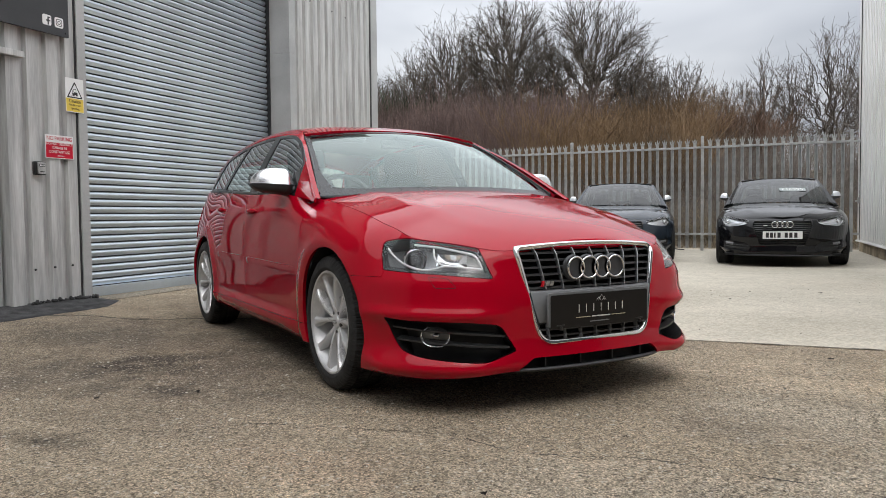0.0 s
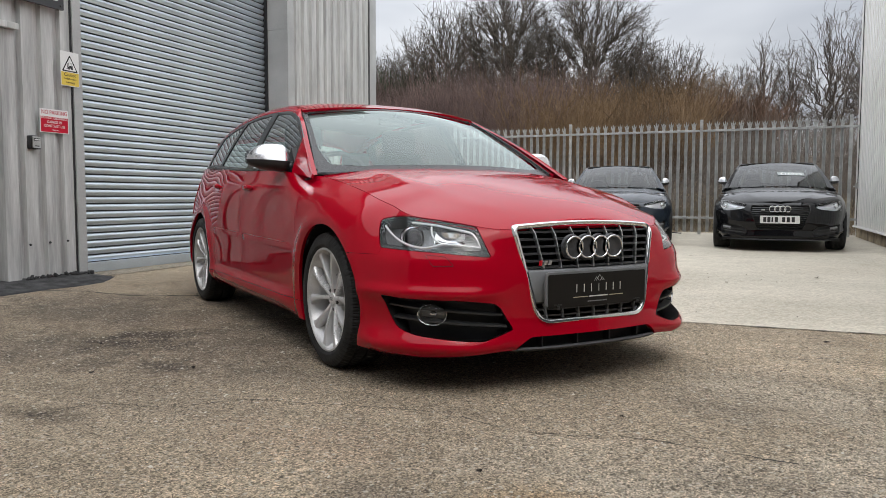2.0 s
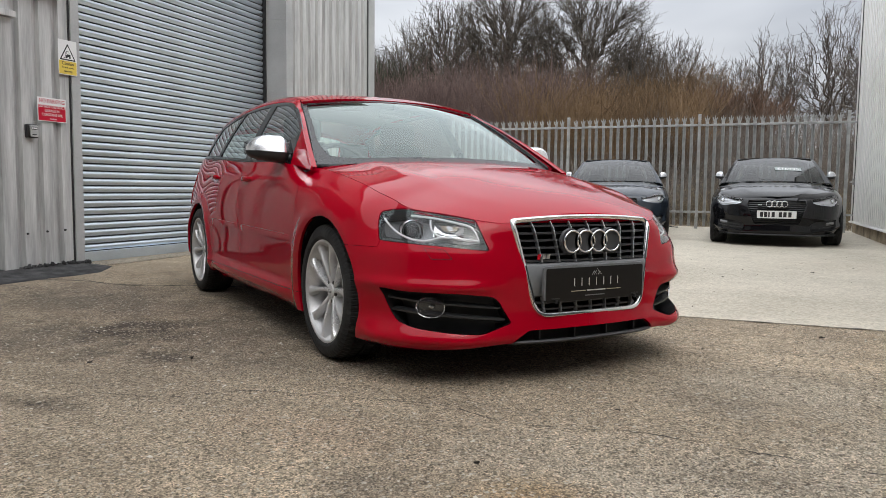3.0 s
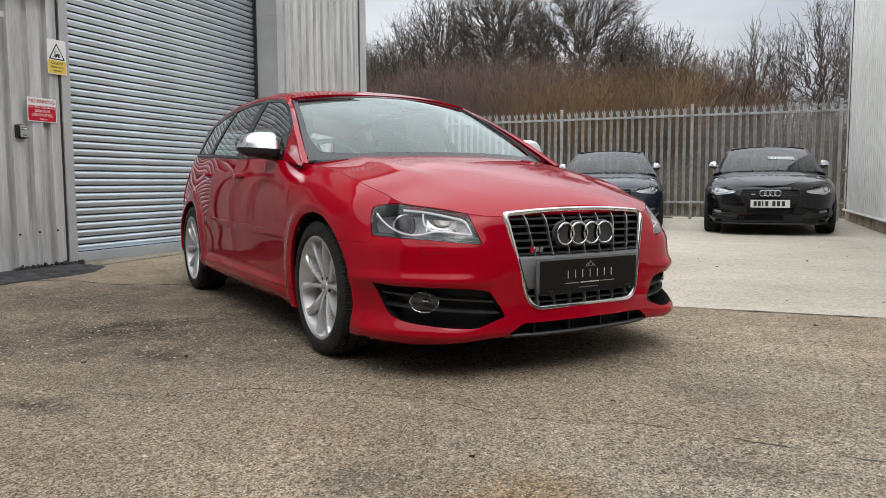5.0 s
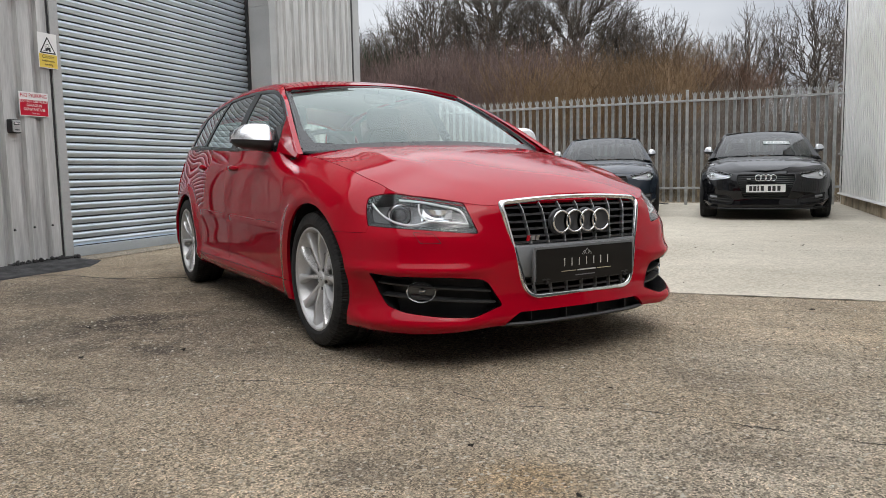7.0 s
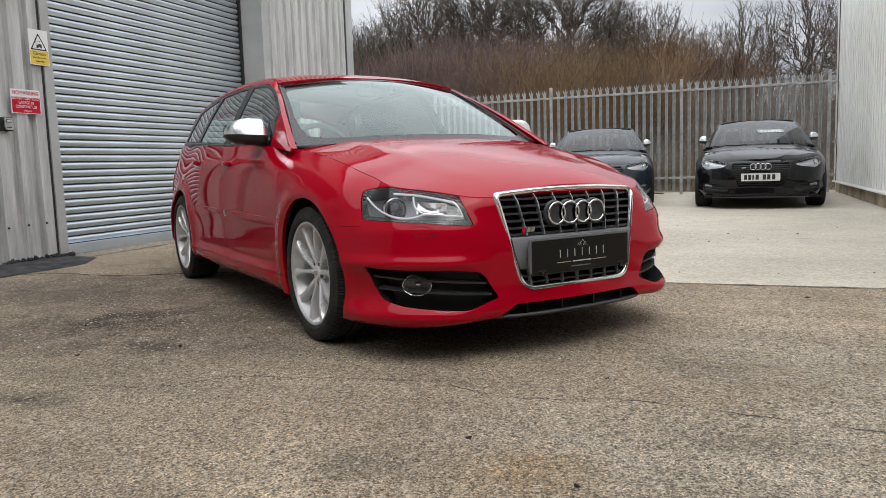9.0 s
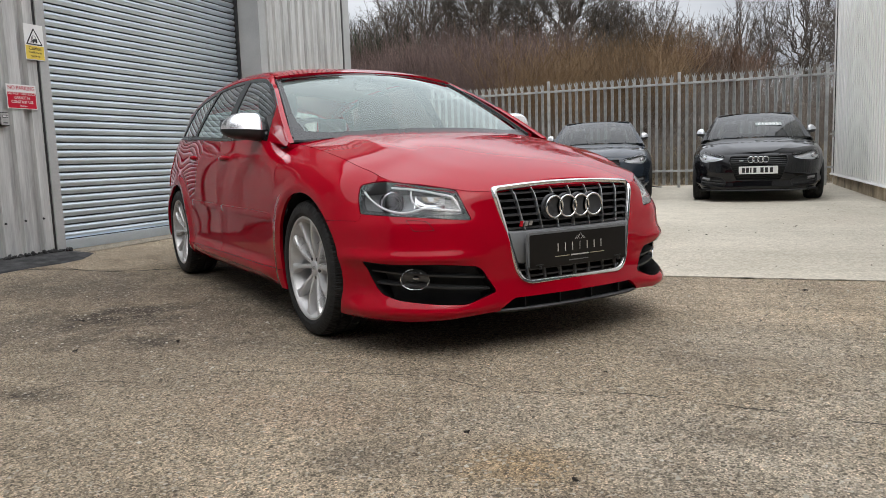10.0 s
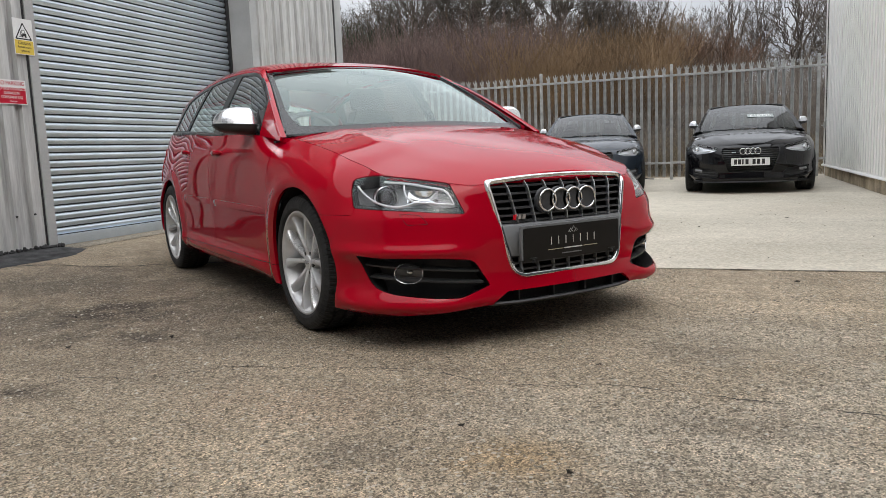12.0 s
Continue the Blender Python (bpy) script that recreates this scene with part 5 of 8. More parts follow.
# grey band that carries the plate
b = bmesh.new()
prev = None
for i in range(21):
    t = 2 * i / 20 - 1
    row = []
    for z, d in ((0.362, 0.03), (0.366, 0.004), (0.374, -0.001), (0.486, -0.001), (0.494, 0.004), (0.498, 0.03)):
        x = t * span(z)
        row.append(b.verts.new((x, nose_y(x, z) + d, z)))
    if prev:
        for j in range(5):
            b.faces.new((prev[j], prev[j + 1], row[j + 1], row[j]))
    prev = row
car_part("plate_band", b, M_GREYPLASTIC, grille, "grey plastic plate carrier band")
# four interlocked rings
for j in range(4):
    cx = (j - 1.5) * 0.071
    b = bmesh.new()
    for w, r in ((0, 0.044),):
        pts = [(cx - 0.002 + r * math.cos(q), nose_y(0, 0.582) - 0.012 + (0.0025 if (math.cos(q) > 0) == (j % 2 == 0) else -0.001), 0.582 + r * math.sin(q)) for q in np.linspace(0, 2 * math.pi, 41)[:-1]]
        tube(b, pts, 0.0046, 8, close=True)
    car_part("emblem_ring", b, M_CHROME, grille, "chrome emblem ring", angle=60)
b = bmesh.new()
for j in range(4):
    cx = (j - 1.5) * 0.071
    bmesh.ops.create_cone(b, cap_ends=True, segments=28, radius1=0.055, radius2=0.052, depth=0.012, matrix=Matrix.Translation((cx - 0.004, nose_y(0, 0.582) + 0.002, 0.582)) @ Matrix.Rotation(math.pi / 2, 4, "X"))
car_part("emblem_mount", b, M_GRILLE, grille, "black emblem carrier")
# small badge: red wedge and two silver blocks
bx, bz = -0.262, 0.523
by = nose_y(bx, bz) + 0.001
car_part("badge", prism([(bx - 0.015, bz - 0.011), (bx - 0.006, bz - 0.011), (bx, bz + 0.011), (bx - 0.009, bz + 0.011)], 1, by - 0.006, by + 0.004), M_REDBADGE, grille, "small red and silver badge")
for dx in (0.004, 0.026):
    car_part("badge_block", prism([(bx + dx, bz - 0.009), (bx + dx + 0.016, bz - 0.009), (bx + dx + 0.021, bz + 0.009), (bx + dx + 0.005, bz + 0.009)], 1, by - 0.006, by + 0.004), M_SATIN, grille)

# show plate: plain bars stand in for its lettering
plate = new("show_plate")
plate.parent = hatch
tagged(plate, "black dealer plate with pale gold print in a grey holder")
PY = nose_y(0, 0.42) - 0.016
b = prism(rounded([(-0.271, 0.349), (0.271, 0.349), (0.271, 0.487), (-0.271, 0.487)], 0.012, 3), 1, PY, PY + 0.012)
car_part("holder", b, M_GREYPLASTIC, plate, "grey plate holder")
car_part("face", prism(rounded([(-0.262, 0.342), (0.262, 0.342), (0.262, 0.478), (-0.262, 0.478)], 0.008, 3), 1, PY - 0.004, PY - 0.001), M_PLATEBLACK, plate, "glossy black plate face")
fy0, fy1 = PY - 0.0052, PY - 0.0042
for i, x in enumerate((-0.118, -0.079, -0.04, 0.0, 0.04, 0.079, 0.118)):
    car_part("print_bar", box((x - 0.0018 if i != 3 else x - 0.0012, fy0, 0.401), (x + 0.0018 if i != 3 else x + 0.0012, fy1, 0.4335)), M_SILVERPRINT, plate)
for x0, x1, z0, z1, m in ((-0.135, -0.058, 0.3795, 0.3825, M_GOLD), (0.058, 0.135, 0.3795, 0.3825, M_GOLD), (-0.05, 0.05, 0.3785, 0.3835, M_SILVERPRINT), (-0.06, 0.045, 0.3585, 0.3625, M_GREYPLASTIC)):
    car_part("print_bar", box((x0, fy0, z0), (x1, fy1, z1)), m, plate)
for cx, h in ((-0.012, 0.016), (0.004, 0.024), (0.018, 0.014)):
    b = bmesh.new()
    tube(b, [(cx - h * 0.75, fy1, 0.444), (cx, fy1, 0.444 + h), (cx + h * 0.75, fy1, 0.444)], 0.0009, 4)
    car_part("print_peak", b, M_SILVERPRINT, plate)
for x in (-0.215, 0.215):
    b = bmesh.new()
    add_box(b, (x - 0.02, PY - 0.007, 0.352), (x + 0.02, PY - 0.0035, 0.357))
    tube(b, [(x, PY - 0.008, 0.35), (x, PY - 0.008, 0.336)], 0.006, 8)
    car_part("clip", b, M_BLACK, plate, "black plate clip")

# ---- lamps ----
lens_id = lower_id == "lens"


def inner(pts, d):
    """The outline drawn in by d."""
    p = np.array(pts, float)
    out = []
    area = sum(p[i - 1][0] * p[i][1] - p[i][0] * p[i - 1][1] for i in range(len(p)))
    for i in range(len(p)):
        t = p[(i + 1) % len(p)] - p[i - 1]
        t /= max(np.linalg.norm(t), 1e-9)
        out.append(tuple(p[i] + d * np.array([-t[1], t[0]]) * (1 if area > 0 else -1)))
    return out


def on_skin(s, z, depth=0.0):
    e = 1e-3
    p = ring(s, z)
    n = np.cross(ring(s + e, z) - ring(s - e, z), ring(s, z + e) - ring(s, z - e))
    n /= np.linalg.norm(n)
    return p - n * depth


for mir in (False, True):
    sx = -1 if mir else 1
    lampu = new("headlamp")
    lampu.parent = hatch
    tagged(lampu, "clear xenon headlamp with a white light strip")
    car_part("lens", panel_mesh("lens", lower, lens_id, mirror=mir, gap=0.003, fold=0.0, offset=-0.001), M_LENS, lampu, "clear lamp lens")
    car_part("lens_rim", panel_mesh("lens_rim", lower, lens_id, mirror=mir, gap=0.002, fold=0.02, offset=-0.075), M_LAMPIN, lampu, "grey lamp housing")
    c = np.array(inner(LAMP, 0.002))
    b = bmesh.new()
    pr = []
    for a, z in c:
        pr.append([b.verts.new([on_skin(a, z, d)[0] * sx, *on_skin(a, z, d)[1:]]) for d in (0.003, 0.04, 0.08)])
    for p0, p1 in zip(pr, pr[1:] + pr[:1]):
        for j in range(2):
            b.faces.new((p0[j], p0[j + 1], p1[j + 1], p1[j]))
    car_part("housing_wall", b, M_LAMPDARK, lampu, "dark lamp housing wall")

    def strip(pts, r, mat, nm, lab="", depth=0.010, flat=1.0):
        pts = np.array(pts, float)
        t = np.arange(len(pts))
        fs, fz = spline(t, pts[:, 0]), spline(t, pts[:, 1])
        bb = bmesh.new()
        path = []
        for q in np.linspace(0, len(pts) - 1, 8 * len(pts)):
            p = on_skin(float(fs(q)), float(fz(q)), depth)
            path.append((p[0] * sx, p[1], p[2]))
        tube(bb, path, r, 8)
        return car_part(nm, bb, mat, lampu, lab, angle=60)
    strip([(1.025, 0.672), (0.978, 0.643), (0.905, 0.613), (0.835, 0.594), (0.77, 0.589), (0.725, 0.597), (0.699, 0.604)], 0.0046, M_LAMPWHITE, "light_strip", "white light strip")
    strip([(0.700, 0.604), (0.66, 0.603), (0.606, 0.598), (0.532, 0.590)], 0.0044, M_LAMPWHITE, "light_strip", "white light strip")
    strip([(0.532, 0.590), (0.552, 0.632), (0.575, 0.650), (0.62, 0.659), (0.717, 0.675), (0.80, 0.683), (0.88, 0.688)], 0.0042, M_LAMPWHITE, "light_strip", "white light strip")
    strip([(0.765, 0.672), (0.755, 0.645), (0.735, 0.622), (0.700, 0.605)], 0.004, M_LAMPWHITE, "light_strip", "white light strip")
    # projector with its bezel, and the turn reflector
    p0 = on_skin(0.872, 0.643, 0.045)
    q0 = on_skin(0.872, 0.643, 0.02)
    ax = Vector(((q0 - p0)[0] * sx * 0.45, -abs((q0 - p0)[1]) - 0.02, 0.0)).normalized()
    rot = ax.to_track_quat("Z", "Y").to_matrix().to_4x4()
    base = Vector((p0[0] * sx, p0[1], p0[2]))
    bb = lathe([(-0.06, 0.03), (-0.01, 0.034), (0.012, 0.042), (0.016, 0.046), (0.012, 0.049), (-0.02, 0.05)], 36, axis=2)
    bmesh.ops.transform(bb, matrix=Matrix.Translation(base) @ rot, verts=bb.verts)
    car_part("projector_bezel", bb, M_CHROME, lampu, "chrome projector bezel", angle=50)
    bb = lathe([(0.0, 0.0345), (0.008, 0.032), (0.016, 0.025), (0.021, 0.014), (0.023, 0.0003)], 30, axis=2)
    bmesh.ops.transform(bb, matrix=Matrix.Translation(base) @ rot, verts=bb.verts)
    car_part("projector_lens", bb, M_GLOSSBLACK, lampu, "dark glass projector lens", angle=60)
    bb = bmesh.new()
    prev = None
    for a in np.linspace(0.60, 0.745, 9):
        row = []
        for z in np.linspace(0.612, 0.662, 6):
            d = 0.03 + 0.03 * (1 - ((a - 0.672) / 0.075) ** 2) * (1 - ((z - 0.637) / 0.027) ** 2)
            p = on_skin(a, z + (a - 0.67) * 0.05, d)
            row.append(bb.verts.new((p[0] * sx, p[1], p[2])))
        if prev:
            for j in range(5):
                bb.faces.new((prev[j], prev[j + 1], row[j + 1], row[j]))
        prev = row
    car_part("reflector", bb, M_CHROME, lampu, "chrome lamp reflector", angle=60)
    bb = bmesh.new()
    prev = None
    for a in np.linspace(0.50, 1.02, 30):
        row = []
        for z, d in ((0.556, 0.02), (0.575, 0.026), (0.588, 0.045)):
            p = on_skin(a, z + (a - 0.5) * 0.05, d)
            row.append(bb.verts.new((p[0] * sx, p[1], p[2])))
        if prev:
            for j in range(2):
                bb.faces.new((prev[j], prev[j + 1], row[j + 1], row[j]))
        prev = row
    car_part("lower_bezel", bb, M_LAMPDARK, lampu, "dark lower lamp bezel")

    # fog lamp opening
    intake = new("side_intake")
    intake.parent = hatch
    tagged(intake, "black slatted bumper intake with a round fog lamp")
    cf = np.array(inner(FOG, 0.0025))
    bb = bmesh.new()
    pr = []
    for a, z in cf:
        pr.append([bb.verts.new([on_skin(a, z, d)[0] * sx, *on_skin(a, z, d)[1:]]) for d in (-0.0005, 0.01, 0.09)])
    for r0, r1 in zip(pr, pr[1:] + pr[:1]):
        for j in range(2):
            bb.faces.new((r0[j], r0[j + 1], r1[j + 1], r1[j]))
    bb.faces.new([r[2] for r in pr])
    car_part("intake_liner", bb, M_BLACK, intake)
    for z0, z1, a0, a1 in ((0.351, 0.320, 0.932, 0.440), (0.302, 0.277, 0.915, 0.422)):
        bb = bmesh.new()
        prev = None
        for t in np.linspace(0, 1, 25):
            a, z = a0 + (a1 - a0) * t, z0 + (z1 - z0) * t
            row = [bb.verts.new([q[0] * sx, q[1], q[2]]) for q in (on_skin(a, z - 0.004, 0.012), on_skin(a, z + 0.003, 0.010), on_skin(a, z + 0.008, 0.045), on_skin(a, z - 0.006, 0.045))]
            if prev:
                for j in range(4):
                    bb.faces.new((prev[j], prev[(j + 1) % 4], row[(j + 1) % 4], row[j]))
            prev = row
        car_part("intake_slat", bb, M_SPLIT, intake)
    pc = on_skin(0.736, 0.318, 0.028)
    qn = on_skin(0.736, 0.318, 0.0) - pc
    ax = Vector((qn[0] * sx * 0.8, qn[1], qn[2] * 0.3)).normalized()
    M = Matrix.Translation((pc[0] * sx, pc[1], pc[2])) @ ax.to_track_quat("Z", "Y").to_matrix().to_4x4() @ Matrix.Diagonal((1.02, 0.72, 1, 1))
    for nm, prof, mat, lab in (("fog_bezel", [(-0.03, 0.05), (0.010, 0.0525), (0.019, 0.055), (0.021, 0.058), (0.016, 0.0595), (0.0, 0.061), (-0.03, 0.061)], M_CHROME, "chrome fog lamp ring"), ("fog_body", [(-0.03, 0.051), (-0.028, 0.0003)], M_LAMPIN, "fog lamp reflector"), ("fog_lens", [(0.006, 0.051), (0.012, 0.042), (0.016, 0.024), (0.0175, 0.0003)], M_LENS, "clear fog lamp lens"), ("fog_bulb", [(-0.03, 0.016), (-0.005, 0.014), (0.0, 0.008), (0.001, 0.0003)], M_CHROME, "chrome bulb cover")):
        bb = lathe(prof, 36, axis=2)
        bmesh.ops.transform(bb, matrix=M, verts=bb.verts)
        car_part(nm, bb, mat, intake, lab, angle=50)
    # washer cover: a fine joint in the bumper
    wc = rounded([(0.763, 0.559), (0.675, 0.552), (0.641, 0.516), (0.727, 0.515)], 0.008, 4)
    bb = bmesh.new()
    tube(bb, [(on_skin(a, z, -0.0004)[0] * sx, *on_skin(a, z, -0.0004)[1:]) for a, z in wc], 0.0012, 5, close=True)
    car_part("washer_joint", bb, M_VOID, hatch, "joint of the headlamp washer cover")

# lower slot and splitter
for x in (-0.26, -0.087, 0.087, 0.26):
    car_part("slot_rib", box((x - 0.003, nose_y(x, 0.22) + 0.016, 0.18), (x + 0.003, nose_y(x, 0.22) + 0.05, 0.25)), M_BLACK, hatch, "dark rib in the lower slot")
b = bmesh.new()
prev = None
for t in np.linspace(-1, 1, 31):
    x = t * 0.392
    y0 = nose_y(x, 0.2) + 0.004 + 0.02 * abs(t) ** 6
    row = [b.verts.new(p) for p in ((x, y0 + 0.05, 0.178), (x, y0 - 0.004, 0.187), (x, y0 - 0.010, 0.181), (x, y0 - 0.004, 0.173), (x, y0 + 0.06, 0.168))]
    if prev:
        for j in range(4):
            b.faces.new((prev[j], prev[j + 1], row[j + 1], row[j]))
    prev = row
car_part("splitter", b, M_SPLIT, hatch, "dark grey plastic front splitter")
b = bmesh.new()
prev = None
for t in np.linspace(-1, 1, 21):
    x = t * 0.43
    row = [b.verts.new((x, nose_y(x, 0.22) + d, z)) for d, z in ((0.03, 0.172), (0.055, 0.18), (0.055, 0.256), (0.02, 0.264))]
    if prev:
        for j in range(3):
            b.faces.new((prev[j], prev[j + 1], row[j + 1], row[j]))
    prev = row
# the slot's shade is put into this panel's black
car_part("slot_back", b, M_VOID, hatch, "black void in the lower slot")

# ---- mirrors, handles, strips, wipers ----
M_MIRRORCAP = surface("satin_silver_paint", (0.88, 0.89, 0.91), 0.25, metal=0.9, vary=0.02, bump=0, coat=0.2)
def mirror_cap(lower_half):
    """Boxy shell: flat-topped, round at its outer end, drawn out to a blade at its foot by the door."""
    bm = bmesh.new()
    rows = []
    nu, nv = 36, 22
    for i in range(nu + 1):
        u = i / nu                               # 0 at the door, 1 outside
        u = 0.5 - 0.5 * math.cos(math.pi * u)
        cx = 0.757 + 0.25 * u
        rise = min(1.0, max(0.0, (u - 0.02) / 0.3))
        rise = rise * rise * (3 - 2 * rise)
        end = max(0.0, 1 - max(0.0, (u - 0.5) / 0.5) ** 2.3) ** 0.6
        hgt = (0.012 + 0.078 * rise) * end
        drop = (0.064 - 0.028 * u) * max(0.0, 1 - max(0.0, (u - 0.7) / 0.3) ** 3) ** 0.5
        dep = (0.014 + 0.066 * rise) * max(0.0, 1 - max(0.0, (u - 0.5) / 0.5) ** 2.6) ** 0.5
        cy = 0.69 + 0.05 * u
        cz = 0.973 + 0.013 * u
        row = []
        for j in range(nv + 1):
            a = math.pi * j / nv
            sy, sz = math.copysign(abs(math.cos(a)) ** 0.6, math.cos(a)), math.sin(a) ** 0.62
            if lower_half:
                row.append(bm.verts.new((cx, cy - (dep * 0.97) * sy, cz - drop * sz)))
            else:
                row.append(bm.verts.new((cx, cy - dep * sy * (1 - 0.25 * sz), cz + hgt * sz)))
        rows.append(row)
    for a, c in zip(rows, rows[1:]):
        for j in range(nv):
            bm.faces.new((a[j], a[j + 1], c[j + 1], c[j]))
    bmesh.ops.remove_doubles(bm, verts=bm.verts, dist=1e-5)
    return bm


for mir in (False, True):
    wing_mirror = new("wing_mirror")
    wing_mirror.parent = hatch
    tagged(wing_mirror, "door mirror with a satin silver cap")
    fl = mirrored if mir else (lambda q: q)
    car_part("mirror_cap", fl(mirror_cap(False)), M_MIRRORCAP, wing_mirror, "satin silver mirror cap", angle=60)
    car_part("mirror_base", fl(mirror_cap(True)), M_BLACK, wing_mirror, "black lower mirror shell", angle=60)
    b = bmesh.new()
    tube(b, [(0.77, 0.66, 0.944), (0.80, 0.67, 0.95), (0.83, 0.68, 0.958), (0.86, 0.69, 0.966)], [0.026, 0.024, 0.022, 0.02], 10)
    car_part("mirror_arm", fl(b), M_BLACK, wing_mirror, "black mirror arm", angle=60)
    b = prism([(0.605, 0.945), (0.72, 0.95), (0.72, 1.0), (0.665, 1.05)], 0, 0.755, 0.786)
    car_part("mirror_sail", fl(b), M_BLACK, wing_mirror, "black triangular mirror mount")
    b = bmesh.new()
    tube(b, [(0.925 + 0.045 * math.cos(q), 0.768, 0.98 + 0.04 * math.sin(q)) for q in np.linspace(0, 2 * math.pi, 25)[:-1]], 0.004, 6, close=True)
    car_part("mirror_rim", fl(b), M_BLACK, wing_mirror)
    b = bmesh.new()
    bmesh.ops.create_circle(b, cap_ends=True, segments=28, radius=0.046, matrix=Matrix.Translation((0.91, 0.770, 0.99)) @ Matrix.Rotation(math.pi / 2, 4, "X"))
    car_part("mirror_glass", fl(b), M_CHROME, wing_mirror, "mirror glass")
    for yh, zh in ((1.30, 0.835), (2.11, 0.852)):
        s0 = s_at_y(yh)
        b = bmesh.new()
        path = [on_skin(s0 + d, zh + 0.004 * abs(d) * 10, -h) for d, h in ((-0.105, -0.002), (-0.085, 0.008), (-0.04, 0.016), (0.03, 0.016), (0.07, 0.008), (0.09, -0.002))]
        tube(b, path, [0.003, 0.009, 0.012, 0.012, 0.009, 0.003], 10)
        for v in b.verts:
            v.co.z = zh + (v.co.z - zh) * 1.3
        hnd = car_part("door_handle", fl(b), M_RED, hatch, "red door handle", angle=60)
        b = bmesh.new()
        pts = [on_skin(s0 + 0.075 * math.cos(q), zh - 0.008 + 0.026 * math.sin(q), 0.0) + np.array([0.0006, 0, 0]) for q in np.linspace(0, 2 * math.pi, 21)[:-1]]
        vs = [b.verts.new(p) for p in pts]
        b.faces.new(vs)
        car_part("handle_recess", fl(b), M_RED, hatch)
    # door rub strips
    for y0, y1 in ((0.42, 1.40), (1.46, 2.13)):
        b = bmesh.new()
        prev = None
        for t in np.linspace(0, 1, 24):
            y = y0 + (y1 - y0) * t
            s0 = s_at_y(y)
            zc = 0.533 + 0.022 * (y - 0.4) / 1.7
            e = min(1.0, 14 * min(t, 1 - t)) ** 0.5
            row = [b.verts.new(on_skin(s0, zc + dz * (0.5 + 0.5 * e), -h * e + 0.002 * (1 - e))) for dz, h in ((-0.024, -0.004), (-0.021, 0.0035), (0.0, 0.005), (0.017, 0.0035), (0.021, -0.004))]
            if prev:
                for j in range(4):
                    b.faces.new((prev[j], prev[j + 1], row[j + 1], row[j]))
            else:
                b.faces.new(row)
            prev = row
        b.faces.new(prev[::-1])
        car_part("rub_strip", fl(b), M_RED, hatch, "red door protection strip")
    # window sill seal along the belt
    b = bmesh.new()
    path = []
    for y in np.linspace(0.63, 2.86, 50):
        p = side(y, belt_z(y) + 0.004)
        path.append((p[0] + 0.004, p[1], p[2]))
    tube(b, path, 0.0075, 6)
    car_part("window_seal", fl(b), M_TRIM, hatch, "black window seal", angle=60)
    # tail lamp
    lampt = panel_mesh("tail_lamp", lower, (lower_id == "quarter_panel") & (lower.f(lower.u[lower.tris].mean(1), lower.v[lower.tris].mean(1))[:, 1] > 3.0) & (lower.v[lower.tris].mean(1) > 0.66) & (lower.v[lower.tris].mean(1) < 0.9), mirror=mir, offset=0.004, gap=0.0, fold=0.006)
    car_part("tail_lamp", lampt, M_TAILRED, hatch, "red tail lamp")

for x0, x1 in ((-0.62, 0.0), (0.0, 0.52)):
    b = bmesh.new()
    a0, a1 = x0 / 0.735, x1 / 0.735
    path = [screen(a0 + (a1 - a0) * t, -0.03 + 0.01 * t) + np.array([0, -0.004, -0.022]) for t in np.linspace(0, 1, 12)]
    tube(b, path, 0.006, 6)
    car_part("wiper", b, M_BLACK, hatch, "black windscreen wiper")

# ---- cabin ----
cab = new("cabin")
cab.parent = hatch
tagged(cab, "dark cabin with seats, steering wheel and dashboard")
b = bmesh.new()
prev = None
for t in np.linspace(-1, 1, 17):
    row = [b.verts.new(p) for p in ((t * 0.74, 0.42 - 0.16 * (1 - t * t), 0.9), (t * 0.74, 0.62, 0.935 + 0.012 * (1 - t * t)), (t * 0.74, 0.86, 0.925), (t * 0.74, 0.92, 0.86), (t * 0.74, 0.86, 0.55))]
    if prev:
        for j in range(4):
            b.faces.new((prev[j], prev[j + 1], row[j + 1], row[j]))
    prev = row
car_part("dashboard", b, M_DASH, cab, "black dashboard")
b = bmesh.new()
c = Vector((-0.36, 0.98, 0.885))
rot = Matrix.Rotation(math.radians(65), 4, "X")
tube(b, [c + (rot @ Vector((0.185 * math.cos(q), 0.185 * math.sin(q), 0))) for q in np.linspace(0, 2 * math.pi, 37)[:-1]], 0.016, 8, close=True)
for q in (0.1, math.pi - 0.1, -math.pi / 2):
    tube(b, [c + (rot @ Vector((0.05 * math.cos(q), 0.05 * math.sin(q), -0.01))), c + (rot @ Vector((0.18 * math.cos(q), 0.18 * math.sin(q), 0)))], 0.016, 8)
bmesh.ops.create_uvsphere(b, u_segments=16, v_segments=10, radius=0.07, matrix=Matrix.Translation(c) @ rot @ Matrix.Diagonal((1, 0.9, 0.35, 1)))
car_part("steering_wheel", b, M_DASH, cab, "black steering wheel", angle=60)


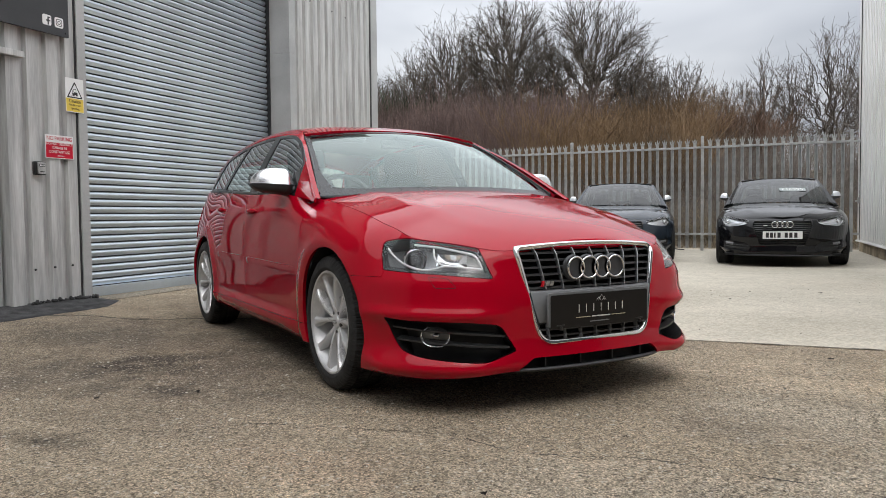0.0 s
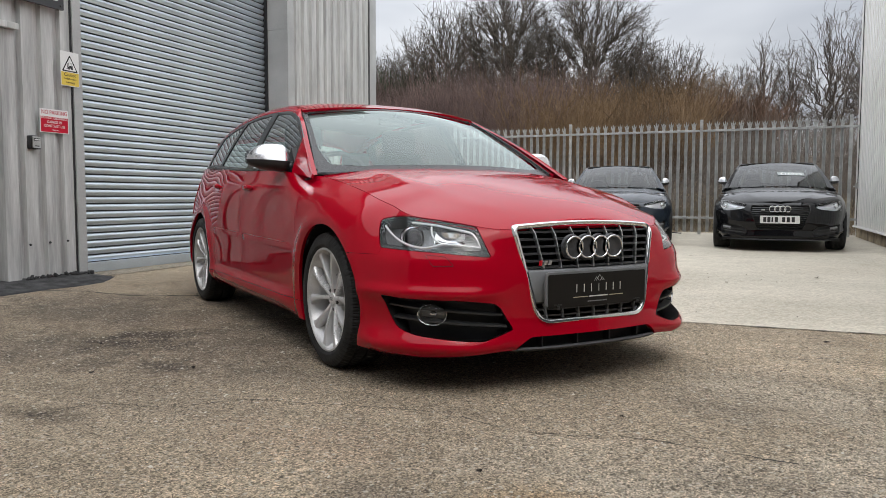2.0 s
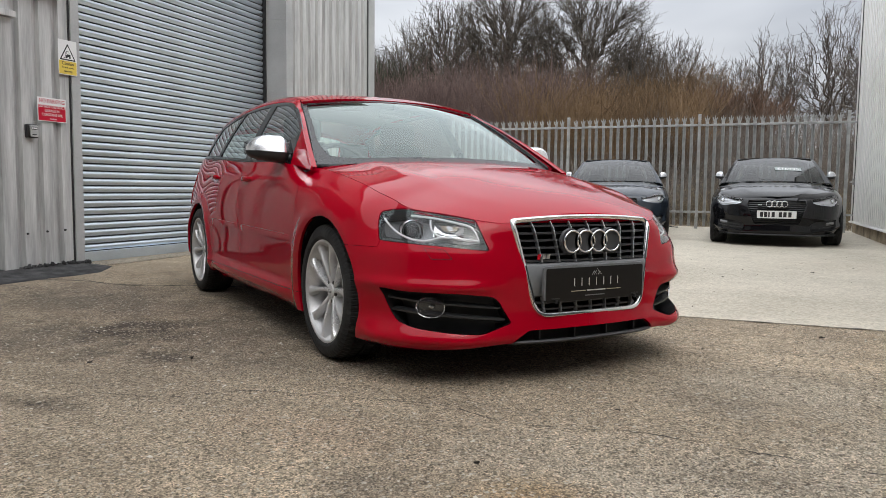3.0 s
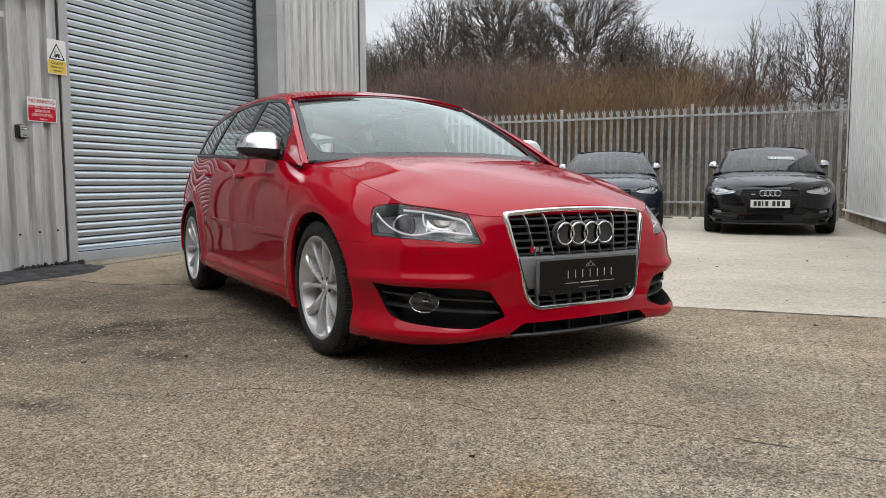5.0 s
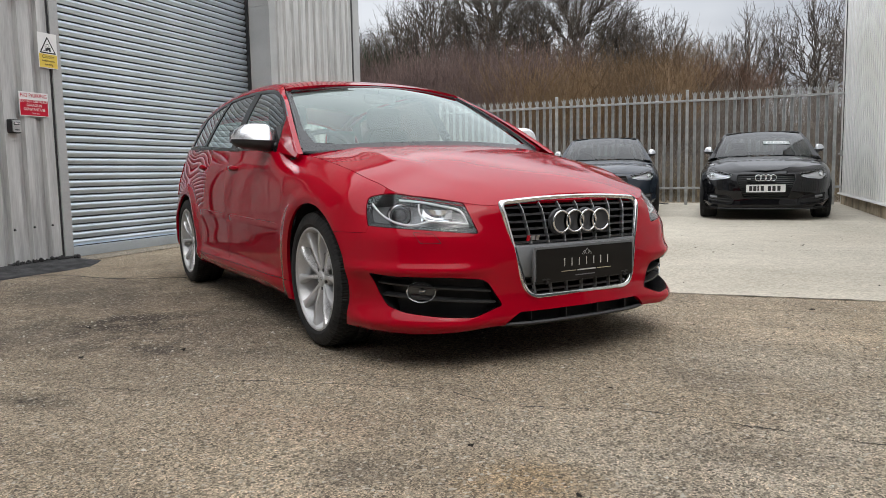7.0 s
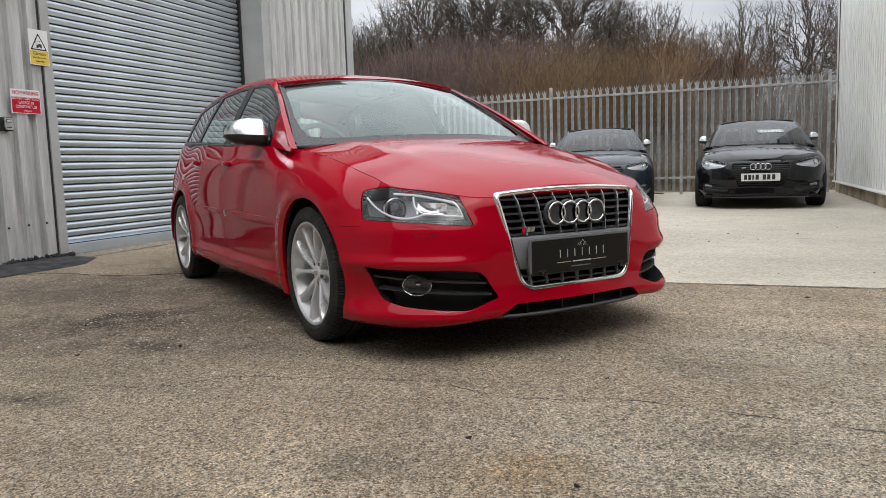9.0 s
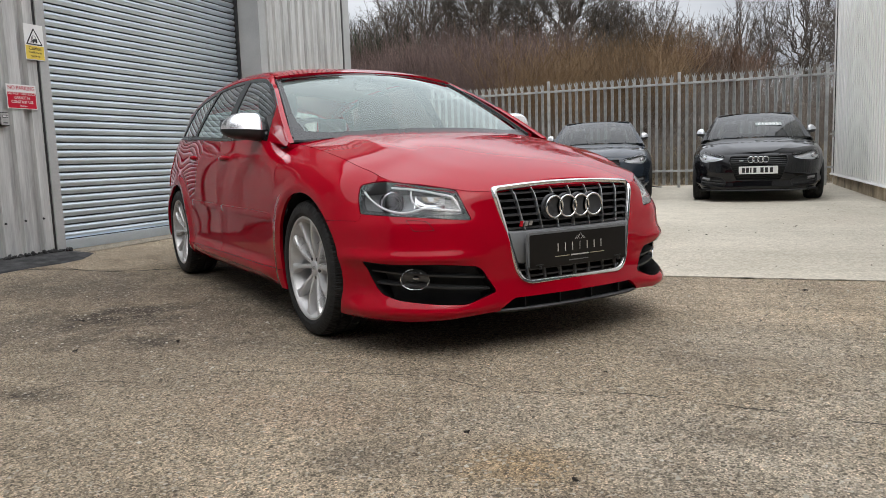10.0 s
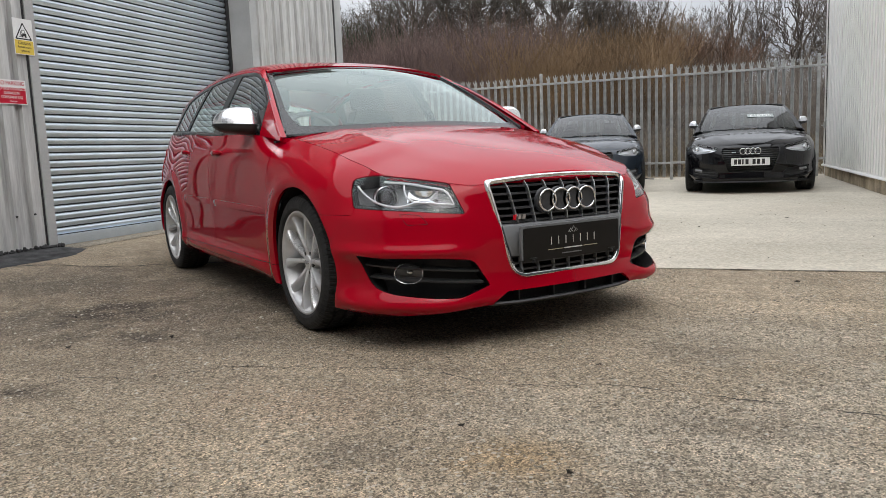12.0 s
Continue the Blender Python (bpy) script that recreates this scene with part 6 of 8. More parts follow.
def seat(x, y, w, back_top=1.16, tilt=0.18):
    b = bmesh.new()
    add_box(b, (x - w, y, 0.3), (x + w, y + 0.5, 0.5), 0.05)
    prev = None
    for i in range(9):
        t = i / 8
        z = 0.45 + (back_top - 0.45) * t
        yy = y + 0.46 + (z - 0.45) * tilt
        ww = w * (1 - 0.28 * max(0, t - 0.55) / 0.45) * (0.96 if i < 8 else 0.8)
        row = [b.verts.new(p) for p in ((x - ww, yy + 0.03, z), (x - ww * 0.85, yy - 0.035, z), (x, yy - 0.01, z), (x + ww * 0.85, yy - 0.035, z), (x + ww, yy + 0.03, z), (x + ww * 0.8, yy + 0.1, z), (x - ww * 0.8, yy + 0.1, z))]
        if prev:
            for j in range(7):
                b.faces.new((prev[j], prev[(j + 1) % 7], row[(j + 1) % 7], row[j]))
        else:
            b.faces.new(row)
        prev = row
    b.faces.new(prev[::-1])
    return b


for x in (-0.36, 0.36):
    car_part("seat", seat(x, 1.05, 0.25, 1.10), M_INTERIOR, cab, "dark front seat", angle=50)
    b = box((x - 0.13, 1.62, 1.10), (x + 0.13, 1.72, 1.265), 0.04)
    car_part("headrest", b, M_INTERIOR, cab, "dark headrest", angle=60)
car_part("rear_bench", seat(0.0, 1.95, 0.6, 1.02), M_INTERIOR, cab, "dark rear bench", angle=50)
for x in (-0.4, 0.4):
    car_part("headrest", box((x - 0.12, 2.5, 1.03), (x + 0.12, 2.58, 1.15), 0.03), M_INTERIOR, cab, angle=60)
car_part("cabin_floor", box((-0.72, 0.6, 0.2), (0.72, 3.1, 0.3)), M_INTERIOR, cab)
b = bmesh.new()
add_box(b, (-0.11, 0.985, 1.225), (0.11, 1.01, 1.28), 0.012)
tube(b, [(0, 0.995, 1.275), (0, 1.0, 1.305)], 0.01, 6)
car_part("rear_view_mirror", b, M_DASH, cab, "black rear-view mirror")
for sx in (-1, 1):
    car_part("sun_visor", box((sx * 0.38 - 0.18, 1.02, 1.27), (sx * 0.38 + 0.18, 1.12, 1.29), 0.006), M_INTERIOR, cab)
    car_part("door_card", box((min(sx * 0.70, sx * 0.74), 0.7, 0.4), (max(sx * 0.70, sx * 0.74), 2.4, 0.93)), M_INTERIOR, cab)
car_part("headliner", sheet(lambda y, q: roof_at(q, y) * np.array([0.97, 1, 1]) - np.array([0, 0, 0.035]), np.linspace(1.06, 2.55, 20), np.linspace(-1, 1, 15)), surface("grey_headliner", (0.28, 0.28, 0.27), 0.9, vary=0.05, bump=0), cab, "grey headliner")
# ---- two dark coupes in the parking bays ----
CO_X = [0, 0.25, 0.45, 0.62, 0.75, 0.84, 0.895, 0.922, 0.925, 0.92, 0.925, 0.92, 0.88, 0.78, 0.5, 0]
CO_Y = [-0.875, -0.865, -0.83, -0.75, -0.62, -0.46, -0.25, 0.0, 0.5, 1.3, 2.2, 2.75, 3.2, 3.55, 3.70, 3.74]
CO_S = np.concatenate([[0], np.cumsum(np.hypot(np.diff(CO_X), np.diff(CO_Y)))])
co_x, co_y = spline(CO_S, CO_X), spline(CO_S, CO_Y)
co_top = spline(CO_S, [0.712, 0.708, 0.700, 0.722, 0.752, 0.785, 0.812, 0.838, 0.885, 0.915, 0.935, 0.955, 0.975, 0.98, 0.985, 0.985])
co_low = spline(CO_S, [0.155, 0.155, 0.158, 0.16, 0.165, 0.17, 0.18, 0.19, 0.19, 0.19, 0.19, 0.2, 0.22, 0.24, 0.25, 0.25])
co_prof = spline([-0.02, 0.0, 0.015, 0.04, 0.08, 0.13, 0.2, 0.3, 0.42, 0.5, 0.56], [0.16, 0.115, 0.09, 0.06, 0.035, 0.018, 0.006, 0.004, 0.012, 0.004, 0.03])
co_belt = spline([-0.02, 0.0, 0.015, 0.04, 0.08, 0.13, 0.2, 0.3, 0.42, 0.6, 0.72, 0.8], [0.10, 0.085, 0.07, 0.05, 0.03, 0.012, 0.004, 0.006, 0.012, 0.03, 0.02, 0.05])


def co_ring(s, z):
    s, z = np.broadcast_arrays(np.asarray(s, float), np.asarray(z, float))
    d = co_top(s) - z
    k = np.clip((s - 1.5) / 0.9, 0, 1)
    k = k * k * (3 - 2 * k)
    inset = co_prof(d) * (1 - k) + co_belt(d) * k
    x, y = co_x(s), co_y(s)
    for yc in (0.0, 2.751):
        r = np.hypot(y - yc, z - 0.33)
        inset = inset - np.where(x > 0.7, 0.012 * np.exp(-((r - 0.38) / 0.05) ** 2), 0)
    e = 1e-4
    tx, ty = co_x(s + e) - co_x(s - e), co_y(s + e) - co_y(s - e)
    ln = np.hypot(tx, ty)
    return np.stack([np.maximum(x - ty / ln * inset, 0), y + tx / ln * inset, z], -1)


CO_COWL = float(np.interp(0.50, co_y(np.linspace(1.2, 3, 500)), np.linspace(1.2, 3, 500)))
co_mid = spline([-0.80, -0.72, -0.5, -0.2, 0.1, 0.6], [0.715, 0.755, 0.82, 0.875, 0.92, 0.965])
co_row = spline([0, 0.3, 0.6, 1.0, 1.5, CO_COWL], [-0.79, -0.74, -0.60, -0.32, 0.08, 0.42])


def co_bonnet(q, s):
    q, s = np.broadcast_arrays(np.asarray(q, float), np.asarray(s, float))
    e = co_ring(s, co_top(s))
    yc = co_row(s)
    y = yc + (e[..., 1] - yc) * q ** 2
    z = co_mid(y) + (e[..., 2] - co_mid(e[..., 1])) * np.abs(q) ** 2.6 + 0.008 * np.exp(-((q - 0.6) / 0.09) ** 2) * np.clip((s - 0.5) / 0.5, 0, 1)
    return np.stack([q * e[..., 0], y, z], -1)


def co_screen(a, b):
    a, b = np.broadcast_arrays(np.asarray(a, float), np.asarray(b, float))
    k = 1 - a * a
    lo = np.stack([0.735 * a, 0.66 - 0.22 * k, 0.945 + 0.02 * k], -1)
    hi = np.stack([0.585 * a, 1.42 - 0.08 * k, 1.333 + 0.036 * k], -1)
    p = lo + (hi - lo) * b[..., None]
    bow = 4 * b * (1 - b) * 0.028
    p[..., 1] -= bow * 0.45
    p[..., 2] += bow * 0.9
    return p


co_rail = spline([0.55, 0.9, 1.4, 1.9, 2.4, 2.9, 3.3], [0.90, 1.11, 1.325, 1.355, 1.30, 1.15, 0.99])
co_crown = spline([1.30, 1.6, 2.0, 2.5, 3.0, 3.45], [1.362, 1.395, 1.398, 1.335, 1.19, 1.0])


def co_roof(q, y):
    q, y = np.broadcast_arrays(np.asarray(q, float), np.asarray(y, float))
    zr = co_rail(y) + 0.02
    x1 = co_side(y, zr)[..., 0] - 0.015
    zc = co_crown(y)
    return np.stack([q * x1, y - 0.06 * (1 - q * q) * np.clip((1.7 - y) / 0.3, 0, 1), zc + (zr - zc) * np.abs(q) ** 2.8], -1)


_cs = np.linspace(1.2, CO_S[-1] - 0.6, 500)


def co_side(y, z):
    y, z = np.broadcast_arrays(np.asarray(y, float), np.asarray(z, float))
    zb = co_top(np.interp(y, co_y(_cs), _cs))
    dz = z - zb
    return np.stack([0.842 - 0.07 * np.clip((y - 2.2) / 1.0, 0, 1.5) - 0.46 * dz - 0.26 * dz * dz, y, z], -1)


def coupe(m, body_mat, label, price=False):
    car = thing("coupe_car", label, "car", m, group="coupes parked along the fence")
    low = Skin(np.concatenate([np.linspace(0, 1.6, 100), np.linspace(1.6, CO_S[-1], 110)[1:]]), lambda s: co_low(s) + v_grid[::2] * (co_top(s) - co_low(s)), co_ring)
    gr = rounded([(-0.385, 0.672), (0.385, 0.672), (0.40, 0.60), (0.30, 0.315), (-0.30, 0.315), (-0.40, 0.60)], [0.03, 0.03, 0.05, 0.05, 0.05, 0.05], 4)
    lamp = rounded([(0.47, 0.680), (0.62, 0.703), (0.85, 0.737), (1.05, 0.757), (1.06, 0.67), (1.0, 0.604), (0.80, 0.592), (0.58, 0.610), (0.49, 0.635)], 0.02, 3)
    fog = rounded([(0.965, 0.40), (0.52, 0.365), (0.43, 0.30), (0.46, 0.235), (0.90, 0.245)], 0.02, 3)
    g, l, f = poly_sdf(gr), poly_sdf(lamp), poly_sdf(fog)
    cuts = [lambda u, v, p: np.hypot(p[..., 1], p[..., 2] - 0.33) - np.where(p[..., 0] > 0.5, 0.375, -9), lambda u, v, p: np.hypot(p[..., 1] - 2.751, p[..., 2] - 0.33) - np.where(p[..., 0] > 0.5, 0.375, -9), lambda u, v, p: np.where(p[..., 1] < 0, g(p[..., 0], p[..., 2]), 1), lambda u, v, p: l(u, v), lambda u, v, p: f(u, v)]
    door = lambda u, v, p: np.maximum(np.maximum(0.55 - p[..., 1], p[..., 1] - 1.85), 0.27 - p[..., 2])
    for c in cuts + [door]:
        low.cut(c)

    def names(u, v, p):
        sg = [c(u, v, p) for c in cuts]
        out = np.where(door(u, v, p) < 0, 5, 1)
        out[(sg[0] < 0) | (sg[1] < 0)] = 0
        for k in (2, 3, 4):
            out[sg[k] < 0] = k
        return out
    ids = low.sort_out(names)
    car_part("body", panel_mesh("body", low, ids == 1, both=True, gap=0.001), body_mat, car)
    for mir in (False, True):
        car_part("door", panel_mesh("door", low, ids == 5, mirror=mir, gap=0.002), body_mat, car)
    car_part("inner_shell", panel_mesh("inner_shell", low, (ids == 1) | (ids == 5), both=True, offset=-0.02, fold=0, gap=0), M_VOID, car, "black inner body")
    bs = Skin(np.concatenate([np.linspace(0, 0.5, 24), np.linspace(0.5, CO_COWL, 40)[1:]]), lambda s: np.linspace(0, 1, 40), lambda u, v: co_bonnet(v, u))
    car_part("bonnet", panel_mesh("bonnet", bs, np.ones(len(bs.tris), bool), both=True, gap=0.002, out=-1), body_mat, car)
    rs = Skin(np.linspace(1.42, 3.42, 50), lambda y: np.linspace(0, 1, 30), lambda u, v: co_roof(v, u))
    glass_back = (rs.u[rs.tris].mean(1) > 2.55) & (rs.v[rs.tris].mean(1) < 0.86) & (rs.u[rs.tris].mean(1) < 3.3)
    car_part("roof", panel_mesh("roof", rs, ~glass_back, both=True, gap=0.0, out=-1), body_mat, car)
    car_part("rear_window", panel_mesh("rear_window", rs, glass_back, both=True, gap=0.0, fold=0, out=-1), M_SIDEGLASS, car, "dark rear window glass")
    car_part("windscreen", sheet(co_screen, np.linspace(-1, 1, 31), np.linspace(0, 1, 15)), M_COUPEGLASS, car, "windscreen glass reflecting the sky")
    up = Skin(np.linspace(0.56, 3.26, 110), lambda y: co_top(np.interp(y, co_y(_cs), _cs)) - 0.003 + np.linspace(0, 1, 26) * max(co_rail(y) + 0.006 - co_top(np.interp(y, co_y(_cs), _cs)), 0.002), co_side)
    win = lambda u, v, p: np.maximum(np.maximum(0.85 - u, u - 2.75), np.maximum(v - co_rail(u) + 0.03, co_top(np.interp(u, co_y(_cs), _cs)) + 0.015 - v))
    up.cut(win)
    wid = up.sort_out(lambda u, v, p: win(u, v, p) < 0)
    for mir in (False, True):
        sx = -1 if mir else 1
        car_part("window_surround", panel_mesh("window_surround", up, ~wid, mirror=mir, gap=0), body_mat, car)
        car_part("side_window", panel_mesh("side_window", up, wid, mirror=mir, gap=0, fold=0, offset=-0.003), M_SIDEGLASS, car, "dark side window glass")
        b = bmesh.new()
        prev = None
        for t in np.linspace(0, 1, 20):
            y = 0.56 + t * 0.90
            o = co_side(y, co_rail(y))
            w = co_screen(1.0, float(np.clip((y - 0.56) / 0.86, 0, 1)))
            mid = (o + w) / 2 + np.array([0.012, -0.006, 0.012])
            row = [b.verts.new((q[0] * sx, q[1], q[2])) for q in (o, mid, w)]
            if prev:
                for j in range(2):
                    b.faces.new((prev[j], prev[j + 1], row[j + 1], row[j]))
            prev = row
        car_part("windscreen_pillar", b, body_mat, car)
        # headlamp
        lampu = new("headlamp")
        lampu.parent = car
        tagged(lampu, "clear headlamp with a bright reflector")
        car_part("lens", panel_mesh("lens", low, ids == 3, mirror=mir, gap=0.002, fold=0), M_LENS, lampu)
        car_part("housing", panel_mesh("housing", low, ids == 3, mirror=mir, gap=0.002, fold=0.0, offset=-0.05), M_SATIN, lampu, "bright lamp housing")

        def place(s, z, d):
            e = 1e-3
            p = co_ring(s, z)
            n = np.cross(co_ring(s + e, z) - co_ring(s - e, z), co_ring(s, z + e) - co_ring(s, z - e))
            p = p - n / np.linalg.norm(n) * d
            return (p[0] * sx, p[1], p[2])
        for pth, r in (([(0.53, 0.662), (0.66, 0.632), (0.80, 0.622), (0.95, 0.638), (1.0, 0.67)], 0.009), ([(0.70, 0.665), (0.82, 0.675), (0.94, 0.70)], 0.006)):
            b = bmesh.new()
            pp = np.array(pth)
            t = np.arange(len(pp))
            fs, fz = spline(t, pp[:, 0]), spline(t, pp[:, 1])
            tube(b, [place(float(fs(q)), float(fz(q)), 0.015) for q in np.linspace(0, len(pp) - 1, 24)], r, 6)
            car_part("light_strip", b, M_LAMPWHITE, lampu, "white light strip")
        b = bmesh.new()
        bmesh.ops.create_uvsphere(b, u_segments=18, v_segments=12, radius=0.036, matrix=Matrix.Translation(place(0.90, 0.672, 0.04)))
        car_part("projector", b, M_CHROME, lampu, "chrome projector lens")
        # intake and fog lamp
        intake = new("side_intake")
        intake.parent = car
        tagged(intake, "black slatted bumper intake with fog lamp")
        b = bmesh.new()
        pr = [[b.verts.new(place(a, z, d)) for d in (0.0, 0.05)] for a, z in fog]
        for r0, r1 in zip(pr, pr[1:] + pr[:1]):
            b.faces.new((r0[0], r0[1], r1[1], r1[0]))
        b.faces.new([r[1] for r in pr])
        car_part("intake_liner", b, M_BLACK, intake)
        for z in (0.275, 0.31):
            b = bmesh.new()
            tube(b, [place(a, z + (a - 0.5) * 0.08, 0.012) for a in np.linspace(0.46, 0.90, 14)], 0.006, 6)
            car_part("intake_slat", b, M_BLACK, intake)
        b = bmesh.new()
        prev = None
        for a in np.linspace(0.72, 0.90, 8):
            row = [b.verts.new(place(a, z + (a - 0.5) * 0.08, d)) for z, d in ((0.30, 0.014), (0.318, 0.006), (0.338, 0.014))]
            if prev:
                for j in range(2):
                    b.faces.new((prev[j], prev[j + 1], row[j + 1], row[j]))
            prev = row
        car_part("fog_lamp", b, M_LAMPIN, intake, "grey fog lamp")
        # mirror
        wm = new("wing_mirror")
        wm.parent = car
        tagged(wm, "door mirror with a silver cap")
        for lowh, mat in ((False, M_SATIN), (True, M_BLACK)):
            b = mirror_cap(lowh)
            bmesh.ops.transform(b, matrix=Matrix.Diagonal((sx, 1, 1, 1)) @ Matrix.Translation((-0.045, 0.22, 0.07)) @ Matrix.Translation((0.89, 0.7, 0.98)) @ Matrix.Diagonal((0.62, 0.9, 0.92, 1)) @ Matrix.Translation((-0.89, -0.7, -0.98)), verts=b.verts)
            car_part("mirror_base" if lowh else "mirror_cap", b, mat, wm, angle=60)
        b = bmesh.new()
        tube(b, [(sx * 0.78, 0.84, 0.95), (sx * 0.80, 0.88, 1.0), (sx * 0.84, 0.9, 1.035)], [0.03, 0.024, 0.02], 8)
        car_part("mirror_arm", b, M_BLACK, wm)
        for y in (0.0, 2.751):
            wheel_parts(car, y, sx * 0.80, not mir, M_RIMDARK, 0.33, 0.245, 0.125, "five")
            b = bmesh.new()
            prev = None
            for i in range(21):
                a = math.radians(-15 + 210 * i / 20)
                row = [b.verts.new((x * sx, y + 0.39 * math.cos(a), 0.33 + 0.39 * math.sin(a))) for x in (0.5, 0.88)]
                if prev:
                    b.faces.new((prev[0], prev[1], row[1], row[0]))
                prev = row
            car_part("wheel_arch_liner", b, M_VOID, car)
    # grille
    gl = new("grille")
    gl.parent = car
    tagged(gl, "gloss black radiator grille")

    def ny(x, z):
        s = np.interp(abs(x), co_x(np.linspace(0, 0.7, 200)), np.linspace(0, 0.7, 200))
        return float(co_ring(s, z)[1])
    # black panel painted as the shade behind the grille
    b = bmesh.new()
    b.faces.new([b.verts.new((x, ny(x, z) + 0.05, z)) for x, z in gr])
    car_part("mesh_backing", b, M_VOID, gl)
    b = bmesh.new()
    tube(b, [(x, ny(x, z) - 0.001, z) for x, z in gr], 0.009, 6, close=True)
    car_part("frame", b, M_GLOSSBLACK, gl, "gloss black grille frame", angle=60)
    for i in range(12):
        z = 0.335 + i * 0.03
        hw = (0.30 + (z - 0.315) / 0.285 * 0.10 if z < 0.6 else 0.39) - 0.004
        b = bmesh.new()
        tube(b, [(x, ny(x, z) + 0.012, z) for x in np.linspace(-hw, hw, 11)], 0.0065, 5)
        car_part("slat", b, M_GLOSSBLACK, gl)
    for j in range(4):
        cx = (j - 1.5) * 0.066
        b = bmesh.new()
        tube(b, [(cx + 0.042 * math.cos(q), ny(0, 0.618) - 0.01, 0.618 + 0.042 * math.sin(q)) for q in np.linspace(0, 2 * math.pi, 29)[:-1]], 0.0068, 6, close=True)
        car_part("emblem_ring", b, M_CHROME, gl, "chrome emblem ring", angle=60)
    car_part("badge", box((-0.255, ny(0.25, 0.60) - 0.004, 0.597), (-0.20, ny(0.25, 0.60) + 0.006, 0.610), 0.002), M_SATIN, gl, "small silver badge")
    np_y = ny(0, 0.466) - 0.008
    pl = new("number_plate")
    pl.parent = car
    tagged(pl, "white number plate with dark bars")
    car_part("plate", prism(rounded([(-0.262, 0.411), (0.262, 0.411), (0.262, 0.522), (-0.262, 0.522)], 0.008, 3), 1, np_y - 0.004, np_y), M_PLATEWHITE, pl)
    for i, x in enumerate((-0.20, -0.145, -0.09, -0.045, 0.05, 0.11, 0.175)):
        car_part("plate_bar", box((x - 0.021, np_y - 0.0052, 0.43), (x + 0.021 if i != 2 else x + 0.0, np_y - 0.0042, 0.503)), M_BLACK, pl)
    # lower lip and closing pieces
    b = bmesh.new()
    prev = None
    for t in np.linspace(-1, 1, 31):
        s0 = abs(t) * 0.95
        p = co_ring(s0, float(co_low(s0)) + 0.02)
        sg = math.copysign(1, t)
        row = [b.verts.new((p[0] * sg, p[1] - 0.012, 0.185)), b.verts.new((p[0] * sg, p[1] - 0.016, 0.168)), b.verts.new((p[0] * sg * 0.95, p[1] + 0.05, 0.158))]
        if prev:
            for j in range(2):
                b.faces.new((prev[j], prev[j + 1], row[j + 1], row[j]))
        prev = row
    car_part("splitter", b, M_BLACK, car, "black front lip")
    car_part("underbody", box((-0.78, -0.7, 0.17), (0.78, 3.6, 0.2)), M_VOID, car, "black underbody")
    # black block added to keep the space behind the grille dark
    car_part("front_bulkhead", box((-0.5, -0.66, 0.2), (0.5, -0.5, 0.66)), M_VOID, car, "black body behind the grille")
    car_part("dashboard", box((-0.7, 0.62, 0.85), (0.7, 1.0, 0.945), 0.03), M_DASH, car, "black dashboard")
    for x in (-0.37, 0.37):
        car_part("seat", seat(x, 1.25, 0.25, 1.08), M_INTERIOR, car, "dark front seat", angle=50)
        car_part("headrest", box((x - 0.12, 1.84, 1.08), (x + 0.12, 1.93, 1.22), 0.03), M_INTERIOR, car, angle=60)
    b = bmesh.new()
    tube(b, [(-0.37 + 0.18 * math.cos(q), 1.12 + 0.07 * math.sin(q), 0.93 + 0.165 * math.sin(q)) for q in np.linspace(0, 2 * math.pi, 29)[:-1]], 0.015, 6, close=True)
    car_part("steering_wheel", b, M_DASH, car, "black steering wheel")
    car_part("rear_bench", seat(0.0, 2.1, 0.55, 0.98), M_INTERIOR, car, "dark rear bench", angle=50)
    car_part("rear_view_mirror", box((-0.11, 1.22, 1.24), (0.11, 1.25, 1.30), 0.012), M_DASH, car)
    if price:
        a = co_screen(0.30, 0.45)
        up_v = Vector(co_screen(0.30, 0.55) - co_screen(0.30, 0.35)).normalized()
        ri = Vector(co_screen(0.40, 0.45) - co_screen(0.20, 0.45)).normalized()
        nn = ri.cross(up_v).normalized()
        up_v = nn.cross(ri)
        mm = Matrix((ri, up_v, nn)).transposed().to_4x4()
        mm.translation = Vector(a) + nn * 0.003
        bd = prism([(-0.2, -0.06), (0.2, -0.06), (0.2, 0.06), (-0.2, 0.06)], 2, -0.0012, -0.0002)
        o = car_part("price_sticker", bd, M_STICKER, car, "pale translucent price sticker")
        o.matrix_basis = mm
        text_ob("price_digits", "£16995", 0.13, M_PLATEWHITE, mm, car, "white price digits reading 16995", 0.0006, squeeze=0.85)
    return car


M_COUPEGLASS = glass("tinted_screen", (0.26, 0.32, 0.31), 0.045, power=5.0)
M_STICKER = surface("pale_sticker", (0.26, 0.30, 0.29), 0.3, vary=0.03, bump=0)
M_RIMDARK = surface("dark_wheel_paint", (0.12, 0.12, 0.125), 0.3, metal=0.6, vary=0.05, bump=0, coat=0.4)
GLASSES = GLASSES + (M_COUPEGLASS,)
coupe(SITE @ pose(9.02, -1.687, 0.006, 0, 0, -90), M_BLACKPAINT, "gloss black two-door coupe with silver mirrors and a price sticker", True)
coupe(SITE @ pose(9.45, 0.86, 0.006, 0, 0, -82), M_BLUEPAINT, "dark blue-grey coupe parked beside the palisade fence")
# ---- signs and fittings on the shed wall (its front runs at w = 4.6) ----
def wall_sign(name, label, category, u0, u1, z0, z1, w=4.59):
    ob = thing(name, label, category, SITE @ pose((u0 + u1) / 2, w, (z0 + z1) / 2, 90, 0, 0))
    return ob, u1 - u0, z1 - z0


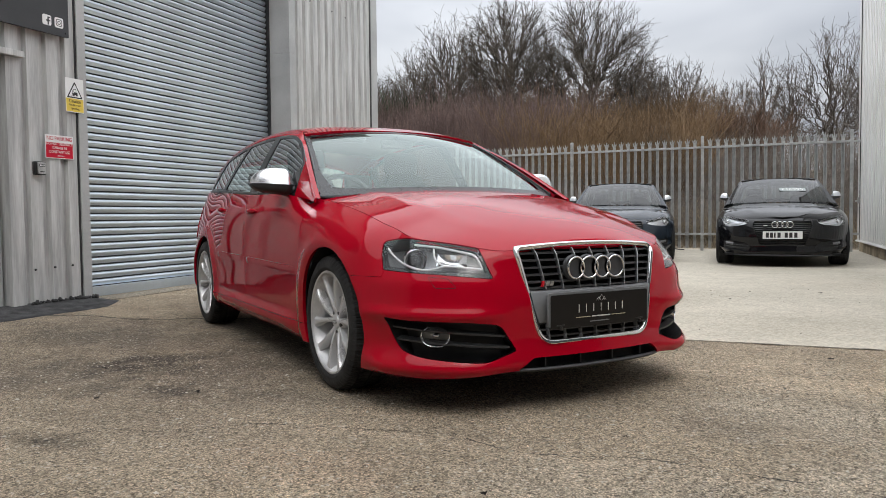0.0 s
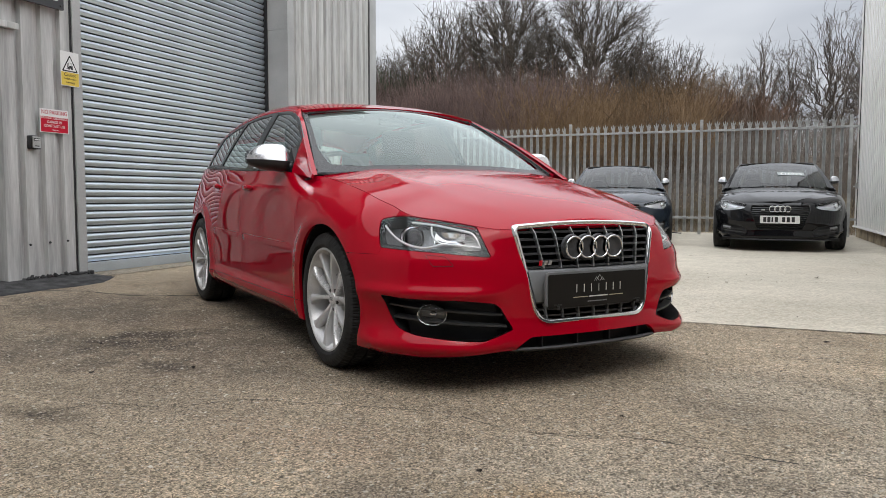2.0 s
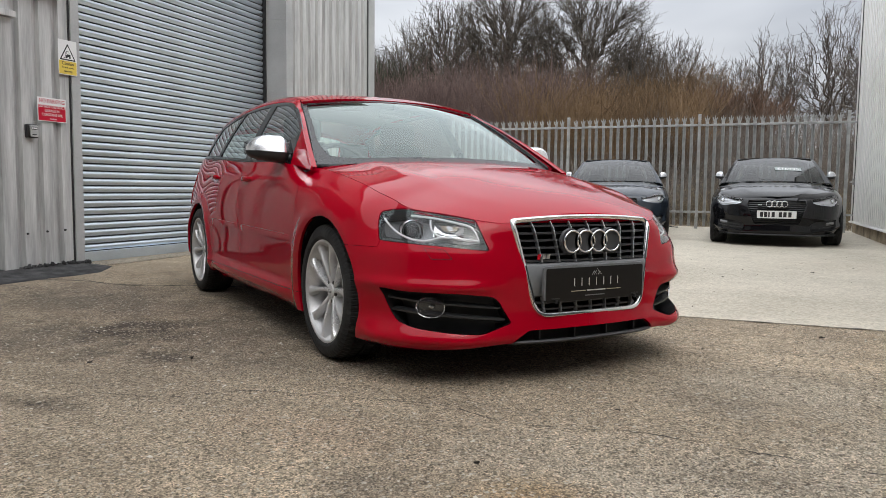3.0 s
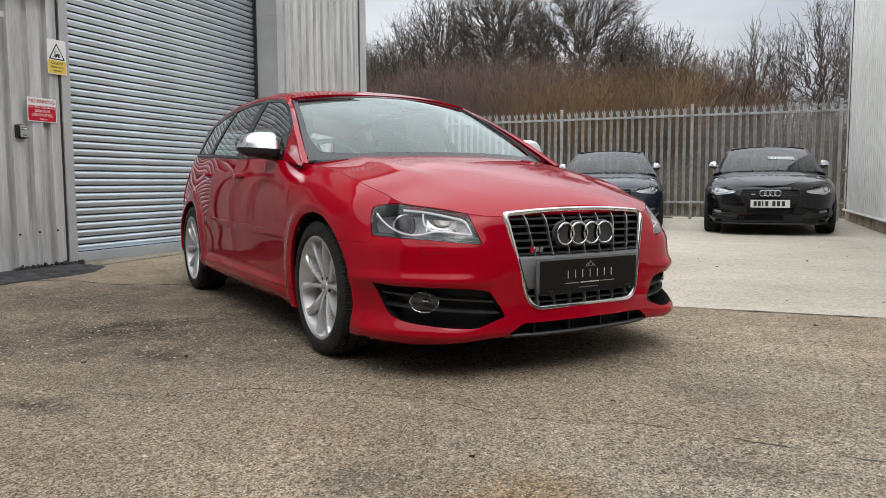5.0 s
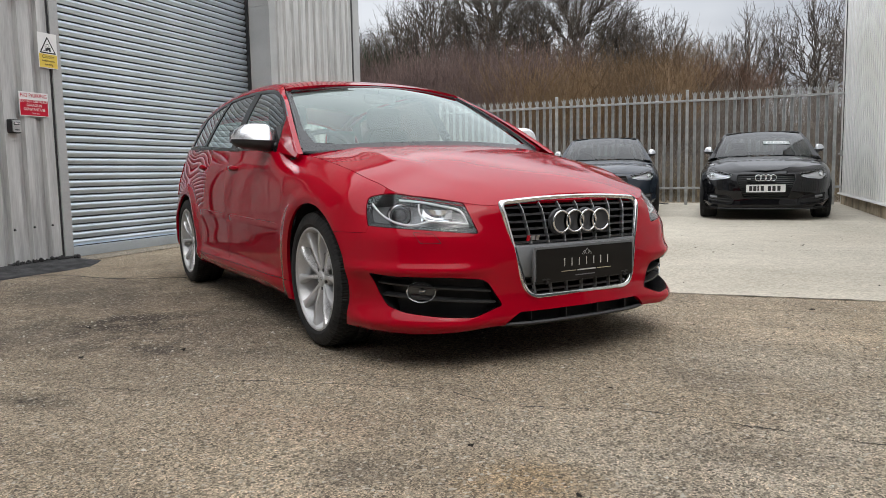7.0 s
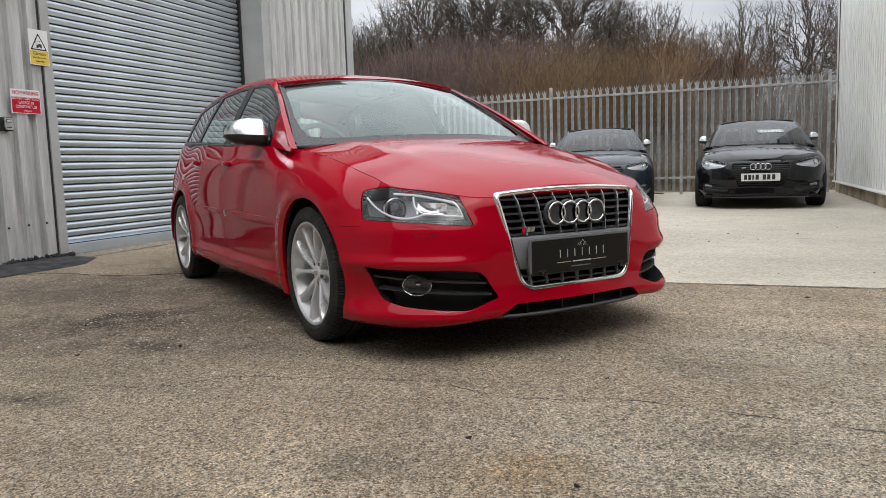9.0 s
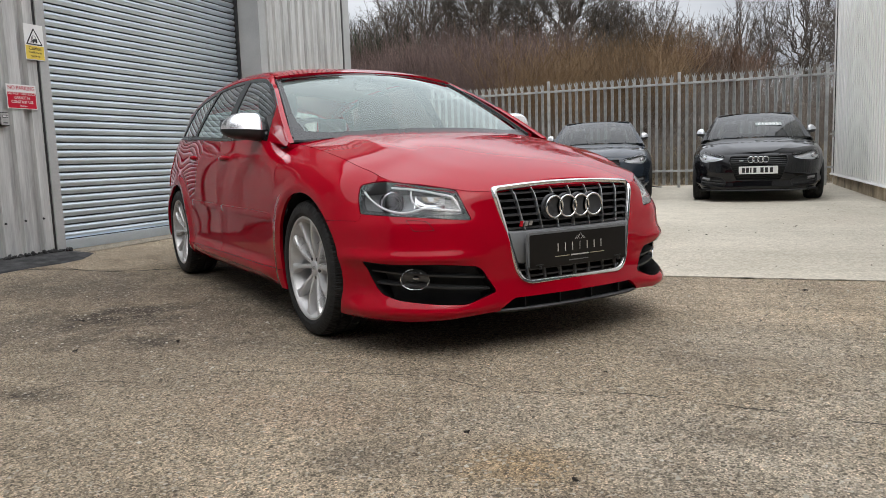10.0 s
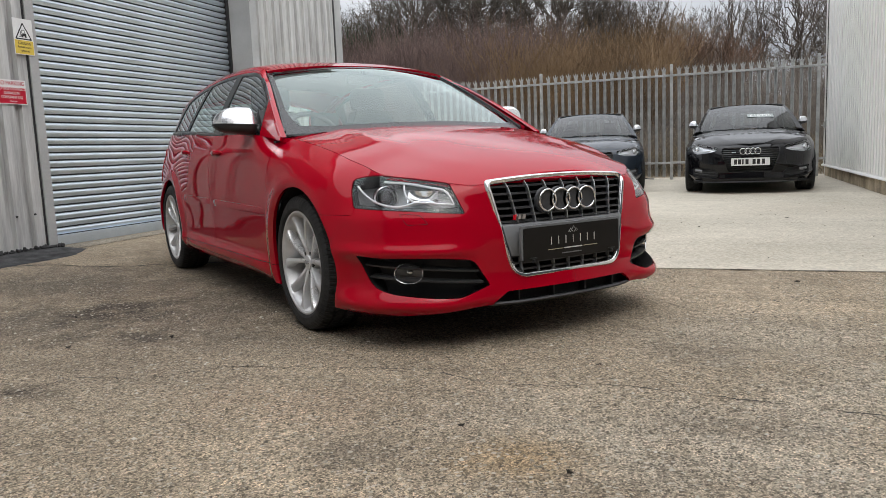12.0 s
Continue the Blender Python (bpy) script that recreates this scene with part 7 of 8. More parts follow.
def plate_part(name, w, h, cx, cy, z0, z1, mat, parent, label="", r=0.004):
    return part(name, prism(rounded([(cx - w / 2, cy - h / 2), (cx + w / 2, cy - h / 2), (cx + w / 2, cy + h / 2), (cx - w / 2, cy + h / 2)], r, 3), 2, z0, z1), mat, parent, label)


def words(parent, txt, size, cx, cy, mat, z=0.0045, squeeze=1.0):
    return text_ob("lettering", txt, size, mat, pose(cx, cy, z), parent, squeeze=squeeze)


# red and white parking sign
sg, w, h = wall_sign("parking_sign", "red and white no parking sign screwed to the cladding", "sign", 1.19, 1.49, 1.362, 1.574)
plate_part("board", w, h, 0, 0, 0.0, 0.003, M_SIGNWHITE, sg, "white sign board")
plate_part("red_field", w - 0.014, h * 0.655, 0, -h * 0.145, 0.003, 0.0036, M_SIGNRED, sg, "red printed field", 0.001)
words(sg, "NO PARKING", 0.052, 0, 0.074, M_SIGNRED, squeeze=0.86)
for i, t in enumerate(("DO NOT OBSTRUCT", "GARAGE IN", "CONSTANT USE")):
    words(sg, t, 0.0355, 0, 0.026 - 0.0365 * i, M_SIGNWHITE, squeeze=0.84)
words(sg, "Thank you", 0.019, 0.01, -0.081, M_SIGNWHITE, squeeze=0.9)
# fork-lift caution sign
sg, w, h = wall_sign("caution_sign", "white and yellow caution sign with a black warning triangle", "sign", 1.414, 1.615, 1.804, 2.118, 4.578)
plate_part("board", w, h, 0, 0, 0.0, 0.003, M_SIGNWHITE, sg, "white sign board")
plate_part("yellow_field", w - 0.01, h * 0.385, 0, -h * 0.29, 0.003, 0.0036, M_SIGNYELLOW, sg, "yellow printed field", 0.001)
part("warning_triangle", prism(rounded([(-0.088, -0.025), (0.088, -0.025), (0.0, 0.128)], 0.012, 4), 2, 0.003, 0.0036), M_BLACK, sg, "black triangle")
part("triangle_field", prism(rounded([(-0.069, -0.014), (0.069, -0.014), (0.0, 0.106)], 0.008, 4), 2, 0.0037, 0.0043), M_SIGNWHITE, sg, "white triangle field")
fk = bmesh.new()
add_box(fk, (-0.022, 0.006, 0.0044), (0.03, 0.022, 0.005))
add_box(fk, (-0.008, 0.02, 0.0044), (0.03, 0.03, 0.005))
add_box(fk, (-0.030, -0.004, 0.0044), (-0.025, 0.05, 0.005))
add_box(fk, (-0.048, -0.004, 0.0044), (-0.027, 0.0, 0.005))
add_box(fk, (-0.018, 0.054, 0.0044), (0.016, 0.058, 0.005))
add_box(fk, (-0.018, 0.028, 0.0044), (-0.014, 0.056, 0.005))
add_box(fk, (0.012, 0.028, 0.0044), (0.016, 0.056, 0.005))
for x in (-0.012, 0.022):
    bmesh.ops.create_cone(fk, cap_ends=True, segments=16, radius1=0.0095, radius2=0.0095, depth=0.0008, matrix=Matrix.Translation((x, 0.003, 0.0049)))
part("forklift_symbol", fk, M_BLACK, sg, "black fork-lift symbol")
words(sg, "Caution", 0.044, 0, -0.055, M_BLACK, squeeze=0.92)
words(sg, "Forklift trucks", 0.026, 0, -0.091, M_BLACK, squeeze=0.92)
words(sg, "operating", 0.026, 0, -0.122, M_BLACK, squeeze=0.92)
# key safe
ks = thing("key_safe", "small black and grey push-button key safe", "key safe", SITE @ pose(1.112, 4.598, 1.262, 90, 0, 0))
part("body", prism(rounded([(-0.05, -0.06), (0.05, -0.06), (0.05, 0.06), (-0.05, 0.06)], 0.014, 4), 2, 0.0, 0.045), M_BLACK, ks, "black case", True)
part("cover", prism(rounded([(-0.036, -0.05), (0.043, -0.05), (0.043, 0.052), (-0.036, 0.052)], 0.012, 4), 2, 0.045, 0.056), M_GALV, ks, "grey cover")
part("dial_window", prism(rounded([(-0.024, 0.012), (0.031, 0.012), (0.031, 0.036), (-0.024, 0.036)], 0.004, 3), 2, 0.056, 0.058), M_BLACK, ks, "black code window")
for i in range(4):
    part("code_wheel", box((-0.02 + 0.0125 * i, 0.017, 0.058), (-0.011 + 0.0125 * i, 0.031, 0.0595)), M_SIGNWHITE, ks)
part("print_bar", box((-0.018, -0.036, 0.056), (0.026, -0.028, 0.0568)), M_BLACK, ks)
# dark fascia sign above, with two rounded white marks
fs = thing("fascia_sign", "large dark fascia sign panel with two white icon tiles", "sign", SITE @ pose(-0.6, 4.56, 3.16, 90, 0, 0))
plate_part("panel", 4.07, 1.38, 0, 0, 0.0, 0.025, M_SIGNBLACK, fs, "dark sign panel", 0.004)
for x, nm in ((1.807, "a"), (1.932, "b")):
    plate_part("icon_tile", 0.092, 0.092, x, -0.575, 0.0255, 0.027, M_SIGNWHITE, fs, "white rounded icon tile", 0.02)
ic = bmesh.new()
add_box(ic, (1.812, -0.619, 0.0272), (1.826, -0.556, 0.0278))
add_box(ic, (1.797, -0.585, 0.0272), (1.842, -0.573, 0.0278))
add_box(ic, (1.812, -0.556, 0.0272), (1.842, -0.545, 0.0278))
part("icon_mark", ic, M_SIGNBLACK, fs)
for r0, r1 in ((0.032, 0.026), (0.017, 0.011)):
    ic = bmesh.new()
    a = [ic.verts.new((1.932 + r0 * math.copysign(abs(math.cos(q)) ** (0.5 if r0 > 0.02 else 1), math.cos(q)), -0.575 + r0 * math.copysign(abs(math.sin(q)) ** (0.5 if r0 > 0.02 else 1), math.sin(q)), 0.0276)) for q in np.linspace(0, 2 * math.pi, 33)[:-1]]
    c = [ic.verts.new((1.932 + r1 * math.copysign(abs(math.cos(q)) ** (0.5 if r0 > 0.02 else 1), math.cos(q)), -0.575 + r1 * math.copysign(abs(math.sin(q)) ** (0.5 if r0 > 0.02 else 1), math.sin(q)), 0.0276)) for q in np.linspace(0, 2 * math.pi, 33)[:-1]]
    for i in range(32):
        j = (i + 1) % 32
        ic.faces.new((a[i], a[j], c[j], c[i]))
    part("icon_mark", ic, M_SIGNBLACK, fs)
for x in (0.6, 1.35, 2.0):
    b = bmesh.new()
    bmesh.ops.create_uvsphere(b, u_segments=10, v_segments=6, radius=0.009, matrix=Matrix.Translation((x, -0.655, 0.026)))
    part("screw", b, M_BLACK, fs)
# cladding fixings
for u, z in ((1.06, 0.36), (1.26, 0.37), (1.45, 0.375), (5.62, 1.93), (6.02, 1.93), (6.42, 1.93), (6.62, 1.93), (7.02, 1.93), (5.62, 3.9), (6.22, 3.9), (6.62, 3.9)):
    b = bmesh.new()
    bmesh.ops.create_cone(b, cap_ends=True, segments=8, radius1=0.011, radius2=0.008, depth=0.012, matrix=Matrix.Translation((u, 4.594, z)) @ Matrix.Rotation(math.pi / 2, 4, "X"))
    o = mesh_ob("fixing_screw", b, M_BLACK)
    o.matrix_world = SITE
    tagged(o, "dark hexagonal fixing screw in the cladding", "screw", "cladding fixings")
# ---- bare trees, brush and dead grass behind the fence ----
def strokes(name, p0, p1, r0, r1, material, sides=3, parent=None, label=""):
    """Thin tapered stems, all in one mesh."""
    p0, p1 = np.asarray(p0, float), np.asarray(p1, float)
    r0, r1 = np.asarray(r0, float), np.asarray(r1, float)
    n = len(p0)
    d = p1 - p0
    d /= np.maximum(np.linalg.norm(d, axis=1, keepdims=True), 1e-9)
    ref = np.where(np.abs(d[:, 2:3]) < 0.9, np.array([[0, 0, 1.0]]), np.array([[1.0, 0, 0]]))
    a = np.cross(d, ref)
    a /= np.linalg.norm(a, axis=1, keepdims=True)
    b = np.cross(d, a)
    ang = 2 * np.pi * np.arange(sides) / sides
    off = np.cos(ang)[None, :, None] * a[:, None] + np.sin(ang)[None, :, None] * b[:, None]
    v = np.concatenate([p0[:, None] + off * r0[:, None, None], p1[:, None] + off * r1[:, None, None]], 1).reshape(-1, 3)
    base = (np.arange(n) * 2 * sides)[:, None, None]
    j = np.arange(sides)
    quad = np.stack([j, (j + 1) % sides, (j + 1) % sides + sides, j + sides], 1)[None]
    f = (base + quad).reshape(-1, 4)
    me = bpy.data.meshes.new(name)
    me.vertices.add(len(v))
    me.vertices.foreach_set("co", v.ravel())
    me.loops.add(f.size)
    me.loops.foreach_set("vertex_index", f.ravel())
    me.polygons.add(len(f))
    me.polygons.foreach_set("loop_start", np.arange(0, f.size, 4))
    me.update()
    me.validate()
    me.materials.append(material)
    ob = new(name, me)
    if parent:
        ob.parent = parent
    if label:
        ob["label"] = label
    return ob


def grow(seed, height, width, stems=1, fan=(7, 7, 6, 5), base=0.16, low=0.22, tilt=0.0):
    """Branch segments of a bare tree whose twigs fill a domed crown: limbs reach for ever smaller clusters of twig ends."""
    rg = np.random.RandomState(seed)
    seg = []

    def path(p, q, r0, r1, level, n=4, wob=0.1):
        d = q - p
        ln = np.linalg.norm(d)
        pts = [p + d * i / n + (rg.normal(0, wob * ln / n ** 0.5, 3) if 0 < i < n else 0) + np.array([0, 0, 0.05 * ln * math.sin(math.pi * i / n)]) for i in range(n + 1)]
        for i in range(n):
            seg.append((pts[i], pts[i + 1], r0 + (r1 - r0) * i / n, r0 + (r1 - r0) * (i + 1) / n, level))
        return pts

    def tips(n):
        out = []
        while len(out) < n:
            x, y, z = rg.uniform(-1, 1), rg.uniform(-1, 1), rg.rand()
            if x * x + y * y + z ** 2.6 < 1 and x * x + y * y + z * z > 0.24:
                out.append((x * width / 2 + tilt * z, y * width / 2, height * (low + (1 - low) * z * (0.92 + 0.16 * rg.rand()))))
        return np.array(out)

    def share(pts, k):
        c = pts[rg.permutation(len(pts))[:k]]
        for _ in range(4):
            lab = np.argmin(((pts[:, None] - c[None]) ** 2).sum(2), 1)
            c = np.array([pts[lab == i].mean(0) if (lab == i).any() else c[i] for i in range(k)])
        return [pts[lab == i] for i in range(k) if (lab == i).any()]
    cloud = tips(int(np.prod(fan)) // 2)
    for part_of in (share(cloud, stems) if stems > 1 else [cloud]):
        foot = np.array([rg.normal(0, 0.02 * height) * (stems > 1), rg.normal(0, 0.02 * height) * (stems > 1), -0.2])
        fork = np.array([foot[0], foot[1], height * base]) + (part_of.mean(0) - foot) * np.array([0.12, 0.12, 0.0])
        rt = 0.022 * height / stems ** 0.5
        path(foot, fork, rt, rt * 0.8, 0)

        def spread_out(o, pts, level, r):
            if level >= 3 or len(pts) <= 3:
                for q in pts:
                    e = path(o, q, r * 0.5, 0.008, 3, 4, 0.08)
                    for _ in range(fan[3]):
                        s0 = e[rg.randint(1, 5)]
                        dd = (q - o) / (np.linalg.norm(q - o) + 1e-9) + rg.normal(0, 0.7, 3) + np.array([0, 0, 0.1])
                        dd /= np.linalg.norm(dd)
                        ln = (0.3 + 0.5 * rg.rand()) * height / 10
                        m1 = s0 + dd * ln * 0.5
                        seg.append((s0, m1, 0.008, 0.007, 4))
                        seg.append((m1, m1 + (dd + rg.normal(0, 0.2, 3)) * ln * 0.5, 0.007, 0.004, 4))
                return
            for g in share(pts, min(fan[level], len(pts))):
                c = g.mean(0)
                k = (0.42, 0.5, 0.55)[level]
                node = o + (c - o) * k
                node[2] += 0.015 * height * (1 - level / 3)
                path(o, node, r * 0.62, r * 0.42, level + 1, 6, 0.15)
                spread_out(node, g, level + 1, r * 0.5)
        spread_out(fork, part_of, 0, rt)
    return seg


def tree(seed, height, width, label, twig, twig_r=0.011, **kw):
    seg = grow(seed, height, width, **kw)
    ob = thing("bare_tree", label, "tree", group="trees behind the fence")
    big = [s for s in seg if s[4] <= 1]
    fine = [s for s in seg if s[4] > 1]
    strokes("trunk", [s[0] for s in big], [s[1] for s in big], [s[2] for s in big], [s[3] for s in big], M_BARK, 7, ob, "dark bark trunk and limbs")
    strokes("crown", [s[0] for s in fine], [s[1] for s in fine], [max(s[2], twig_r) for s in fine], [max(s[3], twig_r * 0.7) for s in fine], twig, 3, ob, "crown of bare twigs")
    return ob


def bank_z(u):
    return float(np.interp(u, us, zs))


def stand(ob, u, w, turn=0.0, sc=1.0):
    ob.matrix_world = SITE @ pose(u, w, bank_z(u) - 0.1, 0, 0, turn) @ Matrix.Diagonal((sc, sc, sc, 1))


oak_a = tree(11, 9.9, 6.9, "tall bare oak with a wide domed crown", M_OAKTWIG, 0.0068, fan=(8, 7, 8, 6), low=0.2, base=0.2)
stand(oak_a, 37, 11.6, 0, 1.06)
oak_b = tree(23, 9.7, 9.0, "tall bare oak with a wide domed crown", M_OAKTWIG, 0.0068, fan=(9, 7, 8, 6), low=0.18, base=0.18)
stand(oak_b, 38, 7.3, 0, 1.06)
mid_a = tree(31, 8.6, 5.6, "bare tree with a rounded crown of upswept branches", M_OAKTWIG, 0.0068, fan=(7, 7, 6, 5), low=0.2)
stand(mid_a, 37, 15.2, 0, 1.1)
small_a = tree(47, 5.6, 4.2, "small bare tree with fine twigs", M_TWIG, 0.0066, stems=3, fan=(5, 5, 6, 6), base=0.1)
stand(small_a, 36, 17.6, 0, 1.15)
thin_a = tree(53, 7.2, 2.6, "spindly bare tree with thin grey stems", M_TWIG, 0.0058, stems=2, fan=(4, 5, 4, 4), base=0.2, low=0.24)
stand(thin_a, 35, -1.9, 0, 0.86)
gnarled = tree(61, 6.9, 4.4, "bare tree with dark crooked limbs", M_TWIG, 0.0064, stems=2, fan=(5, 5, 5, 5), base=0.14, low=0.2)
stand(gnarled, 35, -4.7)
for src, u, w, turn, sc in ((small_a, 37, 4.2, 60, 1.15), (small_a, 37, 2.6, 140, 1.12), (small_a, 34, 0.8, 200, 0.8), (small_a, 34, -0.6, 80, 0.8), (thin_a, 36, -2.9, 210, 0.84), (gnarled, 36, -6.9, 130, 1.1), (small_a, 39, 19.0, 30, 1.1), (oak_a, 47, 15.2, 120, 0.8), (mid_a, 44, 23.5, 200, 0.9), (mid_a, 41, 5.0, 250, 0.78), (mid_a, 38, 17.7, 40, 0.95)):
    c = copy_thing(src, Matrix.Identity(4))
    stand(c, u, w, turn, sc)


def thicket(name, seed, count, u0, u1, w0, w1, h0, h1, material, label, r=0.009, kids=5, lean=0.16):
    """Upright brush stems with side twigs."""
    rg = np.random.RandomState(seed)
    u = u0 + (u1 - u0) * rg.rand(count)
    w = w0 + (w1 - w0) * rg.rand(count)
    clump = 0.75 + 0.35 * np.array([noise.noise((a * 0.35, b * 0.35, seed)) for a, b in zip(u, w)])
    h = (h0 + (h1 - h0) * rg.rand(count)) * clump
    z = np.interp(u, us, zs) - 0.05
    p0 = np.stack([u, w, z], 1)
    d = np.stack([rg.normal(0, lean, count), rg.normal(0, lean, count), np.ones(count)], 1)
    d /= np.linalg.norm(d, axis=1, keepdims=True)
    bend = np.stack([rg.normal(0, lean, count), rg.normal(0, lean, count), np.zeros(count)], 1)
    pm = p0 + d * (h * 0.55)[:, None]
    p1 = p0 + (d + bend) * h[:, None]
    a, b, ra, rb = [p0, pm], [pm, p1], [np.full(count, r * 1.3), np.full(count, r)], [np.full(count, r), np.full(count, r * 0.5)]
    for k in range(kids):
        t = 0.3 + 0.65 * rg.rand(count)
        o = np.where((t < 0.55)[:, None], p0 + (pm - p0) * (t / 0.55)[:, None], pm + (p1 - pm) * ((t - 0.55) / 0.45)[:, None])
        dd = d + rg.normal(0, 0.42, (count, 3)) + np.array([0, 0, 0.15])
        dd /= np.linalg.norm(dd, axis=1, keepdims=True)
        a.append(o)
        b.append(o + dd * (h * (0.18 + 0.25 * rg.rand(count)))[:, None])
        ra.append(np.full(count, r * 0.75))
        rb.append(np.full(count, r * 0.4))
    ob = strokes(name, np.concatenate(a), np.concatenate(b), np.concatenate(ra), np.concatenate(rb), material)
    ob.matrix_world = SITE
    return tagged(ob, label, "brush", kind="stuff")


thicket("brush", 3, 12500, 17, 31, 4.6, 19, 2.2, 4.4, M_BRUSH, "dense reddish-purple leafless brush on the bank", 0.0068, 6, 0.13)
thicket("brush", 4, 3000, 17, 29, 0.4, 5.2, 2.0, 3.9, M_BRUSHGOLD, "dense golden-brown leafless brush on the bank", 0.0075, 7, 0.24)
thicket("brush", 5, 1100, 16, 30, -7.5, 0.6, 1.2, 2.5, M_SCRUB, "thin grey leafless brush on the bank", 0.007)
thicket("brush", 6, 2600, 14.6, 20, -7, 14, 1.2, 2.4, M_SCRUB, "grey-brown tangled undergrowth behind the fence", 0.008, 6, 0.3)
thicket("brush", 7, 900, 27, 33, -2.0, 0.4, 1.8, 3.4, M_RUSSET, "russet beech scrub holding dead leaves", 0.011, 6, 0.25)
thicket("brush", 8, 900, 33, 36, 15.8, 19.8, 3.6, 5.8, M_IVY, "dark evergreen ivy scrub", 0.03, 7, 0.35)
thicket("dead_grass", 9, 6500, 14.2, 18.5, -6, 12, 0.3, 1.25, M_STRAW, "dead straw-coloured grass behind the fence", 0.006, 3, 0.4)
# ---- cracks, joint, loose stones and litter on the yard ----
def crack(name, pts, width, label, seed, z=0.0016, gaps=1.0):
    """A wandering dark crack: a thin sunk-looking ribbon of dirt with ragged edges."""
    p = np.array(pts, float)
    t = np.concatenate([[0], np.cumsum(np.hypot(*np.diff(p, axis=0).T))])
    fu, fw = spline(t, p[:, 0]), spline(t, p[:, 1])
    n = int(t[-1] / 0.009)
    bm = bmesh.new()
    prev = None
    for i in range(n + 1):
        q = t[-1] * i / n
        u, w = float(fu(q)), float(fw(q))
        du, dw = float(fu(q + 0.01) - fu(q - 0.01)), float(fw(q + 0.01) - fw(q - 0.01))
        ln = math.hypot(du, dw)
        nu, nw = -dw / ln, du / ln
        j = 0.012 * noise.noise((q * 9, seed, 0)) + 0.012 * noise.noise((q * 27, seed, 3)) + 0.009 * noise.noise((q * 75, seed, 8))
        h = max(0.0004, width * (0.55 + 0.9 * noise.noise((q * 6, seed, 5)) + 0.4 * noise.noise((q * 40, seed, 9))))
        row = [bm.verts.new((u + nu * (j + s * h), w + nw * (j + s * h), z)) for s in (-1, 1)]
        if prev and noise.noise((q * 4.5, seed, 17)) + 0.5 * noise.noise((q * 21, seed, 19)) > -gaps:
            bm.faces.new((prev[0], prev[1], row[1], row[0]))
        prev = row
    return at_site(mesh_ob(name, bm, M_CRACK), label, kind="structure", category="crack")


crack("crack_1", [(-1.8, 1.11), (-1.71, 1.06), (-1.57, 1.02), (-1.51, 0.8), (-1.44, 0.67), (-1.28, 0.49), (-1.24, 0.28), (-1.2, 0.09), (-1.17, -0.11), (-1.17, -0.33), (-1.24, -0.49), (-1.24, -0.71), (-1.18, -0.95), (-1.19, -1.11), (-1.22, -1.3), (-1.25, -1.5), (-1.28, -1.71), (-1.27, -2.6)], 0.0042, "long wandering crack across the worn concrete", 1, gaps=0.42)
crack("crack_2", [(0.3, 4.6), (0.73, 4.27), (0.85, 4.04), (0.91, 3.79), (0.87, 3.44), (0.91, 3.09), (1.03, 2.86), (1.2, 2.3)], 0.021, "dirt-filled crack along the shed", 2, 0.003)
crack("crack_3", [(0.02, -1.42), (0.34, -1.54), (0.44, -1.77), (0.31, -1.92), (0.2, -2.5)], 0.004, "short crack in the worn concrete", 3, gaps=0.3)
crack("crack_5", [(-1.04, 1.21), (-0.76, 1.22), (-0.3, 1.27), (0.26, 1.27)], 0.003, "fine crack beside the car in the worn concrete", 8, gaps=0.25)
crack("crack_6", [(-0.78, 1.5), (-0.35, 1.47), (0.05, 1.42), (0.4, 1.45)], 0.0025, "fine crack beside the car in the worn concrete", 9, gaps=0.2)
crack("joint_1", [(1.238, -1.3), (1.238, -1.9), (1.238, -2.6), (1.238, -3.25)], 0.011, "dark open joint along the pale slab", 4, 0.007)
crack("joint_2", [(1.24, -0.2), (1.24, -0.7), (1.24, -1.3)], 0.004, "dark joint along the pale slab", 5, 0.007)
crack("crack_4", [(3.6, -0.2), (3.9, -1.1), (4.0, -2.0), (4.3, -3.0)], 0.004, "fine crack in the pale slab", 6, 0.0075)
crack("joint_3", [(6.9, 0.5), (6.9, -1.2), (6.9, -3.2)], 0.006, "joint between the pale slabs", 7, 0.0075)


def scatter(name, seed, count, u0, u1, w0, w1, r0, r1, material, label, z=0.0):
    """Loose stones lying half sunk, as one sheet of small rough octahedra."""
    rg = np.random.RandomState(seed)
    c = np.stack([u0 + (u1 - u0) * rg.rand(count), w0 + (w1 - w0) * rg.rand(count), np.zeros(count)], 1)
    r = r0 + (r1 - r0) * rg.rand(count) ** 3
    base = np.array([(1, 0, 0), (-1, 0, 0), (0, 1, 0), (0, -1, 0), (0, 0, 1), (0, 0, -1)], float)
    v = base[None] * (1 + 0.35 * rg.normal(0, 1, (count, 6, 1))).clip(0.5, 1.6) * r[:, None, None]
    a = rg.rand(count) * 6.28
    x, y = v[..., 0].copy(), v[..., 1].copy()
    v[..., 0], v[..., 1] = x * np.cos(a)[:, None] - y * np.sin(a)[:, None], x * np.sin(a)[:, None] + y * np.cos(a)[:, None]
    v[..., 2] *= 0.6
    v = v + c[:, None]
    v[..., 2] += z + r[:, None] * 0.12
    f = np.array([(0, 2, 4), (2, 1, 4), (1, 3, 4), (3, 0, 4), (2, 0, 5), (1, 2, 5), (3, 1, 5), (0, 3, 5)])
    faces = (f[None] + (np.arange(count) * 6)[:, None, None]).reshape(-1, 3)
    me = bpy.data.meshes.new(name)
    me.from_pydata(v.reshape(-1, 3).tolist(), [], faces.tolist())
    me.materials.append(material)
    ob = new(name, me)
    ob.matrix_world = SITE
    return tagged(ob, label, "gravel", kind="stuff")


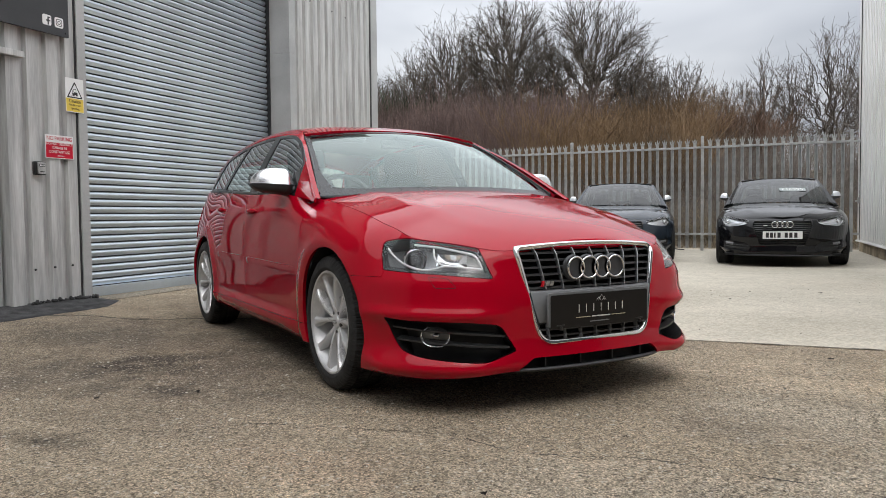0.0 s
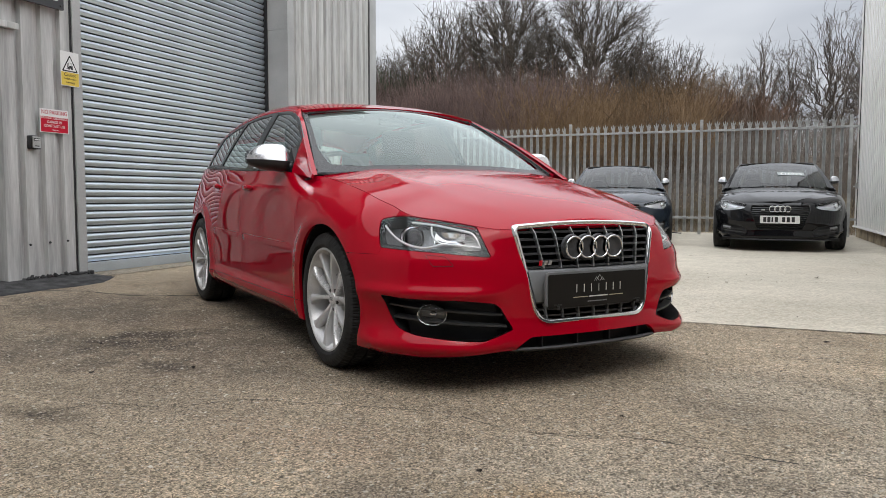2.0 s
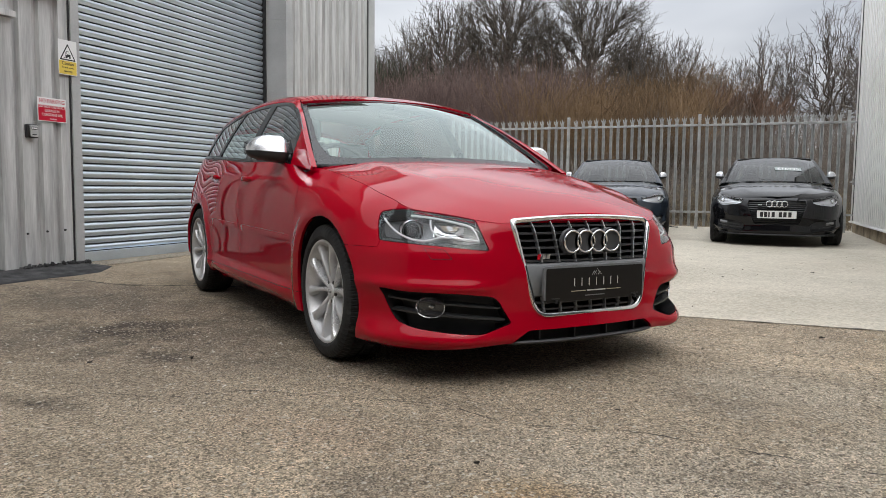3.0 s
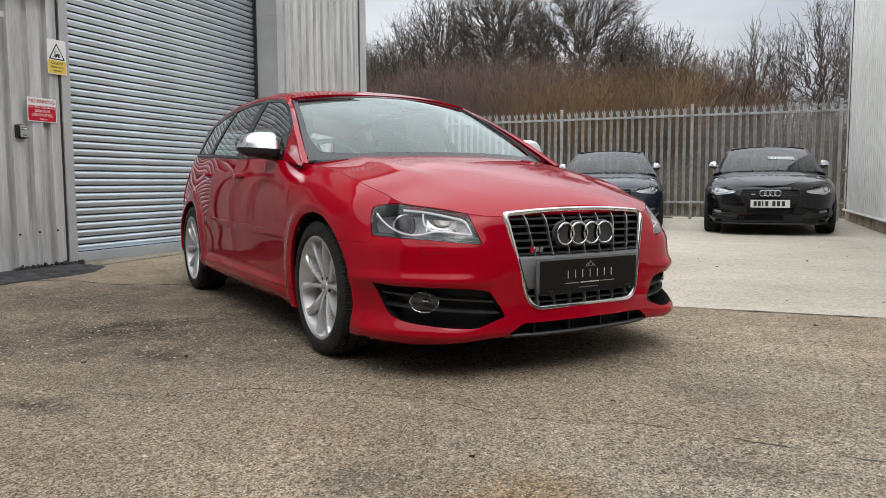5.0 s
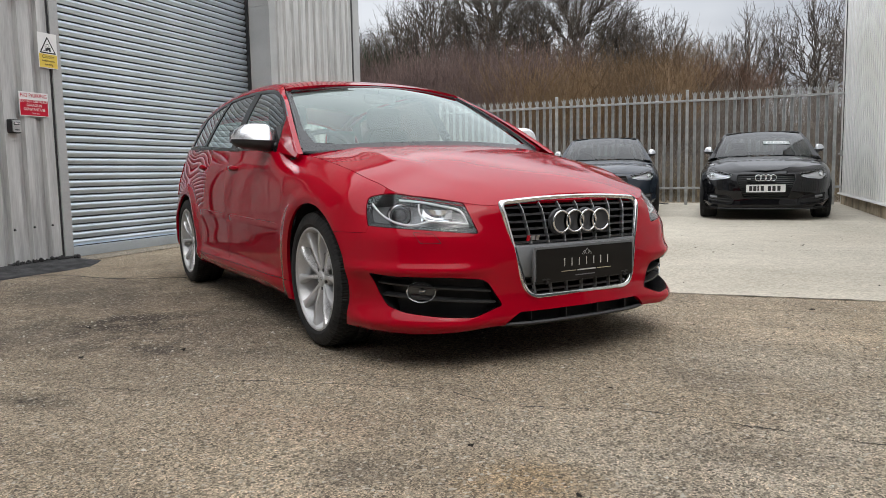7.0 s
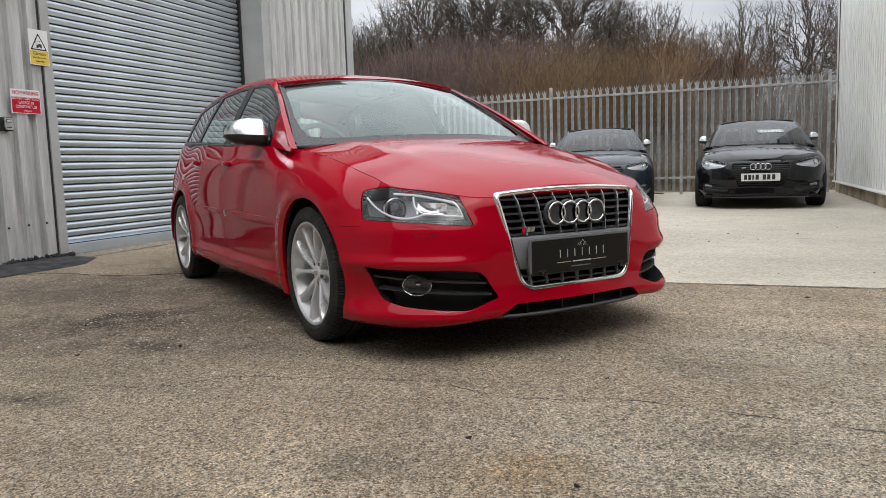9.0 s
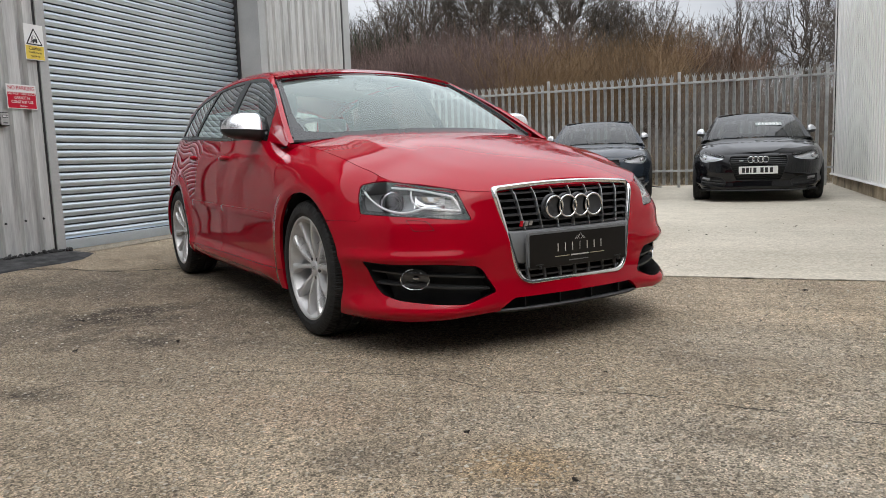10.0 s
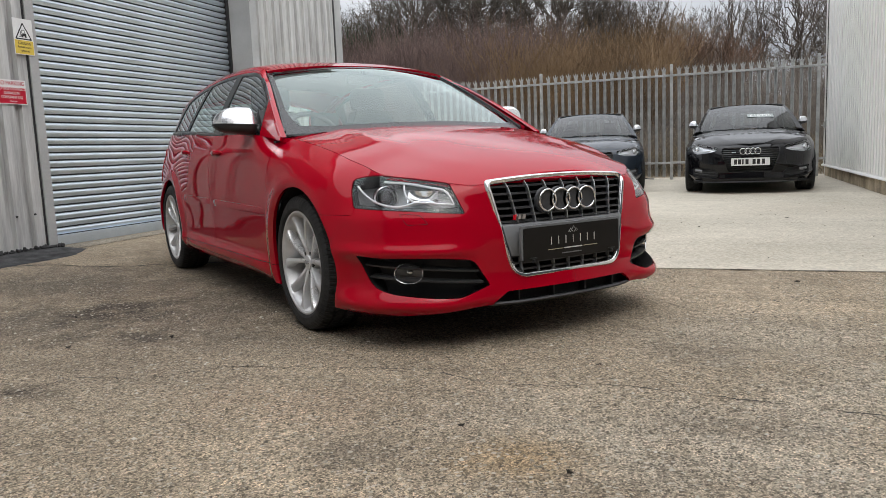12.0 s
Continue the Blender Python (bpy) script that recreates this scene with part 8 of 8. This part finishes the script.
def island_mat(name, a, c):
    m = surface(name, a, 0.85, vary=0.1, bump=0)
    n, k = m.node_tree.nodes, m.node_tree.links
    g, x = n.new("ShaderNodeNewGeometry"), n.new("ShaderNodeMix")
    x.data_type = "RGBA"
    x.inputs["A"].default_value, x.inputs["B"].default_value = (*a, 1), (*c, 1)
    k.new(g.outputs["Random Per Island"], x.inputs["Factor"])
    k.new(x.outputs["Result"], n["Principled BSDF"].inputs["Base Color"])
    return m


M_STONES = island_mat("loose_stones", (0.11, 0.088, 0.064), (0.38, 0.325, 0.245))
M_PALESTONE = island_mat("pale_chips", (0.36, 0.32, 0.25), (0.68, 0.64, 0.55))
M_LITTER = surface("dead_leaf_litter", (0.03, 0.024, 0.018), 0.9, vary=0.3, bump=0)
scatter("stones", 1, 26000, -2.6, 0.0, -2.3, 1.8, 0.0016, 0.0068, M_STONES, "small loose stones on the worn concrete")
scatter("stones", 2, 9000, -1.5, 1.2, -2.4, 4.2, 0.002, 0.008, M_STONES, "loose grit on the worn concrete")
scatter("stones", 3, 1900, -2.5, 1.0, -2.3, 2.6, 0.002, 0.0085, M_PALESTONE, "pale stone chips on the worn concrete")
scatter("stones", 4, 130, 1.3, 8.0, -3.0, 0.6, 0.003, 0.009, M_LITTER, "dark grit on the pale slab", 0.006)
rnd = random.Random(12)
for u, w, s in ((-1.21, 1.4, 0.032), (-0.95, 1.06, 0.02), (-1.67, -0.58, 0.014), (0.85, -1.68, 0.022), (-0.98, -0.87, 0.014), (-1.9, -0.94, 0.015), (3.6, -1.1, 0.03), (4.4, -1.9, 0.035), (-0.2, 2.3, 0.02), (-0.7, 1.9, 0.022)):
    b = bmesh.new()
    ctr = b.verts.new((0, 0, 0.012))
    ringv = []
    for i in range(9):
        a = 2 * math.pi * i / 9
        r = s * (0.35 + 0.4 * rnd.random())
        ringv.append(b.verts.new((r * math.cos(a) * 1.5, r * math.sin(a) * 0.7, 0.003 + 0.012 * rnd.random())))
    for i in range(9):
        b.faces.new((ctr, ringv[i], ringv[(i + 1) % 9]))
    bmesh.ops.solidify(b, geom=b.faces[:], thickness=0.0015)
    o = mesh_ob("dead_leaf", b, M_LITTER)
    o.matrix_world = SITE @ pose(u, w, 0.001 if u < 1.2 else 0.008, 0, 0, rnd.random() * 360)
    tagged(o, "curled dark dead leaf lying on the ground", "leaf", "dead leaves on the yard")
